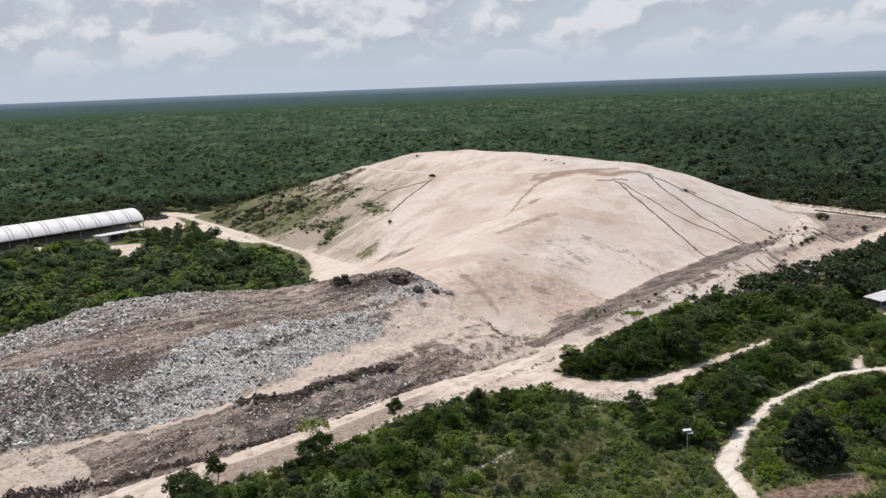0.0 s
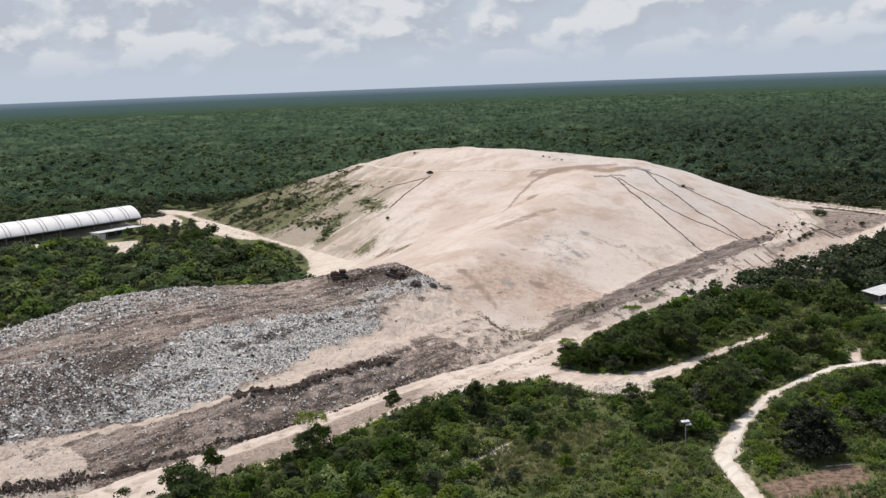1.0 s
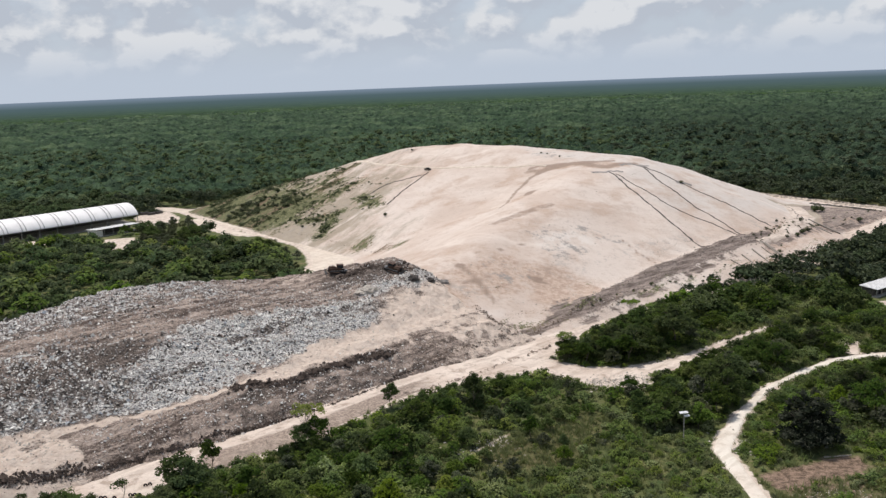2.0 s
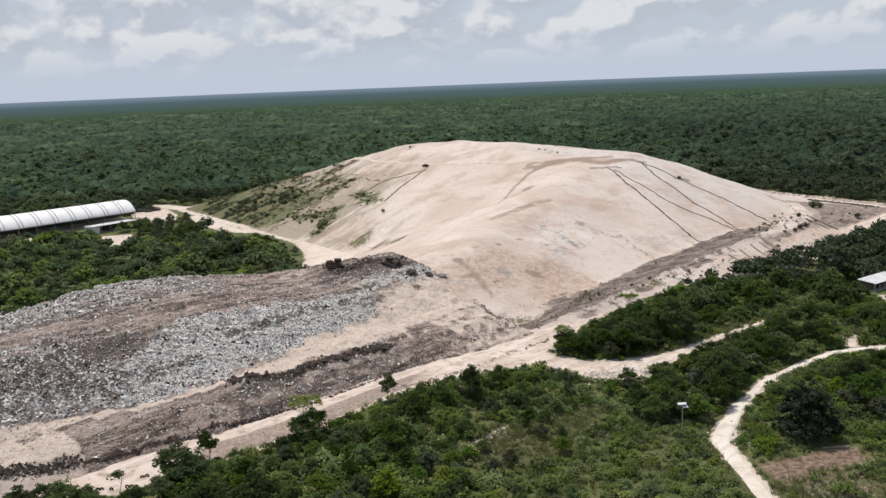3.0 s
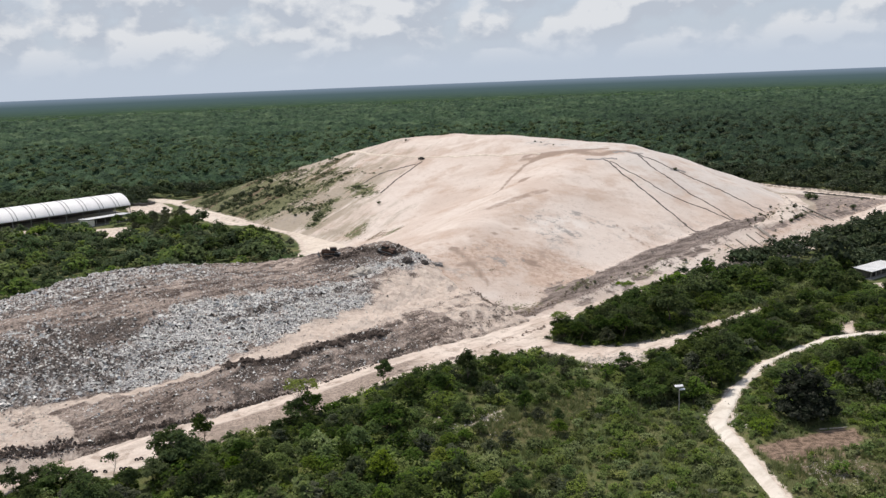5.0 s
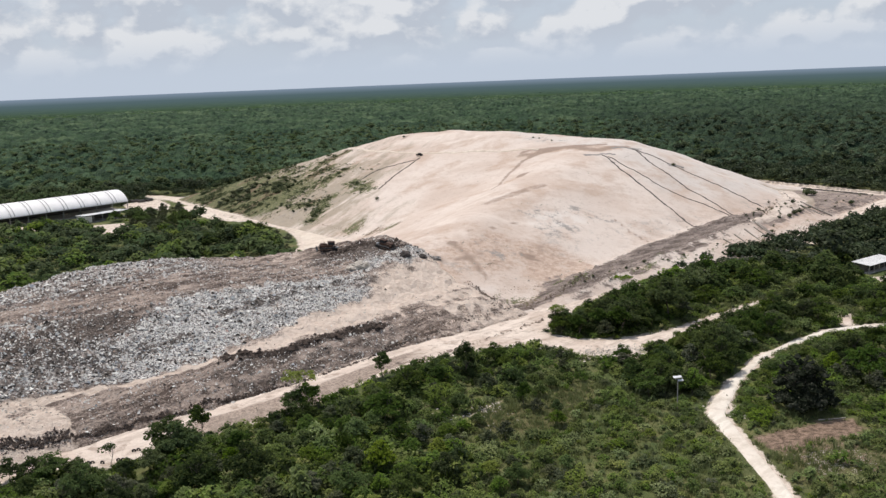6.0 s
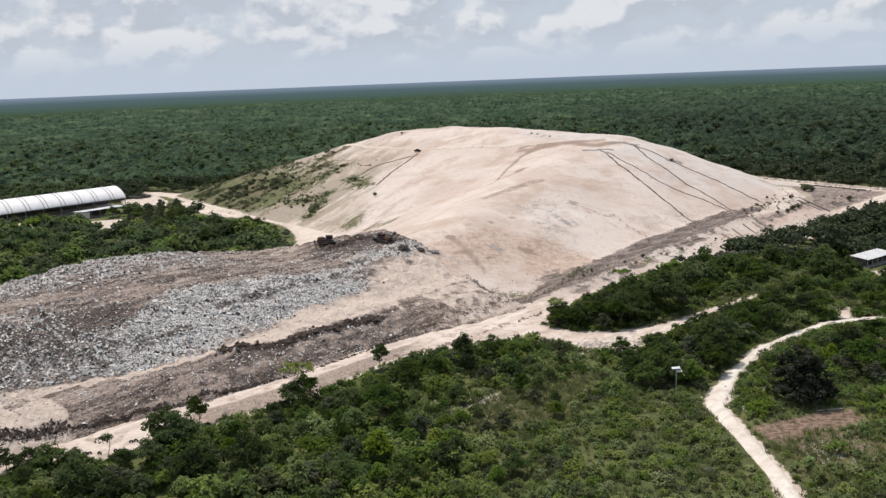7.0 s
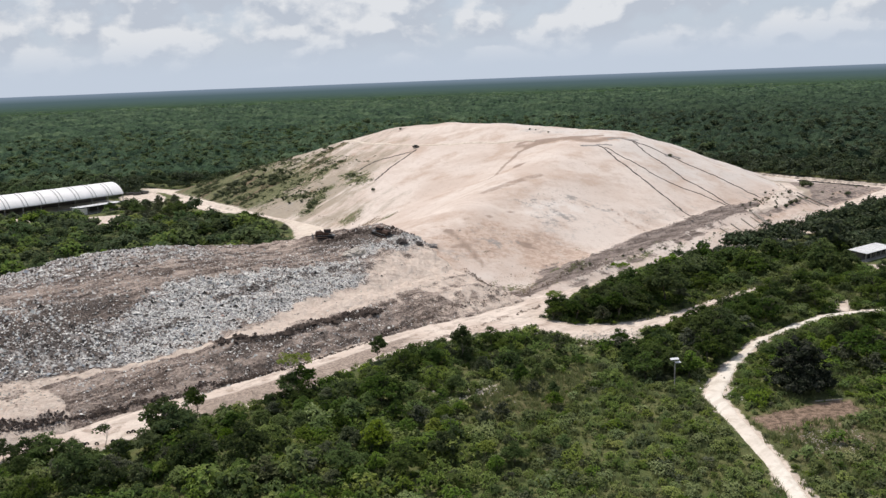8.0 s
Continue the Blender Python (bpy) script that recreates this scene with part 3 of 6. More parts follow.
# ---- ground: one sheet to the horizon ----
def build_ground():
    def steps(lo, hi, step):
        fine = np.arange(lo, hi + 0.01, step)
        out = step * 1.35 ** np.arange(1, 40)
        grown = np.cumsum(out)
        grown = grown[grown < 5200]
        return np.r_[(lo - grown)[::-1], fine, hi + grown]
    x, y, quads = grid(steps(-210, 250, 2.8), steps(84, 510, 2.8))
    z = land(x, y) + np.where(np.hypot(x, y) < 700, 0.12 * waves(x, y, 13, 21) + 0.06 * waves(x, y, 5, 22), 0)
    ob = triangles("ground", np.stack([x, y, z], 1), quads, GROUND, smooth=True)
    roads = np.minimum(off_roads(x, y), np.minimum.reduce([inside(x, y, r) for r in YARDS]))
    foot = np.maximum(heap(x, y), mound(x, y))
    bare = np.clip(1 - roads / np.where(near_line(x, y, PATHWAY) < 6, 0.9, 3.0), 0, 1)
    bare = np.maximum(bare, 0.56 * np.clip(1.5 - near_line(x, y, TRAIL) / 1.3, 0, 1))
    bare = np.maximum(bare, 0.9 * np.clip(1.6 - np.hypot((x - 41) / 7.5, (y - 186) / 5), 0, 1))
    bare = np.maximum(bare, 0.85 * np.clip((y - verge(x)) / 2.5 + 0.5, 0, 1) * (x < -8) * (near_line(x, y, HAUL) < 16))
    bare = np.maximum(bare, np.clip((foot + np.where((x < -40) & (y < 330), 0.7, 2.2)) / np.where((x < -40) & (y < 330), 0.7, 2.2), 0, 1))
    bare = np.maximum(bare, 0.8 * np.clip(1 - near_line(x, y, SERVICE) / 6, 0, 1) * (mound(x, y) > -6) * (y > 330))
    attach(ob, "bare", bare)
    attach(ob, "red", np.clip(np.maximum(0.5 - inside(x, y, RED) / 4, 0.46 * np.exp(-(((x - 67) / 13) ** 4 + ((y - 129) / 9) ** 4))), 0, 1))
    dry = np.clip(0.6 - inside(x, y, CLEARING) / 5, 0, 1) + np.exp(-(((x - 64) / 12) ** 2 + ((y - 127) / 9) ** 2)) + 0.7 * np.exp(-(((x - 88) / 10) ** 2 + ((y - 204) / 6) ** 2))
    attach(ob, "dry", np.clip(dry * (0.75 + 0.3 * waves(x, y, 12, 23)), 0, 1))
    return tagged(ob, "level scrubland ground with dry grass and bare marl", "ground", kind="structure")


WEED_LINES = ([(-44, 454, 2), (-53, 444, 4), (-61, 431, 5)], [(-55, 469, 3), (-63, 460, 5), (-72, 453, 6)], [(-47, 490, 3), (-57, 484, 6), (-65, 471, 5)], [(-40, 427, 3), (-36, 418, 6), (-30, 402, 4)],
              [(-66, 413, 5), (-57, 407, 5), (-49, 410, 3)], [(-55, 381, 3), (-53, 392, 5), (-51, 401, 4)], [(-34, 354, 2), (-31, 358, 2)], [(-26, 340, 1), (-21, 342, 1.5), (-16, 336, 1)])


def build_mound():
    x, y, quads = grid(np.arange(-175, 262, 1.6), np.arange(206, 560, 1.6))
    z = mound(x, y)
    inward = -0.58 * (x - 97) + 0.81 * (y - 302)
    along_foot = 0.81 * (x - 97) + 0.58 * (y - 302)
    keep = (z[quads] > -1.5).any(1)
    ob = triangles("landfill_mound", np.stack([x, y, np.maximum(z, -1.5)], 1), quads[keep], COVER, smooth=True)
    berm = np.clip(1.35 - np.abs(inward + 6 + np.interp(along_foot, (-80, -40, 0, 50), (12, 4.5, -1, -3.5))) / np.interp(along_foot, (-80, -40, 0, 40), (3.5, 4.6, 4.4, 3.2)), 0, 1)
    berm = np.maximum(berm, (0.52 + 0.2 * waves(x, y, 9, 97)) * np.clip(1.3 - np.abs(inward + 11.5 + np.interp(along_foot, (-80, -40, 0, 50), (12, 4.5, -1, -3.5))) / 3.2, 0, 1) * np.clip((24 - along_foot) / 14, 0, 1))
    berm *= np.clip((along_foot + 92) / 8, 0, 1) * np.clip((46 - along_foot) / 8, 0, 1)
    flank = 0.804 * (x + 30) + 0.594 * (y - 343)
    shift = -0.594 * (x + 30) + 0.804 * (y - 343)
    bank = -0.676 * (x - 134) + 0.737 * (y - 314)

    def blot(cx, cy, rx, ry, turn=0.0):
        c, s = math.cos(radians(turn)), math.sin(radians(turn))
        return np.exp(-(((x - cx) * c + (y - cy) * s) / rx) ** 2 - ((-(x - cx) * s + (y - cy) * c) / ry) ** 2)

    def trace(line, soft):
        return np.clip(1 - near_line(x, y, line) / soft, 0, 1)
    # gravel berm at the foot, grey eroded bank and far corner
    corner = 0.64 * np.clip((x - 160) / 8, 0, 1) * np.clip((bank - 3) / 4, 0, 1) * np.clip((near_line(x, y, [(152, 342, 6), (160, 356, 7), (166, 372, 8), (171, 390, 9)]) - 1) / 3, 0, 1) * np.clip((420 - y) / 10, 0, 1)
    face = 0.6 * np.clip(1.3 - np.abs(bank - 3.5) / 6, 0, 1) * np.clip((x - 116) / 10, 0, 1)
    attach(ob, "waste", np.maximum.reduce([berm, corner, face, 0.8 * blot(36, 240, 5, 10, -25), 0.78 * blot(11, 220, 9, 6, 30), 0.7 * blot(16, 226, 6, 4, 40), 0.85 * trace([(9, 212, 0.8), (21, 221.5, 1.2), (29, 229, 1.6), (36, 237, 3.0), (45, 247.5, 3.5)], 2.6), 0.55 * trace([(12, 214, 3), (20, 226, 4)], 5.0)]))
    # weeds: thick on the outer flank, in streaks towards the middle
    weed = 0.95 * np.clip((shift - 72) / 26, 0, 1) * np.clip(1.2 - flank / 70, 0, 1)
    for line in WEED_LINES:
        weed = np.maximum(weed, 0.7 * trace(line, 8.0))
    weed = np.maximum(weed, 0.75 * np.clip(1.3 - np.abs(bank - 8) / 5, 0, 1) * np.clip((x - 128) / 8, 0, 1) * np.clip((166 - x) / 10, 0, 1))
    weed = np.maximum(weed, 0.4 * np.exp(-((inward + 17) / 4) ** 2))
    attach(ob, "weed", np.clip(weed * np.where(z > 0.6, 1, 0.5), 0, 1))
    attach(ob, "grey", np.clip((inward - 2) / 22, 0, 1) * np.clip((x - 74 + 0.5 * (y - 330)) / 40, 0, 1))
    # wheel ruts, smears and dark lines, with rill shadows put into the colour
    rut_shade = trace([(25, 327, 0.4), (35, 362, 0.8), (43, 378, 1.2), (53, 385, 1.8), (63, 390, 3), (72, 388, 4)], 1.5)
    rut_shade = rut_shade + 0.75 * trace([(20, 299, 2.0), (31, 307, 4), (43, 317, 2.5)], 3.0) + 0.8 * blot(40, 347, 5, 3, 45)
    # dark lines along a slump and a gully
    rut_shade = rut_shade + 1.1 * trace([(28, 258, 0.5), (31, 256, 1.0), (34, 255, 0.5)], 1.6) + 0.9 * trace([(66, 297, 0.3), (70, 288, 0.5), (75, 281, 0.8)], 1.2)
    rut_shade = rut_shade + 0.8 * trace([(7, 258, 0.8), (12, 249, 1.2), (16, 238, 0.8)], 2.2) + 0.8 * trace([(-14, 482, 1.5), (-11, 487, 2)], 2.5) + 0.7 * trace([(0, 250, 1), (3, 244, 1)], 3.0)
    # shadows of the rills, drawn as dark lines in the colour
    for line in WEED_LINES[:6]:
        rut_shade = rut_shade + 0.75 * trace([(a, b, 0.3) for a, b, w in line], 2.2)
    rut_shade = rut_shade + 0.95 * trace([(43, 388, 1), (49, 384, 2), (57, 387, 3), (64, 388, 4), (71, 381, 4), (77, 376, 4), (83, 378, 3), (91, 380, 2)], 4.0)
    rut_shade = rut_shade + trace([(45, 392, 0.5), (53, 391, 1.5), (61, 392, 2.5), (69, 390, 2.5), (82, 386, 2)], 2.5) + 0.8 * trace([(38, 343, 1.2), (39, 349, 1.6)], 2.0)
    rut_shade = rut_shade + 0.9 * sum(blot(cx, cy, 2.6, 1.5, 35) for cx, cy in ((5.7, 258.6), (12.5, 269), (15, 254), (20.6, 273), (31.6, 258), (8, 248), (28.5, 280), (35, 264.6)))
    attach(ob, "rut_shade", rut_shade)
    # mud washed down the outer flank in dark rills
    mud = np.clip((shift - 30 - 0.2 * flank) / 26, 0, 1) * np.clip(1.4 - flank / 85, 0, 1)
    attach(ob, "mud", np.clip(0.85 * mud + 0.42 * np.clip((50 - flank) / 30, 0, 1) * np.clip((shift + 8) / 15, 0, 1) * (mud < 0.5) + 1.0 * np.clip((x - 160) / 12, 0, 1) * np.clip((bank - 3) / 5, 0, 1) * np.clip((425 - y) / 10, 0, 1), 0, 1))
    spots = 1.3 * sum(blot(cx, cy, 6, 3.5) for cx, cy in ((39, 278), (45, 283), (36, 289), (42, 292), (54, 298), (61, 296), (47, 426), (53.4, 419), (57, 416.5), (60.5, 408.3), (63, 408.8), (-14, 488), (18, 263), (24, 256))) 
    attach(ob, "smudge", np.clip(spots + 0.5 * np.clip(1.2 - np.abs(inward - 4) / 8, 0, 1) + 0.5 * np.clip((shift - 30) / 30, 0, 1) * np.clip(1.1 - flank / 110, 0, 1), 0, 1))
    attach(ob, "chalk", np.clip(blot(45, 288, 17, 7, 25) + 0.5 * blot(15, 232, 9, 6, 40), 0, 1))
    # brown soil: eroded nose, shoulder below the top, bank
    clay = 0.8 * blot(9, 251, 15, 12, -40) + 0.75 * blot(26, 262, 19, 20, -30) + 0.5 * blot(42, 258, 12, 9) + 0.5 * blot(70, 288, 8, 10) + 0.6 * blot(2, 238, 8, 6) + 1.6 * blot(59, 386, 14, 5, 0) + 1.7 * blot(77, 378, 12, 6, -12) + 1.0 * blot(34, 340, 4, 11, -30) + 0.8 * blot(37, 246, 5, 5) + 0.6 * blot(41, 256, 9, 9)
    clay = clay + 0.85 * np.clip(1.2 - np.abs(bank - 6) / 10, 0, 1) * np.clip((x - 120) / 16, 0, 1) + 0.45 * np.clip((x - 176) / 14, 0, 1) + 0.5 * np.exp(-((inward + 14) / 5) ** 2) * np.clip((x - 70) / 30, 0.5, 1)
    clay = clay + 0.4 * np.clip((shift - 70) / 30, 0, 1) * np.clip(1.2 - flank / 80, 0, 1)
    for line in ([(-38, 462, 2), (-53, 444, 3), (-64, 427, 3)], [(-50, 476, 2), (-63, 460, 3), (-75, 449, 3)], [(-40, 500, 2), (-57, 484, 4), (-68, 467, 4)], [(-28, 440, 2), (-38, 424, 3), (-44, 408, 2)]):
        clay = clay + 0.55 * trace(line, 4.0)
    attach(ob, "clay", np.clip(clay, 0, 1))
    return tagged(ob, "capped landfill mound of pale cream marl, weedy on one flank", "landfill mound", kind="structure")


def heap_zones(x, y):
    """How much bag rubbish, black soil and other dark tone, and marl lie at each place of the heap."""
    u, v = along(x, y)
    w = 2.2 * waves(x, y, 16, 31) + 0.9 * waves(x, y, 6, 32)
    vw, uw = v + w, u + 1.5 * w
    bench = np.interp(u, (0, 14, 30, 45, 70, 95, 120), (15, 13, 9.5, 9, 11.5, 12.5, 16))       # lower edge of the bag field
    upper = np.interp(u, (-10, 10, 30, 45, 70, 90, 110), (27, 24, 24, 30, 29, 29, 24))  # its upper edge
    bags = np.clip(0.5 + (vw - bench) / 5, 0, 1) * np.clip(0.5 + (upper - vw) / 5, 0, 1) * np.clip((112 - uw) / 30, 0, 1) * (0.9 + 0.25 * waves(x, y, 9, 37))
    bags = np.maximum(bags, (0.32 + 0.25 * waves(x, y, 12, 35)) * np.clip((vw - 46) / 6, 0, 1) * np.clip((78 - uw) / 12, 0, 1))
    bags = np.maximum(bags, 0.7 * np.clip((uw - 96) / 8, 0, 1) * np.clip(1.3 - np.abs(vw - 29) / 7, 0, 1))
    black = np.clip(1.2 - np.abs(vw - np.interp(u, (0, 30, 45), (31, 29, 27))) / 9, 0, 1) * np.clip((44 - uw) / 10, 0, 1) * (0.68 + 0.18 * waves(x, y, 8, 39))
    black = np.maximum(black, 0.95 * np.clip((38 - uw) / 14, 0, 1) * np.clip(1.3 - np.abs(v - 23) / 12, 0, 1) * (0.8 + 0.5 * waves(x, y, 5, 36)))
    black = np.maximum(black, np.clip(1.5 - np.hypot((u - 112) / 17, (v - 43) / 9), 0, 1))
    # dark band along the scarp's edge
    black = np.maximum(black, np.clip(1.2 - np.abs(v - 1.2) / 2.4, 0, 1) * np.clip((uw - 38) / 6, 0, 1) * np.clip((90 - uw) / 6, 0, 1))
    # narrow dark band along the toe
    black = np.maximum(black, 0.6 * np.clip(1.2 - np.abs(v + 7.4) / 1.0, 0, 1) * np.clip((96 - u) / 10, 0.3, 1))
    black = np.maximum(black, (0.55 + 0.45 * waves(x, y, 5, 33)) * np.clip((vw - 44) / 6, 0, 1) * np.clip((80 - uw) / 12, 0, 1))
    black = np.maximum(black, (0.5 + 0.3 * waves(x, y, 6, 40)) * np.clip((v + 9) / 2, 0, 1) * np.clip((6 - v) / 4, 0, 1) * np.clip((u - 34) / 8, 0, 1) * np.clip((98 - u) / 10, 0, 1))
    bags = np.maximum(bags, 0.36 * np.clip((30 - uw) / 10, 0, 1) * np.clip((vw - 12) / 6, 0, 1) * np.clip((42 - vw) / 8, 0, 1))
    bags = np.maximum(bags, 0.5 * np.clip((v + 0.5 * w - np.interp(u, (0, 20, 46), (44, 52, 60))) / 5, 0, 1) * np.clip((70 - uw) / 20, 0, 1))
    # two thin dark lines across the bag field, in colour only
    dark_lines = np.minimum(near_line(x, y, [(-52, 193, 0.6), (-46, 199, 0.8), (-37.6, 207.6, 1.0), (-30, 214.7, 1.0), (-18.6, 223.2, 0.6)]), near_line(x, y, [(-70, 166, 0.4), (-62.5, 177, 0.7), (-55.7, 184, 0.4)]))
    black = np.maximum(black, 0.85 * np.clip(1 - (dark_lines + 0.25 * w) / 1.6, 0, 1))
    summit = np.clip(1.35 - np.hypot((x + 24) / 15, (y - 250) / 8.5) + 0.08 * w, 0, 1)
    bags, black = bags * (1 - summit), np.maximum(black, 0.62 * summit)
    marl = np.clip(1.3 - np.abs(v + 0.4 * w - bench + np.interp(u, (0, 25, 60, 100), (2, 1.3, 4.5, 4))) / np.interp(u, (0, 20, 45, 60, 80, 110), (2.5, 1.1, 1.6, 4.0, 4.5, 5)), 0, 1)
    marl = np.maximum(marl, np.clip((11.5 - u - 0.4 * w) / 2.5, 0, 1) * np.clip((13 - v - 0.5 * w) / 4, 0, 1))
    marl = np.maximum(marl, 0.95 * np.clip((uw - 90) / 14, 0, 1) * np.clip(1.4 - np.abs(vw - 16) / 10, 0, 1))
    marl = np.maximum(marl, (0.25 + 0.3 * waves(x, y, 7, 38) + 0.5 * np.clip((u - 99) / 10, 0, 1)) * np.clip((uw - 86) / 8, 0, 1) * np.clip((12 - v) / 6, 0, 1))
    lane = np.abs(v + 0.5 * w - np.interp(u, (60, 76, 90, 105, 118), (11.5, 11, 9.5, 14.5, 16))) / np.interp(u, (60, 76, 90, 105, 118), (2, 3.2, 4.5, 7.5, 8))
    marl = np.maximum(marl, 1.3 * np.clip((u - 60) / 10, 0, 1) * np.clip(1.4 - 0.95 * lane, 0, 1))
    marl = np.maximum(marl, 0.6 * np.clip(1 - np.hypot((u - 96) / 14, (v - 60) / 14), 0, 1))
    return bags, black, marl


def build_heap():
    x, y, quads = grid(np.arange(-150, 42, 0.75), np.arange(98, 312, 0.75))
    z = heap(x, y)
    bags, black, marl = heap_zones(x, y)
    rough = np.random.RandomState(4).uniform(-1, 1, len(x)) * 0.2 * (1 - 0.85 * marl) * np.clip(z, 0, 1)
    keep = (z[quads] > -1.0).any(1)
    ob = triangles("waste_heap", np.stack([x, y, np.maximum(z + rough, -1.2)], 1), quads[keep], WASTE, smooth=False)
    for name, values in (("bags", bags), ("black", black), ("marl", marl)):
        attach(ob, name, values)
    return tagged(ob, "long heap of tipped grey and brown rubbish with marl bench", "waste heap", kind="structure")


def build_road(name, line, mat, label, lift=0.09, kind="road", bed=land, ragged=0.9, apron=None):
    """A beaten track with ragged edges, draped on the land."""
    pts = [Vector(p) for p in line]
    rows = []
    for a, b in zip(pts, pts[1:]):
        n = max(2, int((b.xy - a.xy).length / 1.2))
        rows += [a.lerp(b, i / n) for i in range(n)]
    rows.append(pts[-1])
    across = 8
    x, y = [], []
    for i, p in enumerate(rows):
        d = (rows[min(i + 3, len(rows) - 1)] - rows[max(i - 3, 0)]).xy.normalized()
        for j in range(across + 1):
            s = (j / across - 0.5) * (p.z + ragged * (noise.noise((i * 0.21, j // 5 * 7.0, p.z)) + 0.6 * noise.noise((i * 0.7, j // 5 * 9.0, 3.0))))
            x.append(p.x - d.y * s)
            y.append(p.y + d.x * s)
    x, y = np.array(x), np.array(y)
    z = bed(x, y) + lift + 0.05 * waves(x, y, 4, 41) - np.where((np.arange(len(x)) % (across + 1)) % across == 0, lift + 0.12, 0)
    n = across + 1
    i = (np.arange(len(rows) - 1)[:, None] * n + np.arange(across)).ravel()
    ob = triangles(name, np.stack([x, y, z + 0.1], 1), np.stack([i, i + n, i + n + 1, i + 1], 1), mat, smooth=True)
    if apron:
        rim = (np.arange(len(x)) % n) / across
        attach(ob, "apron", np.clip((0.62 - rim) / 0.16, 0, 1) * np.clip((apron - x) / 14, 0, 1) * np.clip((x - apron + 54) / 8, 0, 1))
    return tagged(ob, label, kind, kind="structure")


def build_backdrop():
    """The distance: glowing land from a mile and a half off, rising to a haze-coloured skyline."""
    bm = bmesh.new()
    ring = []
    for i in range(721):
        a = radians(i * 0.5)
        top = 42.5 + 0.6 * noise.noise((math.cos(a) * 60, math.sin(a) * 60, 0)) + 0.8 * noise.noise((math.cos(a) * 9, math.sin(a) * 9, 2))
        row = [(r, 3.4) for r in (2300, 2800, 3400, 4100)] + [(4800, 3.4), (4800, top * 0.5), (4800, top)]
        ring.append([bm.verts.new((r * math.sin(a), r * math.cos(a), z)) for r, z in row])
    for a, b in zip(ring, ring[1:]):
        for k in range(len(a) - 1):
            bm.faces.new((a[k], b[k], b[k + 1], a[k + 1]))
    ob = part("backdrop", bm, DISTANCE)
    return tagged(ob, "glowing blue-green woodland backdrop with haze painted in, out to the skyline", "distance", kind="structure")


build_ground()
build_mound()
build_heap()
build_road("haul_road", HAUL, ROAD, "wide pale marl haul road beside the waste heap", apron=2.0)
build_road("lower_track", LOWER, ROAD, "pale marl track along the foot of the trees", 0.03)
build_road("footpath", PATHWAY, PATH, "narrow winding white marl path through scrub", 0.12, ragged=0.4)
build_road("spur_track", SPUR, ROAD, "short bare spur off the marl path", 0.15)
build_road("service_road", SERVICE, CREAM, "pale service road along the foot of the mound", 0.12)
build_road("side_track", SIDE, CREAM, "pale side track beside the service road", 0.1)
build_backdrop()

# ---- foliage ----
def lobes_of(rng, n, spread_r, height, size, lift):
    """Centres and radii of the lumps that make up a crown."""
    out = []
    for i in range(n):
        a, r = rng.uniform(0, 6.283), spread_r * math.sqrt(rng.uniform(0, 1))
        out.append((r * math.cos(a), r * math.sin(a), lift + height * rng.uniform(0, 1) * (1 - 0.45 * r / max(spread_r, 0.1)), size * rng.uniform(0.7, 1.25)))
    return out


def dome(rng, n, radius, height, size, lift, at=(0.0, 0.0)):
    """Small lumps over an uneven dome, with one at its heart."""
    out = [(at[0], at[1], lift + 0.35 * height, 0.72 * min(radius, height))]
    a0, bulge = rng.uniform(0, 6.283), rng.uniform(0.1, 0.3)
    for i in range(n):
        a, q = a0 + i * 2.39996 + rng.uniform(-0.4, 0.4), math.sqrt((i + rng.uniform(0.1, 0.9)) / n)
        r = radius * q * (1 + bulge * math.sin(2 * a + a0)) * rng.uniform(0.85, 1.1)
        z = lift + height * (math.sqrt(max(1 - q * q, 0.0)) * rng.uniform(0.8, 1.12) + rng.uniform(-0.06, 0.1))
        out.append((at[0] + r * math.cos(a), at[1] + r * math.sin(a), z, size * rng.uniform(0.65, 1.3)))
    return out


def domes(rng, n, reach, radius, height, size, lift, rise, lumps):
    """A crown of several domes at different heights."""
    out = dome(rng, lumps, radius, height, size, lift + rise)
    for i in range(n):
        a = 6.283 * (i + rng.uniform(-0.25, 0.25)) / n
        r = reach * rng.uniform(0.75, 1.1)
        out += dome(rng, lumps, radius * rng.uniform(0.7, 1.1), height * rng.uniform(0.7, 1.1), size, lift + rise * rng.uniform(0.0, 0.75), (r * math.cos(a), r * math.sin(a)))
    return out


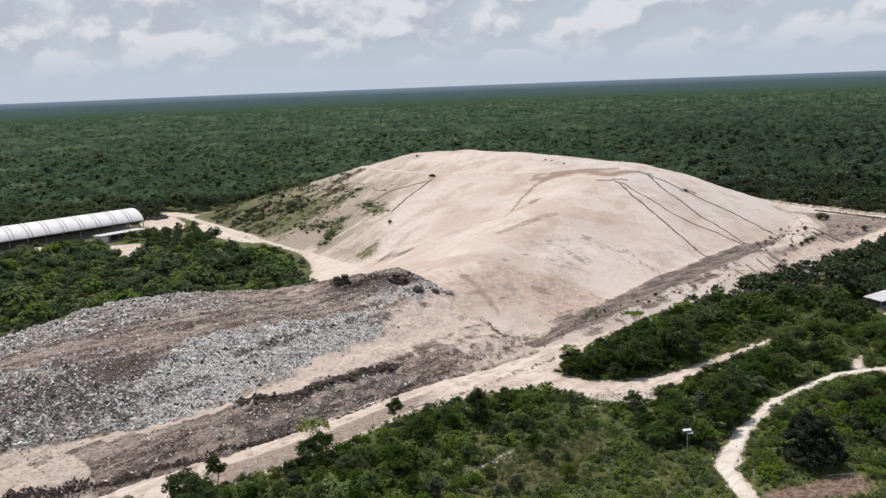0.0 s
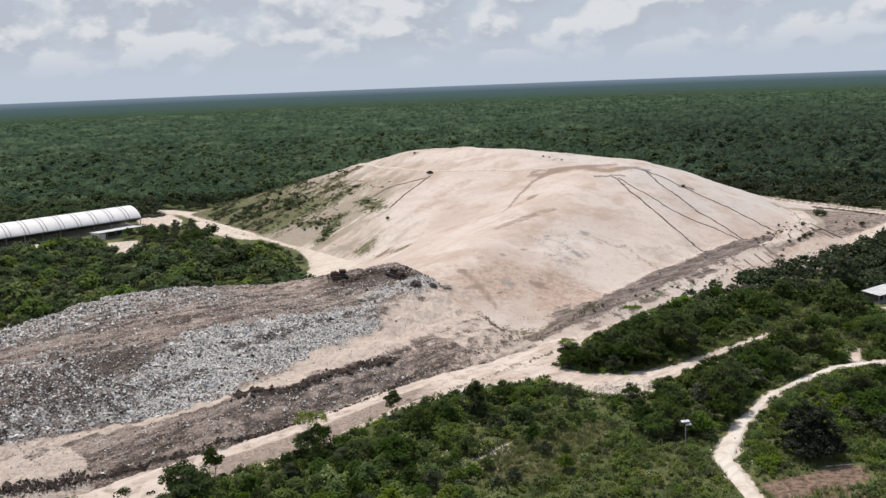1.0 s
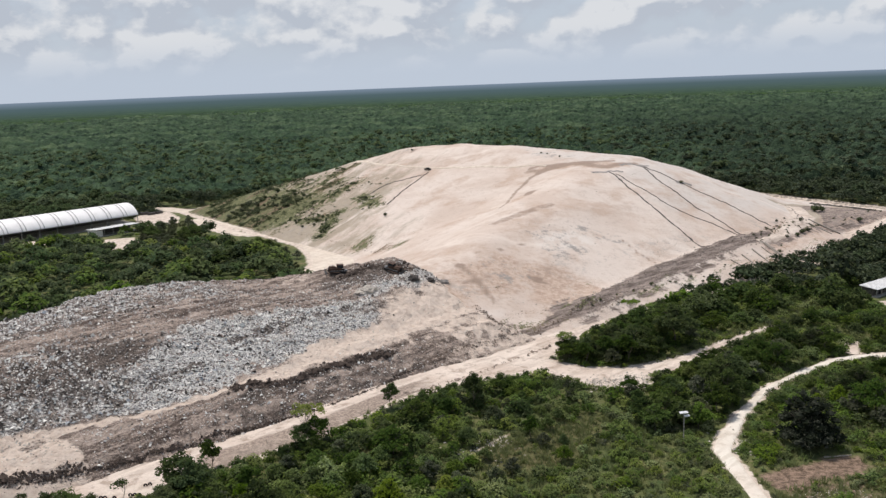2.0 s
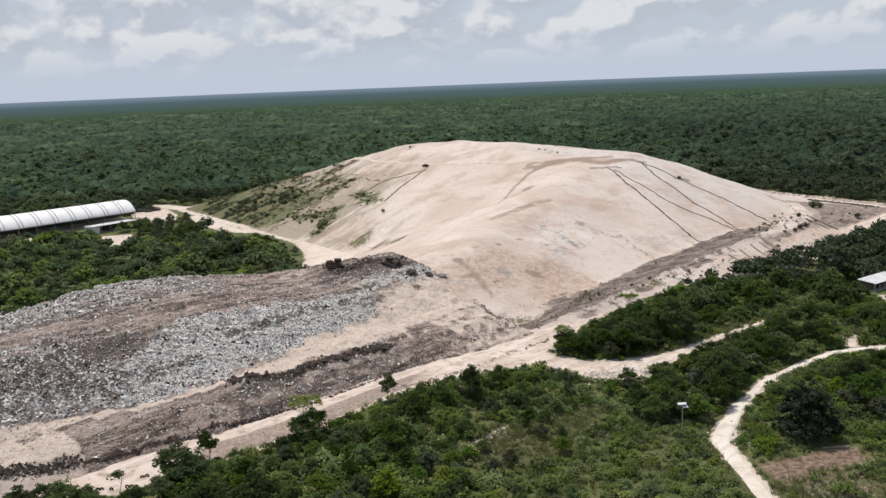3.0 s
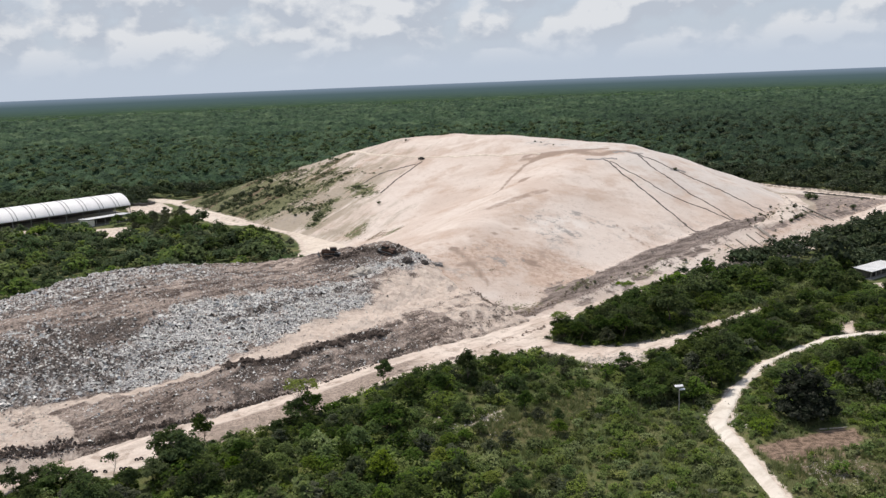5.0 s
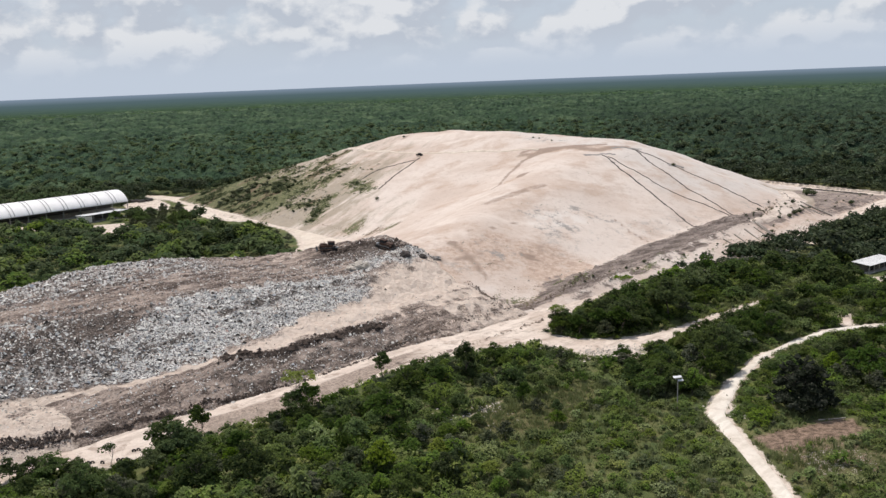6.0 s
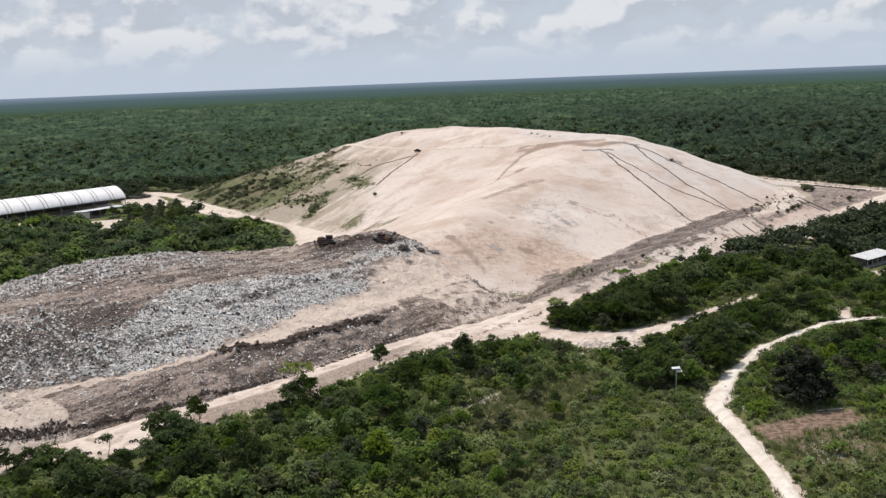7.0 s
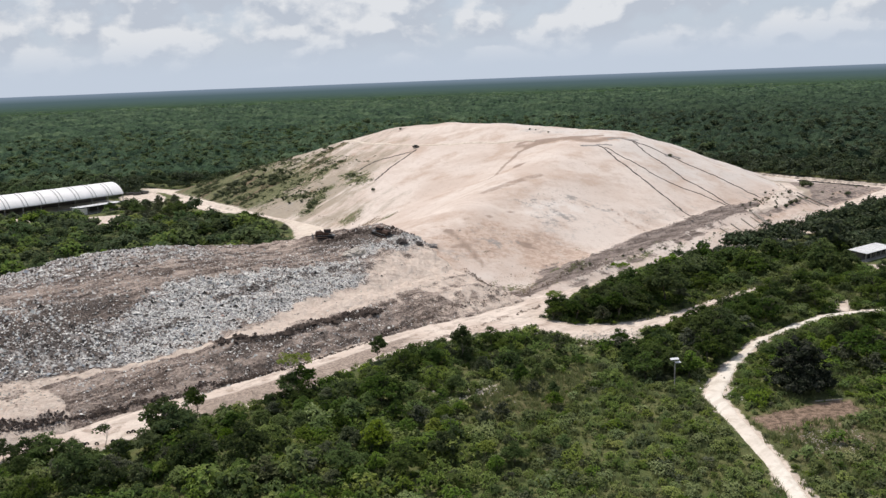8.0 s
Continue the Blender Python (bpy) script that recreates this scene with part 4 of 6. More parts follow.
def leaf_cloud(rng, lobes, count, leaf, flat=0.85):
    """Sprays of leaves over the lobes of a crown: folded pointed blades that hang outwards, two triangles each."""
    verts, faces, base = [], [], 0
    total = sum(r * r for *_, r in lobes)
    for cx, cy, cz, r in lobes:
        n = max(4, int(count * r * r / total))
        d = rng.normal(size=(n, 3))
        d[:, 2] = np.where(d[:, 2] < -0.35, -d[:, 2], d[:, 2])
        d /= np.linalg.norm(d, axis=1)[:, None]
        p = np.array((cx, cy, cz)) + d * r * rng.uniform(0.7, 1.15, (n, 1)) * np.array((1, 1, flat))
        nrm = 0.8 * d + np.array((0, 0, 0.75)) + rng.normal(size=(n, 3)) * 0.3
        nrm /= np.linalg.norm(nrm, axis=1)[:, None]
        t = np.cross(nrm, rng.normal(size=(n, 3))) + d * 0.3
        t /= np.linalg.norm(t, axis=1)[:, None]
        b = np.cross(nrm, t)
        s = leaf * rng.uniform(0.6, 1.35, (n, 1))
        quad = np.stack([p - t * s * 0.6, p - b * s * 0.36 + nrm * s * 0.12, p + t * s * 0.75 - nrm * s * 0.2, p + b * s * 0.36 + nrm * s * 0.12], 1)
        verts.append(quad.reshape(-1, 3))
        i = base + np.arange(n)[:, None] * 4
        faces += [i + np.array((0, 1, 2)), i + np.array((0, 2, 3))]
        base += 4 * n
    return np.concatenate(verts), np.concatenate(faces)


def cores(rng, lobes, shrink=0.8, flat=0.85):
    """Rough dense lumps of twigs inside the leaves, eight faces each, darkened as inner shade."""
    corner = np.array(((1, 0, 0), (0, 1, 0), (-1, 0, 0), (0, -1, 0), (0, 0, 1), (0, 0, -1)), float)
    ring = np.array(((0, 1, 4), (1, 2, 4), (2, 3, 4), (3, 0, 4), (1, 0, 5), (2, 1, 5), (3, 2, 5), (0, 3, 5)))
    verts, faces = [], []
    for k, (cx, cy, cz, r) in enumerate(lobes):
        a = rng.uniform(0, 6.283)
        v = corner @ np.array(((math.cos(a), math.sin(a), 0), (-math.sin(a), math.cos(a), 0), (0, 0, flat)))
        verts.append(np.array((cx, cy, cz)) + v * r * shrink * rng.uniform(0.8, 1.15, (6, 1)))
        faces.append(ring + 6 * k)
    return np.concatenate(verts), np.concatenate(faces)


def joined(*pieces):
    """One template of several pieces; all but the first are flagged as inner."""
    verts, faces, inner, n = [], [], [], 0
    for k, (v, f) in enumerate(pieces):
        verts.append(v)
        faces.append(f + n)
        inner.append(np.full(len(f), int(k > 0)))
        n += len(v)
    return np.concatenate(verts), np.concatenate(faces), np.concatenate(inner)


def scattered(templates, places, rng, flags=False):
    """One mesh's arrays from templates set down at rows of x, y, z, size, height factor; with flags also inner faces and a tone for each copy."""
    verts, faces, inner, tone, n = [], [], [], [], 0
    for k, template in enumerate(templates):
        tv, tf = template[:2]
        rows = places[k::len(templates)]
        if not len(rows):
            continue
        a = rng.uniform(0, 6.283, len(rows))
        c, s = np.cos(a)[:, None], np.sin(a)[:, None]
        x, y, z = tv[:, 0], tv[:, 1], tv[:, 2]
        v = np.stack([rows[:, 0, None] + (x * c - y * s) * rows[:, 3, None], rows[:, 1, None] + (x * s + y * c) * rows[:, 3, None],
                      rows[:, 2, None] + z * rows[:, 3, None] * rows[:, 4, None]], 2)
        faces.append((tf[None] + (n + np.arange(len(rows)) * len(tv))[:, None, None]).reshape(-1, 3))
        verts.append(v.reshape(-1, 3))
        if flags:
            inner.append(np.tile(template[2], len(rows)))
            tone.append(np.repeat(rng.uniform(0, 1, len(rows)), len(tv)))
        n += v.shape[0] * v.shape[1]
    if flags:
        return np.concatenate(verts), np.concatenate(faces), np.concatenate(inner), np.concatenate(tone)
    return np.concatenate(verts), np.concatenate(faces)


def growth(name, templates, places, rng, mat, label, category):
    """A stretch of uncountable plants as one object."""
    v, f, inner, tone = scattered(templates, places, rng, True)
    ob = triangles(name, v, f, mat, inner=inner, inner_mat=SHADED_TWIGS)
    attach(ob, "tone", tone)
    return tagged(ob, label, category, kind="stuff")


def trunk_mesh(bm, rng, height, girth, limbs, reach, top, lean=0.25):
    """A tapered bent trunk with limbs that fork into the crown."""
    p, d = Vector((0, 0, -0.3)), Vector((rng.uniform(-lean, lean), rng.uniform(-lean, lean), 1)).normalized()
    r, stops = girth, []
    for i in range(4):
        q = p + d * (height + 0.3) / 4
        tube(bm, p, q, r, r * 0.8, 5)
        p, r = q, r * 0.8
        stops.append((p.copy(), r))
        d = (d + Vector((rng.uniform(-0.2, 0.2), rng.uniform(-0.2, 0.2), 0.1))).normalized()
    for i in range(limbs):
        start, r0 = stops[rng.randint(1, 4)]
        a = 6.283 * (i + rng.uniform(0, 0.6)) / limbs
        end = start + Vector((math.cos(a) * reach * rng.uniform(0.6, 1), math.sin(a) * reach * rng.uniform(0.6, 1), (top - start.z) * rng.uniform(0.4, 0.9)))
        mid = start.lerp(end, 0.5) + Vector((0, 0, 0.25))
        tube(bm, start, mid, r0 * 0.6, r0 * 0.4, 4)
        tube(bm, mid, end, r0 * 0.4, r0 * 0.15, 4)
        for k in range(2):
            tip = mid + Vector((rng.uniform(-1, 1), rng.uniform(-1, 1), rng.uniform(0.3, 1))) * reach * 0.5
            tube(bm, mid, tip, r0 * 0.25, r0 * 0.08, 3)


def make_tree(name, seed, height, lobes, leaves, leaf, mat, bark, girth=0.14, limbs=6, reach=1.8, core=0.5, lift=0.5, label="", category="tree", inner_mat=None):
    rng = np.random.RandomState(seed)
    thing = new(name)
    bm = bmesh.new()
    trunk_mesh(bm, rng, height * lift, girth, limbs, reach, height * 0.9)
    part("trunk", bm, bark, thing)
    pieces = [leaf_cloud(rng, lobes, leaves, leaf)]
    if core:
        pieces.append(cores(rng, lobes, core))
    v, f, inner = joined(*pieces)
    triangles("crown", v, f, mat, thing, inner=inner, inner_mat=inner_mat or SHADED_TWIGS)
    return tagged(thing, label, category)


def set_down(kind, rows, group):
    """Copies of a thing at rows of x, y, size, turn; the first row takes the thing itself."""
    for n, (x, y, size, turn) in enumerate(rows):
        m = pose(x, y, at_z(x, y), 0, 0, turn) @ Matrix.Scale(size, 4)
        if n == 0:
            kind.matrix_basis = m
            tagged(kind, group=group)
        else:
            copy_thing(kind, m)


rng = np.random.RandomState(12)
BROAD = make_tree("tree", 1, 7.0, domes(rng, 6, 2.2, 1.65, 1.5, 0.6, 1.9, 2.3, 9), 1500, 0.42, LEAF, BARK, core=0.5, label="broadleaf tree with a wide dark green crown")
TALL = make_tree("tree", 2, 8.2, domes(rng, 5, 1.6, 1.35, 2.0, 0.55, 1.6, 3.6, 9), 1400, 0.41, LEAF, BARK, core=0.5, label="tall broadleaf tree with a ragged green crown")
ROUND = make_tree("tree", 3, 5.2, domes(rng, 4, 1.3, 1.25, 1.4, 0.5, 1.0, 1.7, 9), 1100, 0.36, LEAF_BRIGHT, BARK, 0.1, 5, 1.2, core=0.5, label="low tree with a bright green rounded crown")
DUSTY = make_tree("tree", 4, 6.0, domes(rng, 5, 1.8, 1.35, 1.5, 0.52, 1.0, 2.4, 8), 1200, 0.4, LEAF_GREY, PALE_BARK, 0.12, 6, 1.5, core=0.5, label="dusty grey-green tree with a loose crown")
OPEN = make_tree("tree", 5, 6.6, lobes_of(rng, 16, 2.3, 1.0, 0.6, 4.6), 620, 0.3, LEAF_BRIGHT, PALE_BARK, 0.11, 9, 2.6, core=0.0, lift=0.62, label="sparse tree with pale limbs and a flat open crown")
SLIM = make_tree("tree", 6, 6.2, lobes_of(rng, 10, 1.1, 1.6, 0.6, 3.4), 330, 0.3, LEAF, PALE_BARK, 0.08, 7, 1.1, core=0.0, lift=0.7, label="slender tree with a bare stem and small crown")
LUSH = make_tree("tree", 8, 6.4, domes(rng, 5, 2.0, 1.5, 1.5, 0.55, 1.5, 2.0, 9), 1450, 0.38, SHRUB_LEAF, BARK, core=0.5, label="leafy mid-green tree with a lumpy crown")
MASSIVE = make_tree("tree", 7, 8.0, domes(rng, 9, 3.2, 2.1, 2.2, 0.62, 0.6, 2.9, 22) + dome(rng, 60, 4.2, 7.2, 0.75, 0.5), 5600, 0.32, LEAF_DARK, BARK, 0.25, 9, 3.0, core=0.85, inner_mat=LEAF_DARK, label="great dome-shaped dark tree with leaves to the ground")


def in_view(x, y, spread_deg=33.5, near=112):
    return (np.abs(np.degrees(np.arctan2(x, y))) < spread_deg) & (np.hypot(x, y) > near)


def clear_of(x, y, roads=1.0, foot=0.2):
    return (off_roads(x, y) > roads) & (off_yards(x, y) > 1.5) & (np.maximum(heap(x, y), mound(x, y)) < foot)


SHED_FRONT = [(-164, 463), (-240, 383), (-228, 373), (-186, 416), (-177, 409), (-160, 422), (-150, 430), (-150, 462)]
OPEN_GROUND = [(-172, 512), (-150, 462), (-140, 434), (-122, 420), (-104, 390), (-90, 372), (-70, 358), (-62, 334), (-54, 304), (-30, 300), (-25, 343), (-60, 385), (-100, 440), (-140, 495)]
FRONT = [(-170, 40), (-77, 134), (-45, 148), (5, 184), (30, 183), (45, 188), (66, 202), (80, 214), (95, 221), (103, 200), (85, 187), (61, 163), (51, 150), (50, 40)]
BELT = [(28, 200), (32, 209), (60, 246), (80, 262), (110, 285), (155, 318), (200, 352), (330, 460), (330, 285), (150, 266), (120, 238), (92, 228), (66, 209), (44, 195.5), (35, 197)]


def wild(rng, n, lo, hi):
    """n random places over the stretch of ground between two corners."""
    return rng.uniform(lo[0], hi[0], n), rng.uniform(lo[1], hi[1], n)


def thinned(x, y, gap):
    """Leaves out places nearer to one another than gap, by a coarse grid."""
    taken, keep = {}, []
    for i in range(len(x)):
        cx, cy = int(x[i] // gap), int(y[i] // gap)
        if all((x[i] - px) ** 2 + (y[i] - py) ** 2 > gap * gap for a in (-1, 0, 1) for b in (-1, 0, 1) for px, py in taken.get((cx + a, cy + b), ())):
            taken.setdefault((cx, cy), []).append((x[i], y[i]))
            keep.append(i)
    return np.array(keep, int)


def light_scrub(x, y):
    """Above 0 where only low, pale scrub and grass grow."""
    verge_strip = 1.3 - near_line(x, y, [(56, 197, 4), (66, 205, 5), (78, 214, 6), (90, 224, 7), (104, 236, 6), (116, 248, 4)]) / 2.0
    meadow = 1.2 - np.hypot((x - 102) / 19, (y - 214) / 10)
    field = np.minimum(np.minimum((x - 31) / 5, (np.interp(y, (152, 158), (48, 41)) - x) / 3), np.minimum((y - 150) / 6, (186 - y) / 4)) / 2
    return np.clip(np.maximum.reduce([verge_strip, meadow, field]) + 0.25 * waves(x, y, 7, 49), 0, 1)


# trees that stand out singly
set_down(TALL, [(6.2, 172.8, 1.0, 10), (-11.8, 172.6, 0.78, 240), (-45, 148, 0.8, 70), (31, 205, 0.72, 130), (46, 214, 0.8, 40)], "trees by the road")
set_down(OPEN, [(-27.5, 157.8, 1.35, 0), (32, 207, 0.8, 60), (56, 238, 0.8, 140)], "open-crowned trees by the road")
set_down(SLIM, [(-58, 137, 1.0, 20)], "slim trees")
set_down(MASSIVE, [(69.6, 149.0, 1.22, 40)], "great trees")
set_down(BROAD, [(-45.5, 137.5, 1.25, 15), (-48.5, 140.5, 0.95, 200), (-26.4, 157.6, 0.72, 80), (-28.6, 156, 0.62, 180), (-66, 132.6, 0.7, 40), (-70, 134, 0.55, 120), (-62, 133.5, 0.5, 220), (-73.5, 133, 0.6, 300), (30.8, 202.5, 0.6, 5), (34, 203, 0.62, 60), (33.5, 206.5, 0.7, 130), (38, 202.5, 0.66, 200), (37, 208, 0.42, 300), (42.5, 203.5, 0.72, 30), (42.5, 158.5, 0.75, 20), (45, 161.5, 0.85, 75), (41.5, 163.5, 0.7, 160), (47, 166, 0.85, 230), (48.5, 159.5, 0.7, 310), (45, 210, 0.9, 170), (47.5, 203.5, 0.85, 100), (52, 206, 0.95, 250)], "trees by the road")
set_down(ROUND, [(51.3, 158.4, 1.25, 30)], "bright trees in the scrub")

# belts of trees along the roads
NEAR = 236
x, y = wild(rng, 5200, (-90, 118), (170, 300))
front = inside(x, y, FRONT)
belt = inside(x, y, BELT)
edge = np.minimum(near_line(x, y, HAUL), near_line(x, y, LOWER))
left_scrub = (front < 0) & (edge < 20) & (x > -62) & ((x < -8) | (waves(x, y, 12, 48) > 0.35))
thick = (front < 0) & (x > 46) & (edge < 34) & (edge > 5)
inner = (front < 0) & (x < 24) & (edge < 60) & ((waves(x, y, 22, 51) > 0.1) | ((x < 2) & (waves(x, y, 9, 47) > 0.1)))
lush = (front < 0) & (y < 136) & (x < 24) & (waves(x, y, 15, 53) > 0.45)
right = (x > 56) & (near_line(x, y, PATHWAY) > 1) & (belt > 0) & (front > 0) & (y > 150) & (waves(x, y, 24, 52) > -0.55)
ok = (left_scrub | thick | inner | lush | right | ((belt < 0) & (y < 262))) & (light_scrub(x, y) < 0.35) & clear_of(x, y, 1.8) & in_view(x, y) & ((x > -8) | (y < verge(x) - 4))
x, y = x[ok], y[ok]
keep = thinned(x, y, 3.3)
x, y = x[keep], y[keep]
order = np.argsort(np.hypot(x, y))
x, y = x[order], y[order]
tall_here = (inside(x, y, BELT) < 0) | ((x > 48) & (near_line(x, y, LOWER) > 13))
low_side, path_side, haul_side = near_line(x, y, LOWER), near_line(x, y, PATHWAY), near_line(x, y, HAUL)
gap_round = np.hypot(x - 71, y - 150)
keep = (gap_round > 15) & (np.hypot((x - 105) / 8, (y - 197) / 10) > 1) & (near_line(x, y, TRAIL) > 2.6) & (np.hypot(x - 51.3, y - 157) > 4.8) & (near_line(x, y, PATHWAY) > 3.2) & ~((np.abs(x - 41) < 7) & (np.abs(y - 185) < 4.5))
x, y, tall_here, low_side, path_side, haul_side = (a[keep] for a in (x, y, tall_here, low_side, path_side, haul_side))
kinds = rng.choice(4, len(x), p=(0.46, 0.2, 0.14, 0.2))
kinds = np.where((kinds < 2) & (inside(x, y, FRONT) < 0) & (x < 30) & (x > -46) & (rng.uniform(0, 1, len(x)) < np.where((x > -34) & (y > 148), 0.25, 0.75)), 4, kinds)
kinds = np.where((kinds == 2) & ((inside(x, y, BELT) < 0) | (low_side < 24)) & (x > 24), kinds % 2, kinds)
for k, (kind, name) in enumerate(((BROAD, "broadleaf trees"), (TALL, "tall trees"), (ROUND, "bright trees"), (DUSTY, "dusty trees"), (LUSH, "leafy trees"))):
    for i in np.flatnonzero(kinds[:NEAR] == k):
        size = rng.uniform(0.7, 1.1) * (1.0 if tall_here[i] else rng.uniform(0.6, 0.95) if x[i] < 2 else rng.uniform(0.42, 0.7))
        if x[i] > 22 and low_side[i] < 40 and inside(x[i], y[i], FRONT) < 0:
            size = min(max(size, 0.8 * (x[i] > 44)), (0.34 * low_side[i] + np.interp(x[i], (48, 58, 72), (0.8, 1.6, 2.6))) / 7.0)
        if inside(x[i], y[i], FRONT) < 0 and haul_side[i] < 20:
            size = min(size, (0.36 * haul_side[i] + 0.7) / 7.2)
        if x[i] < -8:
            size = min(size, 0.055 * (verge(x[i]) - y[i]) + 0.1)
        if x[i] > 58 and path_side[i] < 14 and inside(x[i], y[i], FRONT) > 0 and y[i] < 200:
            size = min(size, (0.26 * path_side[i] + 0.6) / 7.2)
        if inside(x[i], y[i], BELT) < 0:
            size = min(size * rng.uniform(0.75, 1.35) * np.interp(x[i], (75, 100), (1.0, 1.25)), (np.interp(x[i], (70, 95), (0.36, 0.45)) * haul_side[i] + np.interp(x[i], (50, 70, 95), (1.5, 2.2, 2.8))) / 7.0)
        copy = copy_thing(kind, pose(x[i], y[i], at_z(x[i], y[i]), 0, 0, rng.uniform(0, 360)) @ Matrix.Scale(size, 4) @ Matrix.Scale(rng.uniform(0.85, 1.15), 4, (0, 0, 1)))
        tagged(copy, group=name)
set_down(LUSH, [(-38, 141, 0.8, 0)], "leafy trees")
if not DUSTY.matrix_basis.translation.length:
    set_down(DUSTY, [(10, 163, 0.8, 0)], "dusty trees")
rest_x, rest_y = x[NEAR:], y[NEAR:]
belt_crown = [joined(leaf_cloud(rng, lb, 400, 0.56), cores(rng, lb, 0.52)) for lb in (domes(rng, 4, rng.uniform(1.6, 2.1), 1.6, rng.uniform(1.3, 1.9), 0.66, 1.2, rng.uniform(1.2, 2.6), 6) for _ in range(8))]
size = rng.uniform(0.6, 1.35, len(rest_x)) * np.where(inside(rest_x, rest_y, BELT) < 0, rng.uniform(0.8, 1.3, len(rest_x)), 0.8)
size = np.minimum(size, (np.interp(rest_x, (70, 95), (0.36, 0.45)) * near_line(rest_x, rest_y, HAUL) + np.interp(rest_x, (50, 70, 95), (1.4, 2.0, 2.6))) / 6.4)
rows = np.stack([rest_x, rest_y, surface(rest_x, rest_y) - 0.3, size, rng.uniform(0.85, 1.15, len(rest_x))], 1)
growth("tree_belt", belt_crown, rows, rng, LEAF, "dense belt of dark green trees between two tracks", "trees")

# dusty trees between the annex, the yard and the service road
x, y = wild(rng, 900, (-235, 330), (-60, 480))
GROVE = [(-151, 432), (-134, 447), (-127, 428), (-122, 410), (-116, 396), (-100, 372), (-84, 352), (-92, 346), (-112, 372), (-138, 392), (-143, 404)]
by_shed = (inside(x, y, SHED_FOOT) < 34) & (inside(x, y, SHED_FOOT) > 9) & (y < 0.95 * x + 590)
ok = ((inside(x, y, GROVE) < 0) | by_shed) & (np.hypot(x + 168, y - 409) > 12) & (off_roads(x, y) > 2.0) & (off_yards(x, y) > 2.2) & in_view(x, y)
x, y = x[ok], y[ok]
for i in thinned(x, y, 4.8)[:58]:
    copy = copy_thing((DUSTY, BROAD)[int(i) % 9 == 0], pose(x[i], y[i], -0.1, 0, 0, rng.uniform(0, 360)) @ Matrix.Scale(rng.uniform(0.8, 1.25) * (0.75 if x[i] < -150 else 1.0), 4))
    tagged(copy, group="dusty trees")
for gx, gy, s in ((-60, 346, 0.9), (-65, 338, 1.0), (-57, 324, 0.8), (-59, 313, 0.9), (-66, 352, 1.1), (-63, 328, 0.7)):
    tagged(copy_thing(DUSTY, pose(gx, gy, -0.1, 0, 0, gx * gy) @ Matrix.Scale(s, 4)), group="dusty trees")

for n, (gx, gy) in enumerate(((-145, 403), (-142, 396), (-136, 398), (-130, 394), (-124, 401), (-146, 412), (-140, 416), (-134, 411), (-149, 424), (-143, 428), (-136, 423), (-128, 414), (-122, 412), (-118, 404), (-195, 384), (-188, 388), (-206, 396))):
    tagged(copy_thing(DUSTY, pose(gx, gy, -0.1, 0, 0, 61 * n) @ Matrix.Scale(0.85 + 0.13 * (n * 7 % 4), 4)), group="dusty trees")
for n, (gx, gy) in enumerate(((-89, 331), (-85, 336), (-80, 341), (-76, 346), (-92, 338), (-84, 345), (-97, 331), (-88, 350), (-72, 352), (-78, 355))):
    tagged(copy_thing((BROAD, TALL)[n % 3 == 1], pose(gx, gy, -0.1, 0, 0, 47 * n) @ Matrix.Scale(1.05 + 0.06 * (n % 4), 4)), group="dark trees behind the heap")

# woodland: single crowns near by, joined as one stretch of wood
mid = [joined(leaf_cloud(rng, lb, 125, 0.95), cores(rng, lb, 0.56)) for lb in (domes(rng, 3, rng.uniform(1.7, 2.3), 1.8, rng.uniform(1.4, 2.1), 1.0, 1.8, rng.uniform(0.6, 1.8), 4) for _ in range(12))]
x, y = (np.concatenate(both) for both in zip(wild(rng, 16000, (-330, 200), (330, 560)), wild(rng, 5000, (170, 395), (330, 520)), wild(rng, 5500, (60, 255), (330, 395))))
beyond = (x > 120) & (y > 395) & ((x - 178) * 100 + (y - 494) * 58 > 150) & clear_of(x, y, 3.0, 9.0)
ok = (beyond | clear_of(x, y, 2.0, -1.0) | ((inside(x, y, BELT) < 0) & clear_of(x, y, 1.6, 1.2))) & in_view(x, y) & (inside(x, y, FRONT) > 0) & ((x < -30) | (inside(x, y, BELT) < 0) | (x > 150)) & ~((y < 262) & (x > 20) & (x < 170))
left_block = (x < -30)
ok &= ~left_block | (along(x, y)[1] > 84)
ok &= (y < 506) | (x < 60) | beyond
ok &= (np.hypot(x + 166, y - 408) > 11) & (inside(x, y, OPEN_GROUND) > 0) & (inside(x, y, GROVE) > 1) & (inside(x, y, SHED_FRONT) > 0)
x, y = x[ok], y[ok]
keep = thinned(x, y, 3.6)
x, y = x[keep], y[keep]
size = np.clip(np.exp(rng.normal(-0.04, 0.3, len(x))), 0.5, 1.75) * (1 + 0.2 * waves(x, y, 34, 55)) * np.where(inside(x, y, SHED_FRONT) < 16, 0.6, 1.0) * np.where((x < -50) & (y < 440) & (inside(x, y, OPEN_GROUND) < 22), 1.1, 1.0)
size = np.where((x > 30) & (y < 430), np.minimum(size, (0.45 * near_line(x, y, HAUL) + 2.8) / 5.4), size)
rows = np.stack([x, y, surface(x, y) - 0.3, size, rng.uniform(0.85, 1.15, len(x))], 1)
grey = (x > 60) | (np.hypot((x + 150) / 60, (y - 500) / 45) < 1 + 0.3 * waves(x, y, 20, 54))
growth("dusty_woodland", mid, rows[grey], rng, FOREST_GREY, "dusty dark grey-green woodland at the landfill's edge", "woodland")
leafy = ~grey & (x < -50) & (y < 425) & (rng.uniform(0, 1, len(x)) < 0.3 + 0.25 * waves(x, y, 22, 56))
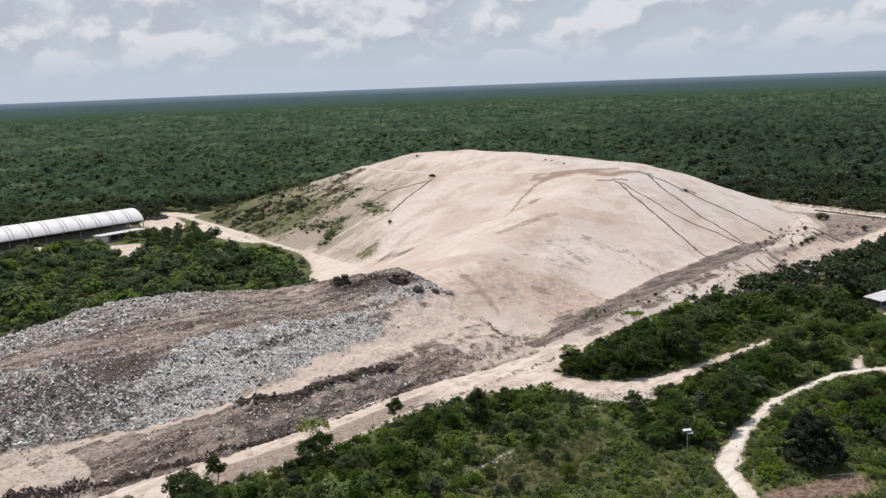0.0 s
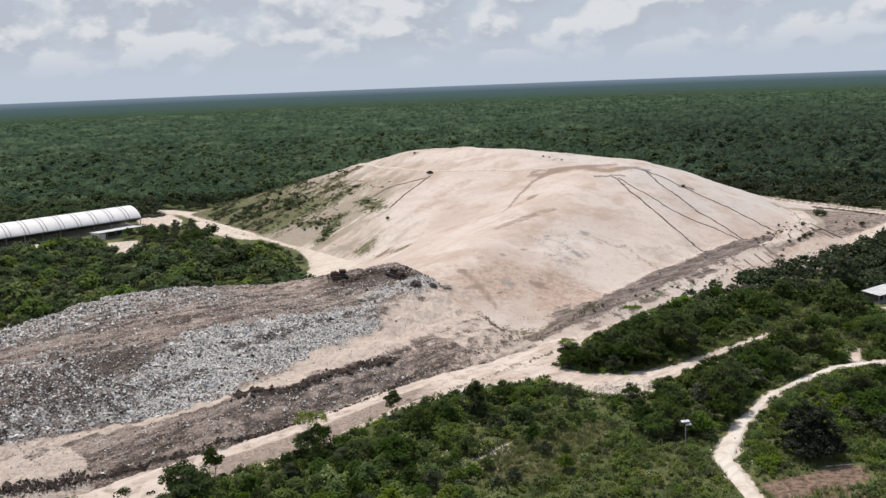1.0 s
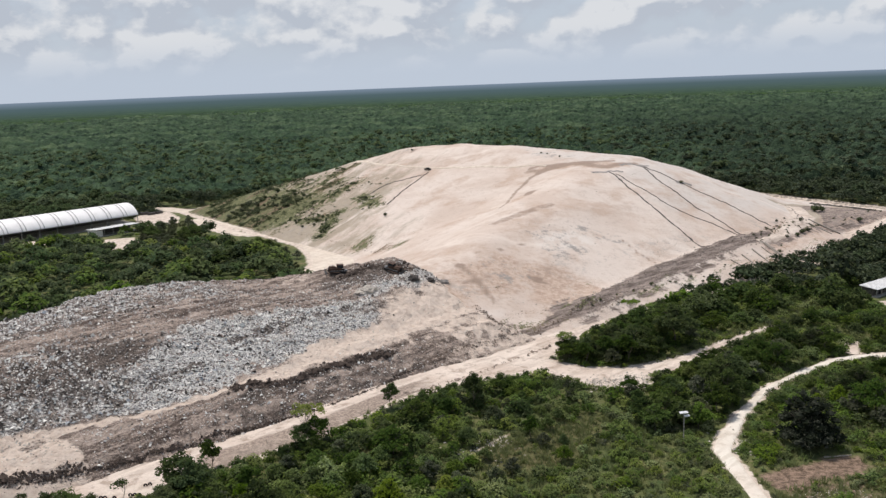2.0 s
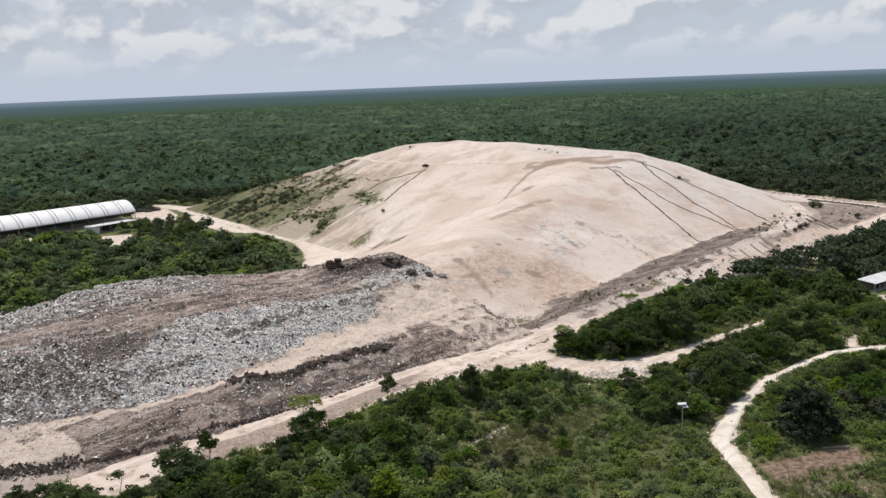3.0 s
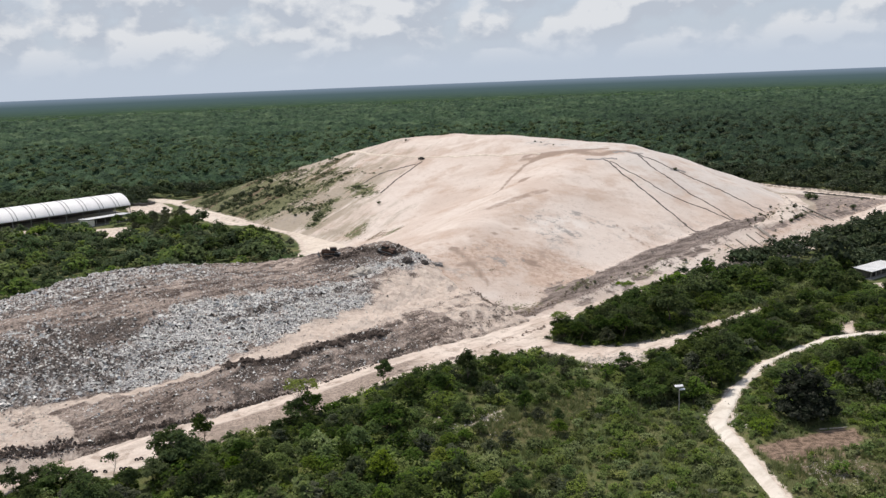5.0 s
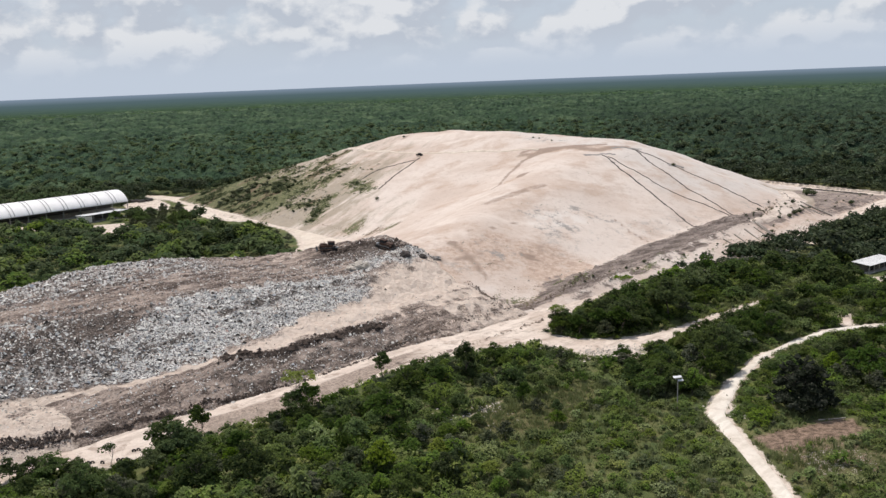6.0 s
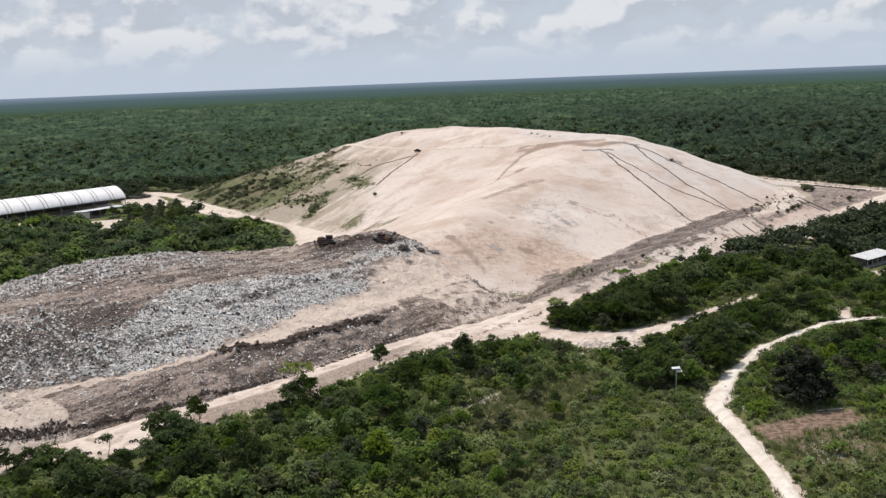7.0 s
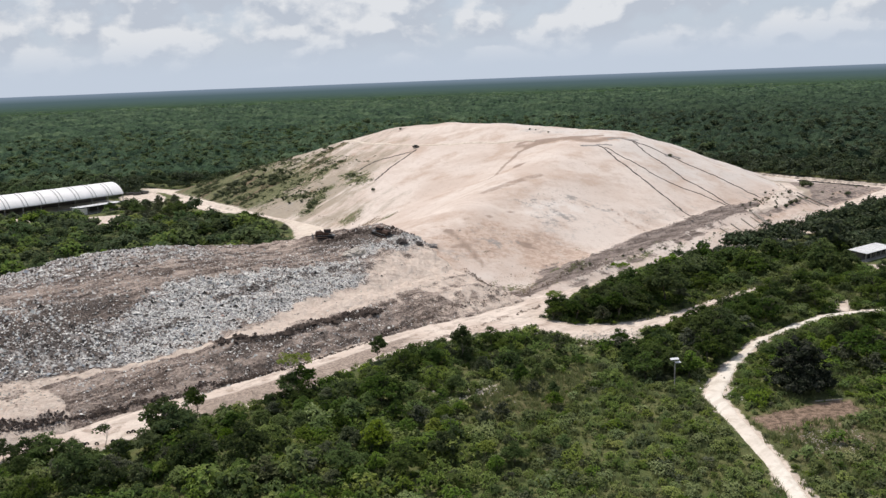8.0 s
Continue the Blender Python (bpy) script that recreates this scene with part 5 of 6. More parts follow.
growth("leafy_woodland", mid, rows[leafy], rng, SHRUB_LEAF, "fresh green crowns standing among the darker wood", "woodland")
growth("woodland", mid, rows[~grey & ~leafy], rng, FOREST_LEAF, "dense green broadleaf woodland around the landfill", "woodland")

# forest beyond the mound
def in_wood(x, y):
    return (y < np.where(x > 60, 500, 556)) & (np.abs(x) < 325)


def treetops(x, y, gap, seed):
    """Height of a closed canopy of domed crowns, one to each cell of a jittered net."""
    best = np.full(np.shape(x), -9.0)
    ci, cj = np.floor(x / gap), np.floor(y / gap)
    for a in (-1, 0, 1):
        for b in (-1, 0, 1):
            i, j = ci + a, cj + b
            h = [np.modf(np.abs(np.sin(i * 127.1 + j * 311.7 + seed + k * 74.7) * 43758.5453))[0] for k in range(3)]
            d2 = (x - (i + h[0]) * gap) ** 2 + (y - (j + h[1]) * gap) ** 2
            best = np.maximum(best, gap * (0.34 * h[2] - 0.9 * d2 / gap ** 2))
    return best


def canopy_height(x, y):
    far = np.hypot(x, y)
    return 4.6 + treetops(x, y, 8.0, 1.0) + 0.55 * treetops(x, y, 19.0, 5.0) + 1.0 * waves(x, y, 75, 62) + 2.6 * waves(x, y, 260, 63) * np.clip((far - 800) / 1000, 0, 1)


small = [joined(leaf_cloud(rng, lb, 30, 1.5), cores(rng, lb, 0.6)) for lb in (dome(rng, 4, 2.2, 1.7, 1.2, 0.2) for _ in range(8))]
dist = np.sqrt(rng.uniform(430 ** 2, 1150 ** 2, 42000))
az_f = np.radians(rng.uniform(-31, 31, len(dist)))
x, y = dist * np.sin(az_f), dist * np.cos(az_f)
thin = rng.uniform(0, 1, len(x)) < np.interp(dist, (430, 600, 900, 1150), (0.85, 0.7, 0.34, 0.05))
ok = thin & clear_of(x, y, 3.0, -1.0) & ~in_wood(x, y)
x, y = x[ok], y[ok]
keep = thinned(x, y, 6.0)
x, y = x[keep], y[keep]
rows = np.stack([x, y, canopy_height(x, y) - 1.2, np.exp(rng.normal(0.0, 0.3, len(x))), rng.uniform(0.6, 1.1, len(x))], 1)
greyer = x - 0.12 * y + 40 * waves(x, y, 300, 64) > rng.uniform(0, 160, len(x))
growth("dusty_forest", small, rows[greyer], rng, FOREST_GREY, "darker grey-green forest beyond the landfill dyke", "forest")
growth("forest", small, rows[~greyer], rng, FOREST_LEAF, "unbroken green tropical forest beyond the mound", "forest")


def build_canopy():
    """The far forest's closed canopy, to the foot of the skyline."""
    radius = np.r_[np.geomspace(430, 3500, 330)]
    turn = np.radians(np.linspace(-32, 32, 600))
    r, a = np.meshgrid(radius, turn)
    x, y = (r * np.sin(a)).ravel(), (r * np.cos(a)).ravel()
    z = canopy_height(x, y) + np.random.RandomState(7).uniform(-0.6, 0.6, len(x)) * np.interp(r.ravel(), (640, 2500), (1, 2.2))
    z += np.interp(r.ravel(), (2200, 3400), (0, -10.0))
    foot = np.maximum(mound(x, y), heap(x, y))
    z = np.where((foot > -4) | in_wood(x, y), -0.8, z)
    n, m = len(radius), len(turn)
    i = (np.arange(m - 1)[:, None] * n + np.arange(n - 1)).ravel()
    quads = np.stack([i, i + n, i + n + 1, i + 1], 1)
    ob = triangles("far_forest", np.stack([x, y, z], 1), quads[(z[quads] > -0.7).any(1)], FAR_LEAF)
    # the greyer tone grows to the right and ends farther out
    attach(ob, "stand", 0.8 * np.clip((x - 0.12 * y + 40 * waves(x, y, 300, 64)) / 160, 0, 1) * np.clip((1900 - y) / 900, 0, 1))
    return tagged(ob, "closed green canopy of the distant forest", "forest", kind="stuff")


build_canopy()

# low scrub in front of the roads
def thicket(x, y):
    """1 where tall shrubs close to an unbroken thicket: below the haul road and beside the white path."""
    left = np.clip((6 - x) / 5, 0, 1)
    return (1 - light_scrub(x, y)) * np.clip(np.maximum.reduce([left, np.where(x < 36, np.clip((y - 163) / 5, 0, 0.8), 0), np.where((x > 36) & (x < 75), np.clip((y - 160) / 5, 0, 1), 0)]), 0, 1)


def near_plants(rng, n, gap):
    """Places for shrubs in front of the roads, with how far they may spread."""
    x, y = wild(rng, n, (-112, 96), (190, 262))
    ok = clear_of(x, y, 0.7) & in_view(x, y, 33.5, 100) & (near_line(x, y, TRAIL) > 0.5) & ((near_line(x + 0.4, y + 2.2, TRAIL) > 0.5) | (rng.uniform(0, 1, n) < 0.3)) & (inside(x, y, RED) > 0.3) & (np.hypot((x - 41.5) / 8.5, (y - 185.5) / 6) > 1.0)
    ok &= ((x > -8) | (y < verge(x) - 0.7) | (y > 200)) & (np.hypot(x - 69.6, y - 149) > 5.5) & (near_line(x, y, [(69.5, 143.6, 1), (76, 144, 1)]) > 1.6)
    x, y = x[ok], y[ok]
    keep = thinned(x, y, gap)
    x, y = x[keep], y[keep]
    room = np.minimum(0.5 * near_line(x, y, HAUL) + 0.2, 0.5 * near_line(x, y, PATHWAY) + np.where(y > 157, 0.5, 0.05))
    room = np.where(x < -8, np.minimum(room, 0.5 * (verge(x) - y) + 0.1), room)
    room = np.where(x > 24, np.minimum(room, 0.4 * near_line(x, y, LOWER) + np.interp(x, (46, 56), (0.3, 0.6))), room)
    return x, y, np.maximum(np.minimum(room, 0.35 * (inside(x, y, RED) + 1.0)), 0.25)


shrub = [joined(leaf_cloud(rng, lb, 250, 0.2), cores(rng, lb, 0.5)) for lb in (domes(rng, 3, 0.68, 0.6, 0.6, 0.3, 0.1, 0.35, 4) for _ in range(14))]
bush = [joined(leaf_cloud(rng, lb, 92, 0.33), cores(rng, lb, 0.5)) for lb in (dome(rng, 6, 0.9, 0.75, 0.46, 0.12) for _ in range(10))]
x, y, room = near_plants(rng, 30000, 2.15)
dense = thicket(x, y)
glade = waves(x, y, 17, 57) + 0.5 * waves(x, y, 7, 59)
right = ((x > 56) & (y > 138) | (x > 72)) & (light_scrub(x, y) < 0.3)
ok = (inside(x, y, CLEARING) > 1.0) & (np.hypot((x - 63) / 13, (y - 127) / 9) > 0.9 + 0.2 * glade) & (rng.uniform(0, 1, len(x)) < np.clip(0.88 + 0.4 * dense + 0.3 * glade + 0.4 * right, 0.3, 1))
x, y, room, dense, glade, right = (a[ok] for a in (x, y, room, dense, glade, right))
size = np.exp(rng.normal(0.0, 0.3, len(x))) * (1.1 + 0.5 * dense + 0.12 * glade + 0.35 * right)
size = np.minimum(size, room)
rows = np.stack([x, y, surface(x, y) - 0.15, size, rng.uniform(0.85, 1.35, len(x)) * np.where(right, 0.85, 1.0)], 1)
draw = rng.uniform(0, 1, len(x)) - 0.25 * waves(x, y, 26, 71) + np.clip((x + 20) / 25, 0, 1) * np.clip((140 - y) / 8, 0, 1) * 0.3
sort = np.where(draw < np.where(dense > 0.5, np.where(x > 30, 0.4, np.where((x > -40) & (y > 146), 0.55, 0.16)), 0.05), 0, np.where(draw < np.where(dense > 0.5, 0.86, 0.27), 1, 2))
sort = np.where(right & (sort == 2), 1, np.where(light_scrub(x, y) > 0.5, np.where(draw < 0.14, 1, 2), sort))
for k, (name, mat, label) in enumerate((("dark_shrubs", LEAF, "tall dark green shrubs with dense crowns"), ("green_shrubs", SHRUB_LEAF, "leafy green shrubs grown into a thicket"),
                                        ("scrub", SCRUB_LEAF, "loose light green thorn scrub in dry grass"))):
    growth(name, shrub, rows[sort == k], rng, mat, label, "scrub")
x, y, room = near_plants(rng, 30000, 1.5)
dense = thicket(x, y)
clearing = inside(x, y, CLEARING)
ok = (rng.uniform(0, 1, len(x)) < np.where(clearing < 0.5, 0.3, 0.85 - 0.5 * dense)) & (rng.uniform(0, 1, len(x)) > 0.6 * (np.hypot((x - 63) / 12, (y - 127) / 8) < 1))
x, y, room, dense, clearing = (a[ok] for a in (x, y, room, dense, clearing))
size = np.minimum(np.exp(rng.normal(-0.3, 0.28, len(x))) * np.where(clearing < 0.5, 0.7, 1.0), room)
rows = np.stack([x, y, surface(x, y) - 0.1, size, rng.uniform(0.8, 1.4, len(x))], 1)
draw = rng.uniform(0, 1, len(x)) - 0.25 * waves(x, y, 19, 72)
sort = np.where(draw < 0.2 + 0.15 * light_scrub(x, y), 0, np.where(draw < 0.5 - 0.2 * light_scrub(x, y), 1, 2))
for k, (name, mat, label) in enumerate((("grey_bushes", LEAF_GREY, "low grey-green thorn bushes"), ("green_bushes", SHRUB_LEAF, "low deep green bushes between the shrubs"),
                                        ("low_scrub", SCRUB_LEAF, "low light green scrub in dry grass"))):
    growth(name, bush, rows[sort == k], rng, mat, label, "scrub")


# tall weeds and grass
def tuft(rng, blades, high, lean):
    """A tuft of pointed blades, one triangle each."""
    verts, faces = [], []
    for i in range(blades):
        a, r = rng.uniform(0, 6.283), rng.uniform(0, 0.35)
        c = np.array((r * math.cos(a), r * math.sin(a), 0.0))
        w, h = rng.uniform(0.06, 0.14), high * rng.uniform(0.6, 1.2)
        b = rng.uniform(0, 6.283)
        side = np.array((math.cos(b), math.sin(b), 0)) * w
        tip = c + np.array((math.cos(a) * lean * h, math.sin(a) * lean * h, h))
        verts += [c - side, c + side, tip]
        faces.append((3 * i, 3 * i + 1, 3 * i + 2))
    return np.array(verts), np.array(faces)


GRASS_LEAF = foliage("weed_blades", (0.1, 0.14, 0.036), (0.17, 0.215, 0.06), (0.3, 0.31, 0.12), patch=0.14, translucent=0.25)
x, y = wild(rng, 62000, (-75, 92), (136, 250))
ok = clear_of(x, y, 0.25) & in_view(x, y, 33.5, 100) & (near_line(x, y, TRAIL) > 0.2) & (inside(x, y, RED) > -0.5)
ok &= (x > -8) | (y < verge(x))
ok &= ((inside(x, y, BELT) > 0) | (light_scrub(x, y) > 0.4)) & (np.hypot((x - 41) / 6, (y - 186) / 3.5) > 1.0) & (rng.uniform(0, 1, len(x)) < 0.4 - 0.3 * waves(x, y, 17, 57) + 0.25 * waves(x, y, 7, 58) - 0.8 * thicket(x, y) - np.where(x > 52, 0.12, 0) + 0.3 * np.exp(-(((x - 66) / 13) ** 4 + ((y - 127) / 10) ** 4)) + 0.6 * (inside(x, y, CLEARING) < 1.5) + 0.35 * light_scrub(x, y))
x, y = x[ok], y[ok]
rows = np.stack([x, y, surface(x, y) - 0.05, rng.uniform(0.6, 1.3, len(x)), rng.uniform(0.7, 1.3, len(x))], 1)
v, f = scattered([tuft(rng, 8, 1.0, 0.5) for _ in range(6)], rows, rng)
tagged(triangles("tall_grass", v, f, GRASS_LEAF), "tall weeds and straggling dry grass among the bushes", "grass", kind="stuff")

# ---- rubble strips and draped things ----
def strip(name, line, width, height, mat, label, category, seed=0, kind=""):
    """A ragged low ridge of rubble draped over the land along a line of (x, y)."""
    rows = []
    for a, b in zip(line, line[1:]):
        n = max(2, int(math.dist(a, b) / 0.9))
        rows += [(a[0] + (b[0] - a[0]) * i / n, a[1] + (b[1] - a[1]) * i / n) for i in range(n)]
    rows.append(line[-1])
    xs, ys, lift = [], [], []
    for i, (px, py) in enumerate(rows):
        ax, ay = rows[max(i - 2, 0)]
        bx, by = rows[min(i + 2, len(rows) - 1)]
        d = Vector((bx - ax, by - ay)).normalized()
        sway = width * (0.6 * noise.noise((i * 0.13, seed, 0)) + 0.7 * noise.noise((i * 0.41, seed, 9)))
        for j, s in enumerate((-0.5, -0.28, 0, 0.28, 0.5)):
            w = width * max(0.35, 0.8 + 0.9 * noise.noise((i * 0.33, seed, 4)) + 0.5 * noise.noise((i * 0.5, seed, j))) * s + sway
            xs.append(px - d.y * w)
            ys.append(py + d.x * w)
            lift.append((-0.25, 0.65, 1, 0.65, -0.25)[j] * height * (0.7 + 0.7 * noise.noise((i * 0.8, j * 3.1, seed + 5))))
    xs, ys = np.array(xs), np.array(ys)
    i = (np.arange(len(rows) - 1)[:, None] * 5 + np.arange(4)).ravel()
    ob = triangles(name, np.stack([xs, ys, surface(xs, ys) + 0.03 + np.array(lift)], 1), np.stack([i, i + 5, i + 6, i + 1], 1), mat)
    return tagged(ob, label, category, kind=kind)


DRAIN = plain("dark_drain_rubble", (0.12, 0.105, 0.095), 0.95, 0, 0.6, 0.9)
GRAVEL = plain("grey_gravel", (0.34, 0.32, 0.3), 0.95, 0, 0.5, 0.7)
PALE = plain("pale_marl_bank", (0.6, 0.52, 0.44), 0.95, 0, 0.35, 0.5)
for n, line in enumerate(([(76, 363), (84, 334), (91, 316), (97.5, 300)], [(78, 360), (92, 337), (105, 326), (117, 315)], [(93, 375), (97, 358), (106, 339), (118.5, 316)],
                          [(92, 376), (107, 361), (123, 346), (135, 331)])):
    tagged(strip("drain_channel", line, 0.95 if n != 1 else 0.7, 0.22, DRAIN, "dark rubble drain running down the pale mound", "drain", 11 + n), group="drains on the mound")
for n, line in enumerate(([(-4, 434), (-17, 413), (-24, 399)], [(-5, 432), (-26, 433), (-40, 421)])):
    tagged(strip("drain_channel", line, 1.2, 0.2, DRAIN, "weed-grown rubble drain on the mound's flank", "drain", 21 + n), group="drains on the mound")
for n, (cx, cy, rx, ry) in enumerate(((75, 364, 7, 2.2), (90, 377, 7, 2.0), (108, 361, 3.5, 1.5))):
    strip("gravel_pad", [(cx - rx, cy), (cx, cy + 0.6), (cx + rx, cy)], ry * 1.7, 0.25, GRAVEL, "flat grey gravel pad at the head of a drain", "gravel pad", 31 + n)
strip("edge_berm", [(150, 345), (156, 354), (160, 364), (164, 376), (168, 390), (170, 402)], 1.6, 0.4, DRAIN, "low dark rubble berm round the pipe field", "berm", 41)
strip("far_dyke", [(178, 494), (188, 474), (199, 453), (211, 432), (226, 408), (236, 394)], 3.4, 1.3, PALE, "pale marl dyke between landfill and forest", "dyke", 42)
# dark strip added in place of a ditch and its shade
strip("ditch_shade_strip", [(196, 432), (206, 420), (216, 403)], 2.6, 0.9, DRAIN, "dark raised strip standing for a shaded ditch at the far corner", "bank", 43)
build_road("summit_track", [(-62, 520, 2.4), (-47, 500, 2.6), (-35, 481, 2.2), (-18, 458, 1.8), (0, 437.5, 1.6), (33, 405, 1.3), (52, 390, 1.0)], CREAM, "pale beaten track round the mound's top", 0.2, bed=surface)


build_road("bench_road", [(122, 312, 3.0), (131, 319, 4.5), (140, 328, 6), (151, 342, 8), (159, 357, 9), (165, 373, 10), (170, 391, 11), (174, 407, 12)], ROAD, "cream bench road curving round the pipe field", 0.15, bed=surface)


# ---- rubbish ----
def lump(rng):
    """A crumpled eight-sided lump."""
    v = np.array(((1, 0, 0), (0, 1, 0), (-1, 0, 0), (0, -1, 0), (0, 0, 0.8), (0, 0, -0.6)), float) * rng.uniform(0.6, 1.2, (6, 1)) + rng.uniform(-0.25, 0.25, (6, 3))
    f = np.array(((0, 1, 4), (1, 2, 4), (2, 3, 4), (3, 0, 4), (1, 0, 5), (2, 1, 5), (3, 2, 5), (0, 3, 5)))
    return v, f


def scrap(rng):
    """A torn piece of bag, board or rag: a bent four-cornered sheet raised in the middle."""
    v = np.array(((1, 0, -0.15), (0, 0.6, -0.15), (-1, 0, -0.15), (0, -0.6, -0.15), (0, 0, 0.55)), float) * rng.uniform(0.5, 1.4, (5, 1)) + rng.uniform(-0.25, 0.25, (5, 3))
    return v, np.array(((0, 1, 4), (1, 2, 4), (2, 3, 4), (3, 0, 4)))


def build_rubbish():
    rng = np.random.RandomState(77)
    x, y = wild(rng, 150000, (-135, 125), (20, 290))
    h = heap(x, y)
    bags, black, marl = heap_zones(x, y)
    amount = np.clip(0.36 + 1.0 * bags + 0.4 * black - 1.3 * marl - 0.7 * np.clip(1.35 - np.hypot((x + 24) / 15, (y - 250) / 8.5), 0, 1), 0.015, 1)
    ok = (h > 0.6) & (rng.uniform(0, 1, len(x)) < amount) & (along(x, y)[1] < 82)
    x, y, h, bags = x[ok], y[ok], h[ok], bags[ok]
    size = np.exp(rng.normal(-1.62, 0.42, len(x))) * np.where(bags > 0.3, 1.25, 0.85)
    rows = np.stack([x, y, h + size * 0.2, np.minimum(size, 0.75), rng.uniform(0.6, 1.5, len(x))], 1)
    v, f = scattered([scrap(rng) for _ in range(16)], rows, rng)
    tagged(triangles("rubbish", v, f, SCRAPS), "loose bags, rags and scraps strewn over the heap", "rubbish", kind="stuff")


def build_stones():
    rng = np.random.RandomState(78)
    spots = [(41, 186, 7, 4, 420), (46, 189.5, 5, 2.5, 160), (5, 150, 6, 5, 60), (9, 155, 4, 4, 60), (33, 208, 5, 6, 40), (-15, 200, 10, 10, 40), (20, 245, 16, 16, 45), (60, 250, 16, 10, 120),
             (108, 296, 24, 9, 160), (57, 152, 3, 7, 60), (65, 127, 5, 4, 900), (104, 205, 4, 5, 50), (44, 296, 14, 8, 60), (-80, 152, 7, 5, 60)]
    x = np.concatenate([rng.normal(a, c * 0.6, n) for a, b, c, d, n in spots])
    y = np.concatenate([rng.normal(b, d * 0.6, n) for a, b, c, d, n in spots])
    size = rng.uniform(0.12, 0.42, len(x)) * np.where(np.hypot(x - 65, y - 127) < 16, 0.42, 1.0)
    rows = np.stack([x, y, surface(x, y) + size * 0.2, size, rng.uniform(0.6, 1.1, len(x))], 1)
    v, f = scattered([lump(rng) for _ in range(8)], rows, rng)
    tagged(triangles("stones", v, f, STONE), "loose pale limestone rocks", "stones", kind="stuff")


def rubble_line(name, line, width, size, per_metre, label, category, mat, seed):
    """A ragged ridge of lumps along a line of (x, y)."""
    rng = np.random.RandomState(seed)
    x, y = [], []
    for a, b in zip(line, line[1:]):
        n = int(math.dist(a, b) * per_metre)
        s = rng.uniform(0, 1, n)
        x.append(a[0] + (b[0] - a[0]) * s + rng.normal(0, width * 0.42, n))
        y.append(a[1] + (b[1] - a[1]) * s + rng.normal(0, width * 0.42, n))
    x, y = np.concatenate(x), np.concatenate(y)
    r = size * np.exp(rng.normal(-0.2, 0.45, len(x)))
    rows = np.stack([x, y, surface(x, y) + r * rng.uniform(-0.1, 0.55, len(x)), r, rng.uniform(0.6, 1.2, len(x))], 1)
    v, f = scattered([lump(rng) for _ in range(8)], rows, rng)
    return tagged(triangles(name, v, f, mat), label, category, kind="stuff")


FADED = plain("brown_rubble", (0.24, 0.185, 0.145), 0.95, 0, 0.5, 1.2)
DARK_CLODS = plain("dark_clods", (0.11, 0.085, 0.07), 0.95, 0, 0.6, 1.2)
WINDROW = plain("brown_grey_gravel", (0.42, 0.345, 0.285), 0.95, 0, 0.45, 0.4)
build_rubbish()
build_stones()
strip("windrow", [(-48, 146.5), (-42, 152), (-36, 157), (-31, 161.5), (-27, 165)], 5.0, 0.7, WINDROW, "low brown-grey ridge of gravel along the haul road", "windrow", 53)
rubble_line("toe_ridge", [(-70.5, 145.5), (-58.8, 153.9), (-48.8, 160), (-38.8, 166), (-28.8, 172.5), (-18.8, 182), (-8.8, 193.5)], 0.7, 0.19, 34, "dark ragged edge of rubbish along the haul road", "rubble", DARK_CLODS, 44)
rubble_line("toe_ridge", [(-8.8, 193.5), (1.4, 205), (11, 212.5), (21, 221), (29, 228.5), (36, 236), (47, 247)], 1.3, 0.17, 12, "brown ragged line of rubble at the mound's foot", "rubble", FADED, 45)
rubble_line("scarp_rubble", [(-47, 175.5), (-40, 178.5), (-34, 181), (-27, 189), (-20, 194.5), (-12, 199)], 1.7, 0.34, 30, "dark lumps along the broken scarp", "rubble", DARK_CLODS, 46)
rubble_line("corner_rubble", [(-110, 124), (-95, 132), (-86, 137), (-79, 141.2), (-74, 144.5), (-69.5, 147)], 1.7, 0.19, 80, "black lumpy rubbish at the road's edge", "rubble", DARK_CLODS, 47)
rubble_line("clod_line", [(10, 234.5), (13, 231), (15.2, 226), (16.8, 219)], 1.6, 0.26, 9, "brown clods fallen from the mound's eroded nose", "rubble", FADED, 56)
rubble_line("bench_clods", [(-86, 156), (-78, 158), (-74, 151), (-80, 147)], 5.0, 0.2, 2, "scattered dark clods on the marl bench", "rubble", FADED, 57)
rubble_line("summit_rubble", [(-30, 247), (-22, 254), (-14, 252), (-6, 247)], 4.0, 0.3, 40, "dark tipped soil around the machines", "rubble", DARK_CLODS, 48)
rubble_line("foot_rubble", [(6, 221), (14, 226), (24, 236), (34, 240), (46, 248)], 2.0, 0.12, 3, "brown rubble washed to the mound's foot", "rubble", FADED, 49)


def berm_at(af, off):
    """A place on the gravel berm: metres along the mound's foot and off its middle line."""
    inw = -6 - np.interp(af, (-80, -40, 0, 50), (12, 4.5, -1, -3.5)) + off
    return 97 + 0.81 * af - 0.58 * inw, 302 + 0.58 * af + 0.81 * inw


def build_berm_gravel():
    rng = np.random.RandomState(81)
    af, off = rng.uniform(-86, 44, 5200), 3.9 * np.clip(rng.normal(0, 0.55, 5200), -1.05, 1.05)
    x, y = berm_at(af, off)
    r = 0.14 * np.exp(rng.normal(-0.1, 0.45, len(x)))
    rows = np.stack([x, y, surface(x, y) + r * rng.uniform(-0.3, 0.4, len(x)), r, rng.uniform(0.5, 1.0, len(x))], 1)
    v, f = scattered([lump(rng) for _ in range(8)], rows, rng)
    tagged(triangles("berm_gravel", v, f, GRAVEL_DARK), "coarse grey-brown gravel tipped along the mound's foot", "gravel", kind="stuff")


GRAVEL_DARK = plain("grey_brown_gravel", (0.31, 0.26, 0.225), 0.95, 0, 0.4, 0.5)
build_berm_gravel()


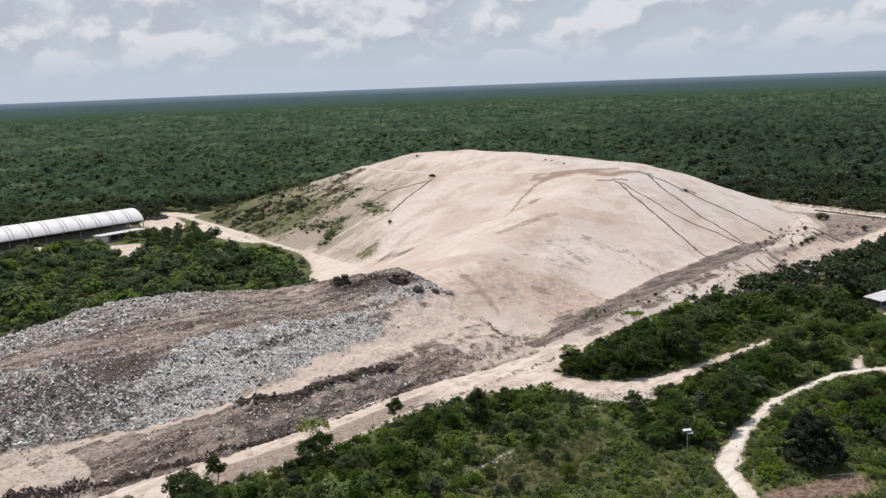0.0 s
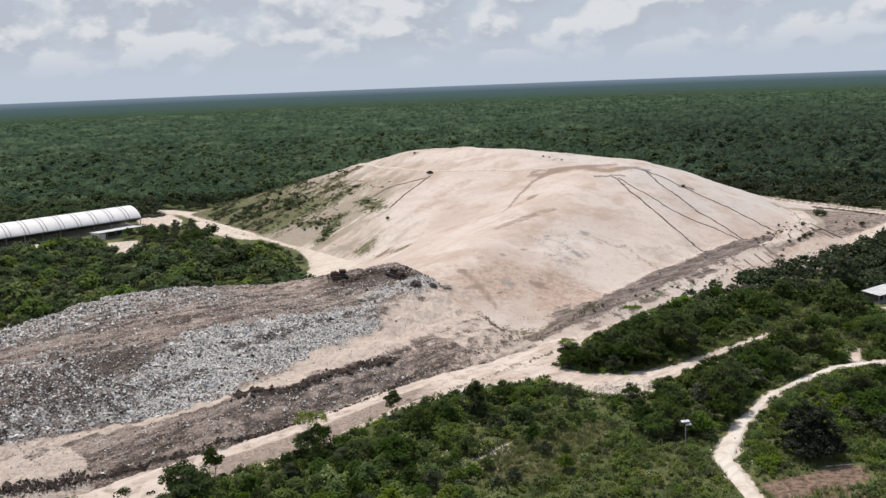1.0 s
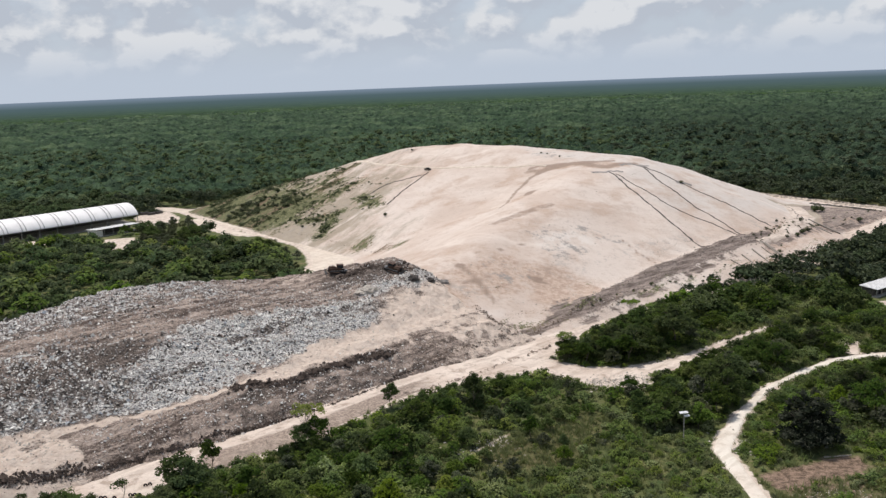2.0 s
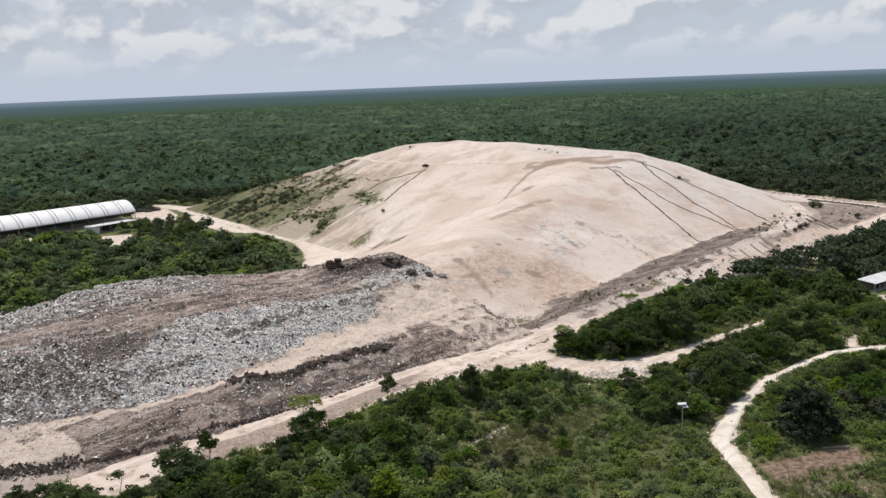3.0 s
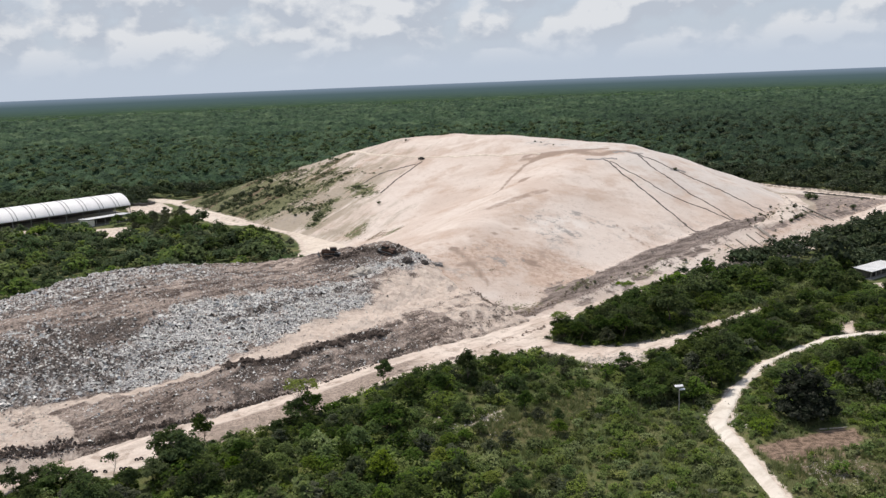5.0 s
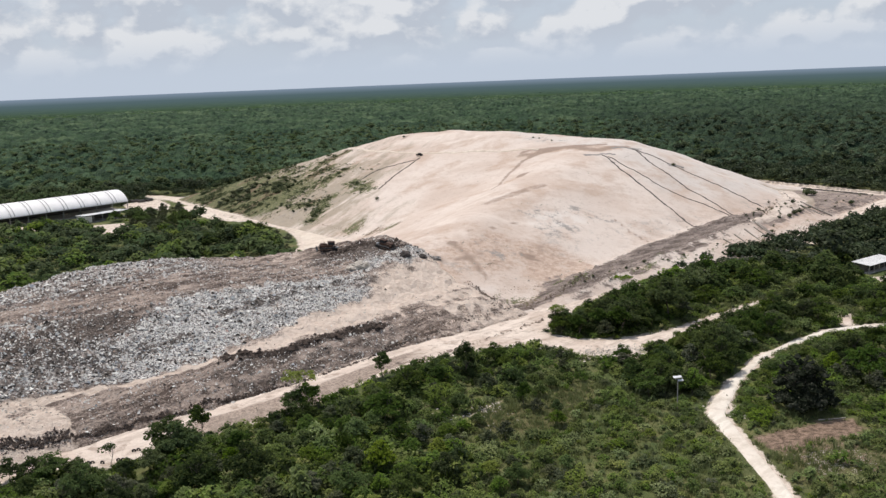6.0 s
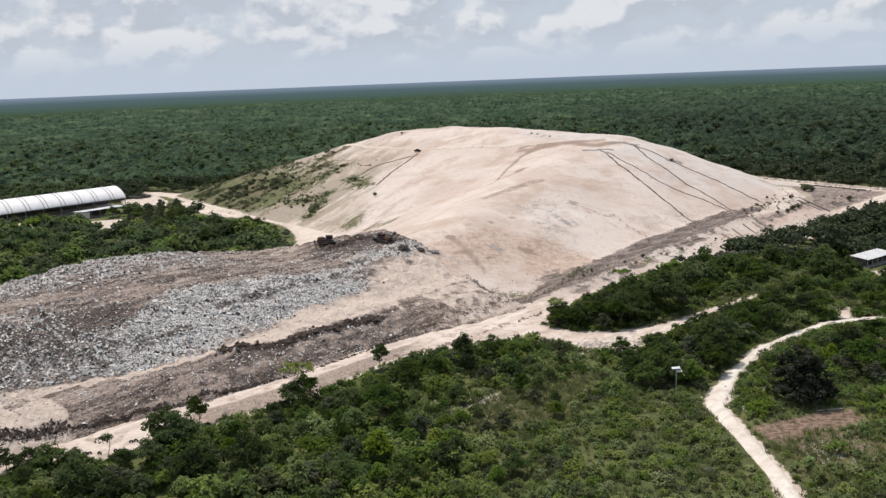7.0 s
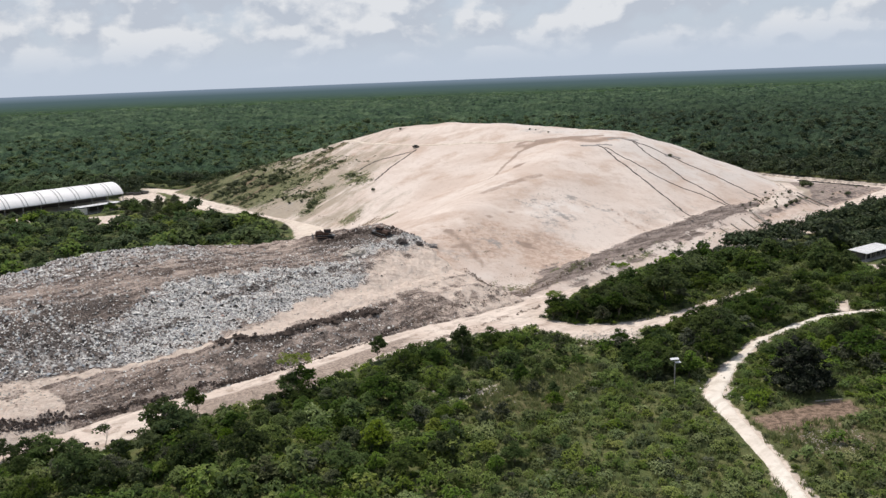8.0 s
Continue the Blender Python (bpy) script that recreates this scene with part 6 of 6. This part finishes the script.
def rough_lump(name, at, size, mat, seed, label, category):
    bm = bmesh.new()
    bmesh.ops.create_icosphere(bm, subdivisions=4, radius=1)
    for v in bm.verts:
        n = v.co.normalized()
        v.co = Vector((n.x * size[0], n.y * size[1], max(n.z, -0.2) * size[2])) * (1 + 0.35 * noise.noise(n * 2.2 + Vector((seed, 0, 0))) + 0.22 * noise.noise(n * 6 + Vector((0, seed, 0))))
    ob = part(name, bm, mat)
    ob.matrix_basis = pose(*at, at_z(*at) - 0.15, 0, 0, seed * 40)
    return tagged(ob, label, category)


rough_lump("rubble_pile", (-21, 231), (3.2, 2.2, 1.6), STONE, 1, "pale grey pile of broken rubble on the heap", "rubble pile")
rough_lump("soil_pile", (-8, 241), (2.2, 1.6, 1.2), DRAIN, 2, "small black pile of soil and rubbish", "soil pile")
rough_lump("soil_pile", (-3, 243), (1.8, 1.3, 0.9), DRAIN, 3, "small black pile of soil and rubbish", "soil pile")
rough_lump("rubble_pile", (1, 246), (1.6, 1.2, 0.8), GRAVEL, 4, "small grey pile of rubble", "rubble pile")


# ---- machines on the heap ----
MACHINE = plain("grimy_machine_paint", (0.11, 0.06, 0.04), 0.6, 0, 0.6, 1.4)


def make_dozer(name, label):
    thing = new(name)
    bm = box(bmesh.new(), (2.9, 1.7, 1.1), (0.4, 0, 1.35), bevel=0.12)
    box(bm, (1.5, 1.3, 0.5), (1.0, 0, 2.05), bevel=0.1)
    body = part("body", bm, MACHINE, thing)
    part("grille", box(bmesh.new(), (0.06, 1.2, 0.8), (1.87, 0, 1.5)), BLACK, body)
    part("exhaust", tube(bmesh.new(), (0.9, 0.35, 2.2), (0.9, 0.35, 2.8), 0.08), BLACK, body)
    cab = part("cab", box(bmesh.new(), (1.3, 1.4, 1.0), (-0.75, 0, 2.2), bevel=0.08), GLASS_DARK, thing)
    part("cab_roof", box(bmesh.new(), (1.6, 1.7, 0.14), (-0.75, 0, 2.78), bevel=0.04), MACHINE, cab)
    for px in (-1.4, -0.1):
        for py in (-0.7, 0.7):
            part("cab_post", tube(bmesh.new(), (px, py, 1.7), (px, py, 2.75), 0.06, sides=5), MACHINE, cab)
    for side in (-1, 1):
        bm = bmesh.new()
        prof = [(-2.1, 0.55), (-1.7, 0.08), (1.5, 0.08), (2.0, 0.55), (1.6, 1.05), (-1.8, 1.05)]
        a = [bm.verts.new((px, side * 0.95, pz)) for px, pz in prof]
        b = [bm.verts.new((px, side * 1.5, pz)) for px, pz in prof]
        bm.faces.new(a)
        bm.faces.new(b[::-1])
        for i in range(6):
            bm.faces.new((a[i], a[i - 1], b[i - 1], b[i]))
        track = part("track", bm, BLACK, thing)
        for i in range(9):
            part("cleat", box(bmesh.new(), (0.09, 0.6, 0.08), (-1.6 + i * 0.38, side * 1.22, 1.09)), STEEL, track)
        part("push_arm", tube(bmesh.new(), (-0.6, side * 1.65, 0.6), (2.6, side * 1.65, 0.5), 0.11, sides=6), MACHINE, thing)
    bm = bmesh.new()
    rows = []
    for i in range(6):
        a = -0.5 + i * 0.2
        rows.append([bm.verts.new((2.75 - 0.25 * math.cos(a * 2.2), py, 0.15 + i * 0.26)) for py in (-2.0, 2.0)])
    for p, q in zip(rows, rows[1:]):
        bm.faces.new((p[0], p[1], q[1], q[0]))
    bmesh.ops.solidify(bm, geom=bm.faces[:], thickness=0.12)
    part("blade", bm, STEEL, thing)
    part("ripper", box(bmesh.new(), (0.5, 1.0, 0.5), (-2.2, 0, 0.9), bevel=0.08), STEEL, thing)
    return tagged(thing, label, "bulldozer", "machines on the heap")


make_dozer("bulldozer", "grimy tracked bulldozer with raised cab on the heap").matrix_basis = pose(-32, 252.5, at_z(-32, 252.5) - 0.35, 0, -4, 195) @ Matrix.Diagonal((1.35, 1.2, 0.98, 1))
make_dozer("bulldozer", "grimy tracked bulldozer tilted on the heap's edge").matrix_basis = pose(-14, 246.5, at_z(-14, 246.5) - 0.15, 0, 12, -30) @ Matrix.Diagonal((1.3, 1.15, 0.9, 1))


def make_car(at, turn):
    thing = new("pickup_truck")
    part("body", box(bmesh.new(), (4.6, 1.75, 0.75), (0, 0, 0.85), bevel=0.12), BLACK, thing)
    cab = part("cab", box(bmesh.new(), (1.9, 1.6, 0.7), (0.2, 0, 1.5), bevel=0.2), BLACK, thing)
    part("windscreen", box(bmesh.new(), (0.06, 1.3, 0.45), (1.16, 0, 1.5), (0, 20, 0)), GLASS_DARK, cab)
    for px in (-1.4, 1.45):
        for py in (-0.8, 0.8):
            part("wheel", tube(bmesh.new(), (px, py - 0.12, 0.38), (px, py + 0.12, 0.38), 0.38, sides=12), BLACK, thing)
    thing.matrix_basis = pose(*at, at_z(*at) + 0.1, 0, 0, turn) @ Matrix.Scale(0.8, 4)
    return tagged(thing, "small dark pickup truck on the summit track", "vehicle")


make_car((-4.2, 437.5), -40)


# ---- buildings ----
# shade under the roofs put into the walls' colour; plain dark on the containers
DARK_WALL = plain("dark_and_shaded_wall", (0.13, 0.12, 0.11), 0.9, 0, 0.4)


def make_shed():
    shed = new("storage_shed")
    length, depth, eave, crown, bays = 98.0, 22.0, 5.2, 11.0, 11
    part("floor_slab", box(bmesh.new(), (length, depth, 0.3), (length / 2, depth / 2, 0.05)), CONCRETE, shed)
    span = length / bays

    def arch(s, lift=0.0):
        a = math.pi * s
        return depth / 2 - (depth / 2 + 0.5) * math.cos(a), eave + lift + (crown - eave) * math.sin(a) ** 1.5

    def vault(x0, x1, lift, thick):
        bm = bmesh.new()
        n = 18
        top = [[bm.verts.new((x, *arch(i / n, lift))) for x in (x0, x1)] for i in range(n + 1)]
        low = [[bm.verts.new((x, arch(i / n)[0], arch(i / n, lift)[1] - thick)) for x in (x0, x1)] for i in range(n + 1)]
        for i in range(n):
            bm.faces.new((top[i][0], top[i][1], top[i + 1][1], top[i + 1][0]))
            bm.faces.new((low[i][1], low[i][0], low[i + 1][0], low[i + 1][1]))
            for k in (0, 1):
                bm.faces.new((top[i][k], top[i + 1][k], low[i + 1][k], low[i][k]))
        for i in (0, n):
            bm.faces.new((top[i][0], top[i][1], low[i][1], low[i][0]))
        return bm
    for b in range(bays):
        part("roof_sheet", vault(b * span + 0.03, (b + 1) * span - 0.03, 0.0, 0.12), SHEET, shed, smooth=False)
        for off in (0.0, 1.9):
            part("roof_rib", vault(b * span + off + 0.3, b * span + off + 0.75, 0.09, 0.2), RIB, shed)
    for b in range(bays + 1):
        x = min(max(b * span, 0.3), length - 0.3)
        for y in (0.2, depth - 0.2):
            part("post", box(bmesh.new(), (0.35, 0.35, eave), (x, y, eave / 2), bevel=0.03), STEEL, shed)
    for y in (0.2, depth - 0.2):
        part("eave_beam", box(bmesh.new(), (length, 0.3, 0.45), (length / 2, y, eave - 0.2)), STEEL, shed)
    # darkened so the shed's inside reads as deep shade
    part("back_wall", box(bmesh.new(), (length, 0.25, 4.6), (length / 2, depth - 0.6, 2.4)), DARK_WALL, shed)
    shed.matrix_basis = pose(-166.5 - 0.69 * length, 461 - 0.725 * length, 0, 0, 0, 46.4)
    return tagged(shed, "long open-sided shed with a white barrel roof", "shed")


def make_annex():
    annex = new("annex_building")
    length, depth, high = 24.0, 9.0, 3.6
    part("floor_slab", box(bmesh.new(), (length, depth, 0.3), (length / 2, depth / 2, 0.05)), CONCRETE, annex)
    roof = part("roof", box(bmesh.new(), (length + 0.8, depth + 0.8, 0.18), (length / 2, depth / 2, high), (-3, 0, 0), bevel=0.03), ZINC, annex)
    for i in range(13):
        part("roof_seam", box(bmesh.new(), (0.12, depth + 0.7, 0.08), (i * length / 12, depth / 2, high + 0.13), (-3, 0, 0)), ZINC, roof)
    end = part("end_wall", box(bmesh.new(), (0.25, depth, high - 0.3), (0.15, depth / 2, (high - 0.3) / 2)), PLASTER, annex)
    part("window", box(bmesh.new(), (0.08, 1.4, 1.0), (0.0, 3.0, 2.0)), GLASS_DARK, end)
    part("window", box(bmesh.new(), (0.08, 1.4, 1.0), (0.0, 6.2, 2.0)), GLASS_DARK, end)
    part("front_wall", box(bmesh.new(), (3.4, 0.2, high - 0.3), (1.8, 0.12, (high - 0.3) / 2)), PLASTER, annex)
    # dark too, for the shade behind the open front
    part("back_wall", box(bmesh.new(), (length, 0.25, high - 0.2), (length / 2, depth - 0.15, (high - 0.2) / 2)), DARK_WALL, annex)
    for i in range(5):
        part("post", box(bmesh.new(), (0.25, 0.25, high - 0.2), (4.5 + i * 4.8, 0.25, (high - 0.2) / 2)), CONCRETE, annex)
    annex.matrix_basis = pose(-173.5, 419, 0, 0, 0, 50)
    return tagged(annex, "low open-fronted annex with zinc roof and white end wall", "building")


def make_house():
    house = new("site_hut")
    length, depth, high = 15.0, 5.0, 2.7
    part("floor_slab", box(bmesh.new(), (length + 1, depth + 1, 0.25), (length / 2, depth / 2, 0.03)), CONCRETE, house)
    roof = part("roof", box(bmesh.new(), (length + 1.0, depth + 1.2, 0.15), (length / 2, depth / 2, high + 0.15), (4, 0, 0), bevel=0.03), ZINC, house)
    for i in range(11):
        part("roof_seam", box(bmesh.new(), (0.1, depth + 1.1, 0.06), (i * length / 10, depth / 2, high + 0.25), (4, 0, 0)), ZINC, roof)
    part("back_wall", box(bmesh.new(), (length, 0.2, high), (length / 2, depth - 0.1, high / 2)), PLASTER, house)
    # porch shade put into the end and front walls' colour
    part("end_wall", box(bmesh.new(), (0.2, depth - 1.6, high), (0.1, depth / 2 + 0.7, high / 2)), DARK_WALL, house)
    wall = part("front_wall", box(bmesh.new(), (length - 0.4, 0.2, high), (length / 2, 1.6, high / 2)), DARK_WALL, house)
    for i in range(4):
        part("window", box(bmesh.new(), (1.3, 0.1, 1.1), (2.6 + i * 3.6, 1.47, 1.6)), GLASS_DARK, wall)
    for i in range(2):
        part("door", box(bmesh.new(), (0.95, 0.1, 2.05), (4.4 + i * 7.2, 1.47, 1.05)), BLACK, wall)
    for i in range(6):
        part("post", box(bmesh.new(), (0.18, 0.18, high), (0.2 + i * 2.9, 0.1, high / 2)), CONCRETE, house)
    house.matrix_basis = pose(135.8, 250.3, 0, 0, 0, 33)
    return tagged(house, "low hut with pale sheet roof and shaded front", "hut")


make_shed()
make_annex()
make_house()


def make_skip(at, turn):
    """An open steel container with sloping ends."""
    skip = new("waste_container")
    part("floor", box(bmesh.new(), (3.4, 1.9, 0.1), (0, 0, 0.15)), DARK_WALL, skip)
    for side in (-1, 1):
        part("side_wall", box(bmesh.new(), (4.2, 0.1, 1.3), (0, side * 0.95, 0.75), bevel=0.02), DARK_WALL, skip)
        part("end_wall", box(bmesh.new(), (0.1, 1.9, 1.4), (side * 1.95, 0, 0.75), (0, side * 22, 0)), DARK_WALL, skip)
        part("rim", box(bmesh.new(), (4.4, 0.14, 0.12), (0, side * 0.95, 1.42)), STEEL, skip)
    skip.matrix_basis = pose(*at, 0.05, 0, 0, turn)
    return tagged(skip, "dark steel waste container parked beside the shed", "container", "containers by the shed")


for at, turn in (((-179, 495.5), 20), ((-174.5, 494), 35), ((-170, 492.5), 28), ((-166.5, 496), 60)):
    make_skip(at, turn)


def make_wall(name, a, b, high, label):
    d = Vector(b) - Vector(a)
    ob = part(name, box(bmesh.new(), (d.length, 0.25, high), (d.length / 2, 0, high / 2), bevel=0.03), PLASTER)
    ob.matrix_basis = pose(*a, 0, 0, 0, math.degrees(math.atan2(d.y, d.x)))
    return tagged(ob, label, "wall")


make_wall("yard_wall", (-174, 361.5), (-158, 364), 1.2, "low pale boundary wall among the trees")
make_wall("yard_wall", (-154, 364.5), (-141, 366.5), 1.2, "low pale boundary wall among the trees")

# ---- small things ----
def make_pole():
    pole = new("lamp_pole")
    part("mast", tube(bmesh.new(), (0, 0, -0.3), (0, 0, 6.3), 0.11, 0.08), CONCRETE, pole)
    part("panel", box(bmesh.new(), (1.7, 0.6, 0.06), (-0.1, 0, 6.55), (22, 0, 8)), PANEL, pole)
    part("panel", box(bmesh.new(), (1.1, 0.5, 0.07), (0.5, -0.1, 5.9), (22, 0, 8)), PANEL, pole)
    part("bracket", tube(bmesh.new(), (-0.4, 0, 6.0), (0.7, 0, 6.1), 0.05), STEEL, pole)
    pole.matrix_basis = pose(46.3, 152, 0)
    return tagged(pole, "grey mast with two tilted panels in the scrub", "pole")


make_pole()


def make_log(a, b, r, mat, name="log", label="pale weathered log lying on the bare bank", category="log", lift=0.0):
    bm = bmesh.new()
    a, b = Vector((*a, at_z(*a) + r * 0.7 + lift)), Vector((*b, at_z(*b) + r * 0.7 + lift))
    last = a
    for i in range(1, 6):
        q = a.lerp(b, i / 5) + Vector((noise.noise((i, a.x, 1)) * r * 0.6, noise.noise((i, a.y, 2)) * r * 0.6, 0))
        tube(bm, last, q, r * (1 - 0.07 * (i - 1)), r * (1 - 0.07 * i), 8)
        last = q
    return tagged(part(name, bm, mat), label, category)


for a, b, r in (((125, 312), (128.5, 301), 0.42), ((124, 312.5), (127, 303), 0.25), ((111, 298), (113.5, 290.5), 0.3), ((117, 304), (120, 296), 0.28), ((105, 292.5), (107.5, 287), 0.28),
                ((161, 356), (172, 349), 0.45), ((157, 346), (163, 338), 0.3), ((122, 308), (125, 300), 0.22)):
    tagged(make_log(a, b, r, PALE_BARK), group="logs on the bank")
make_log((70, 143.6), (75.3, 144), 0.16, PALE_BARK, "white_pole", "thin white pole lying on bare red soil", "pole")
make_log((77.5, 139.5), (79, 136), 0.12, PALE_BARK, "branch", "dead branch on dry ground", "branch")
make_log((79.5, 134), (81.5, 130), 0.1, PALE_BARK, "branch", "dead branch on dry ground", "branch")


def make_tyre():
    bm = bmesh.new()
    ring = []
    for i in range(18):
        a = 6.283 * i / 18
        ring.append([bm.verts.new(((0.27 + 0.15 * math.cos(c)) * math.cos(a), 0.12 * math.sin(c), (0.27 + 0.15 * math.cos(c)) * math.sin(a))) for c in (k * 6.283 / 8 for k in range(8))])
    for i in range(18):
        for k in range(8):
            bm.faces.new((ring[i][k], ring[i - 1][k], ring[i - 1][k - 1], ring[i][k - 1]))
    return tagged(part("tyre", bm, BLACK), "old black tyre half sunk beside the road", "tyre", "tyres along the road")


tyre = make_tyre()
for n, (x, y) in enumerate(((-62.5, 138.9), (-61.8, 138.9), (-60.0, 138.7), (-57.4, 139.4), (-56.6, 139.4), (-55.7, 139.3), (-55.8, 142.8), (-55.1, 143.2))):
    m = pose(x, y, at_z(x, y) + 0.24, 0, 0, 8 * math.sin(n * 2.3))
    if n:
        copy_thing(tyre, m)
    else:
        tyre.matrix_basis = m

# bushes on the mound's flank and shoulder
BUSH = make_tree("bush", 9, 2.4, lobes_of(rng, 6, 0.9, 0.8, 0.8, 0.7), 200, 0.4, LEAF_GREY, BARK, 0.06, 4, 0.7, core=0.75, lift=0.4, label="dark green bush on the pale slope", category="bush")
spots = [(-59, 405, 1.0, 0), (-24, 383, 0.8, 50), (-36, 420, 0.7, 90), (107, 361, 0.7, 20), (181, 391, 2.0, 10), (184, 393, 1.4, 90), (143, 325, 0.8, 80), (147, 329, 1.0, 30), (191, 371, 1.1, 200),
         (151, 333, 0.8, 15), (53.4, 419.3, 0.45, 40), (56, 416.8, 0.35, 70), (61, 408.5, 0.4, 20), (-13, 485, 0.6, 0)]
for i in range(110):
    s, t = rng.uniform(106, 150), rng.uniform(-1, 34)
    if s < 144 - 0.9 * t - rng.uniform(0, 14) or waves(s, t, 13, 95) < -0.25:
        continue
    spots.append((-30 + 0.804 * t - 0.594 * s, 343 + 0.594 * t + 0.804 * s, rng.uniform(0.55, 1.35), rng.uniform(0, 360)))
for i in range(14):
    s, t = rng.uniform(62, 84), rng.uniform(5, 24)
    spots.append((-30 + 0.804 * t - 0.594 * s, 343 + 0.594 * t + 0.804 * s, rng.uniform(0.35, 0.7), rng.uniform(0, 360)))
set_down(BUSH, spots, "bushes on the mound")


def build_bank_weeds():
    """Small weeds and thorn tufts on the eroded bank and along the mound's foot."""
    rng = np.random.RandomState(91)
    x, y = wild(rng, 9000, (40, 236), (215, 430))
    bank = -0.676 * (x - 134) + 0.737 * (y - 314)
    inward = -0.58 * (x - 97) + 0.81 * (y - 302)
    on_bank = (x > 122) & (np.abs(bank - 8) < 4 + 3 * waves(x, y, 14, 92)) & (rng.uniform(0, 1, len(x)) < np.where(x < 165, 0.75, 0.12))
    on_foot = (np.abs(inward + 17) < 3.0) & (x < 150) & (rng.uniform(0, 1, len(x)) < 0.25 + 0.2 * waves(x, y, 12, 93))
    ok = on_bank | on_foot
    x, y = x[ok], y[ok]
    rows = np.stack([x, y, surface(x, y) - 0.1, np.exp(rng.normal(-1.0, 0.5, len(x))), rng.uniform(0.7, 1.3, len(x))], 1)
    growth("bank_weeds", bush, rows, rng, LEAF_GREY, "small dusty weeds on the eroded bank", "weeds")


build_bank_weeds()


def build_flank_weeds():
    """Low weed clumps all over the mound's outer flank."""
    rng = np.random.RandomState(94)
    small_tufts = [leaf_cloud(rng, lobes_of(rng, 2, 0.7, 0.3, 0.6, 0.2), 16, 0.5) for _ in range(6)]
    x, y = wild(rng, 26000, (-135, 345), (-20, 510))
    flank, shift = 0.804 * (x + 30) + 0.594 * (y - 343), -0.594 * (x + 30) + 0.804 * (y - 343)
    amount = np.clip((shift - 70) / 50, 0, 1) * np.clip(1.1 - flank / 62, 0, 1) * np.clip(0.35 + 0.9 * waves(flank * 0.4, shift, 14, 96), 0, 1)
    ok = (mound(x, y) > 0.6) & (rng.uniform(0, 1, len(x)) < amount)
    x, y = x[ok][:1700], y[ok][:1700]
    for line in WEED_LINES[:6]:
        for (ax, ay, aw), (bx, by, bw) in zip(line, line[1:]):
            t = rng.uniform(-0.1, 1.1, 30)
            x = np.r_[x, ax + (bx - ax) * t + rng.normal(0, 0.45 * aw, 30)]
            y = np.r_[y, ay + (by - ay) * t + rng.normal(0, 0.45 * aw, 30)]
    rows = np.stack([x, y, surface(x, y) - 0.1, np.exp(rng.normal(-0.25, 0.4, len(x))), rng.uniform(0.6, 1.1, len(x))], 1)
    v, f = scattered(small_tufts, rows, rng)
    tagged(triangles("flank_weeds", v, f, LEAF_GREY), "low green weed clumps on the mound's flank", "weeds", kind="stuff")


build_flank_weeds()
# lumps stand in for the dark shadow line below the bank
rubble_line("foot_rubble", [(113, 288.5), (128, 300.5), (146, 315), (164, 330), (186, 349)], 1.8, 0.18, 7, "brown lumps along the bank's foot, standing for its shadow line", "rubble", FADED, 52)
rubble_line("foot_rubble", [(-143, 494), (-103, 438), (-73, 403), (-47, 369), (-31, 346), (-20, 330)], 1.2, 0.16, 2, "brown rubble along the mound's foot by the service road", "rubble", FADED, 50)
rubble_line("road_ridge", [(-12, 178), (-0.2, 187), (8.8, 194), (18, 204.6), (29, 214)], 0.8, 0.3, 7, "thin brown ridge of marl clods along the haul road", "rubble", WINDROW, 55)
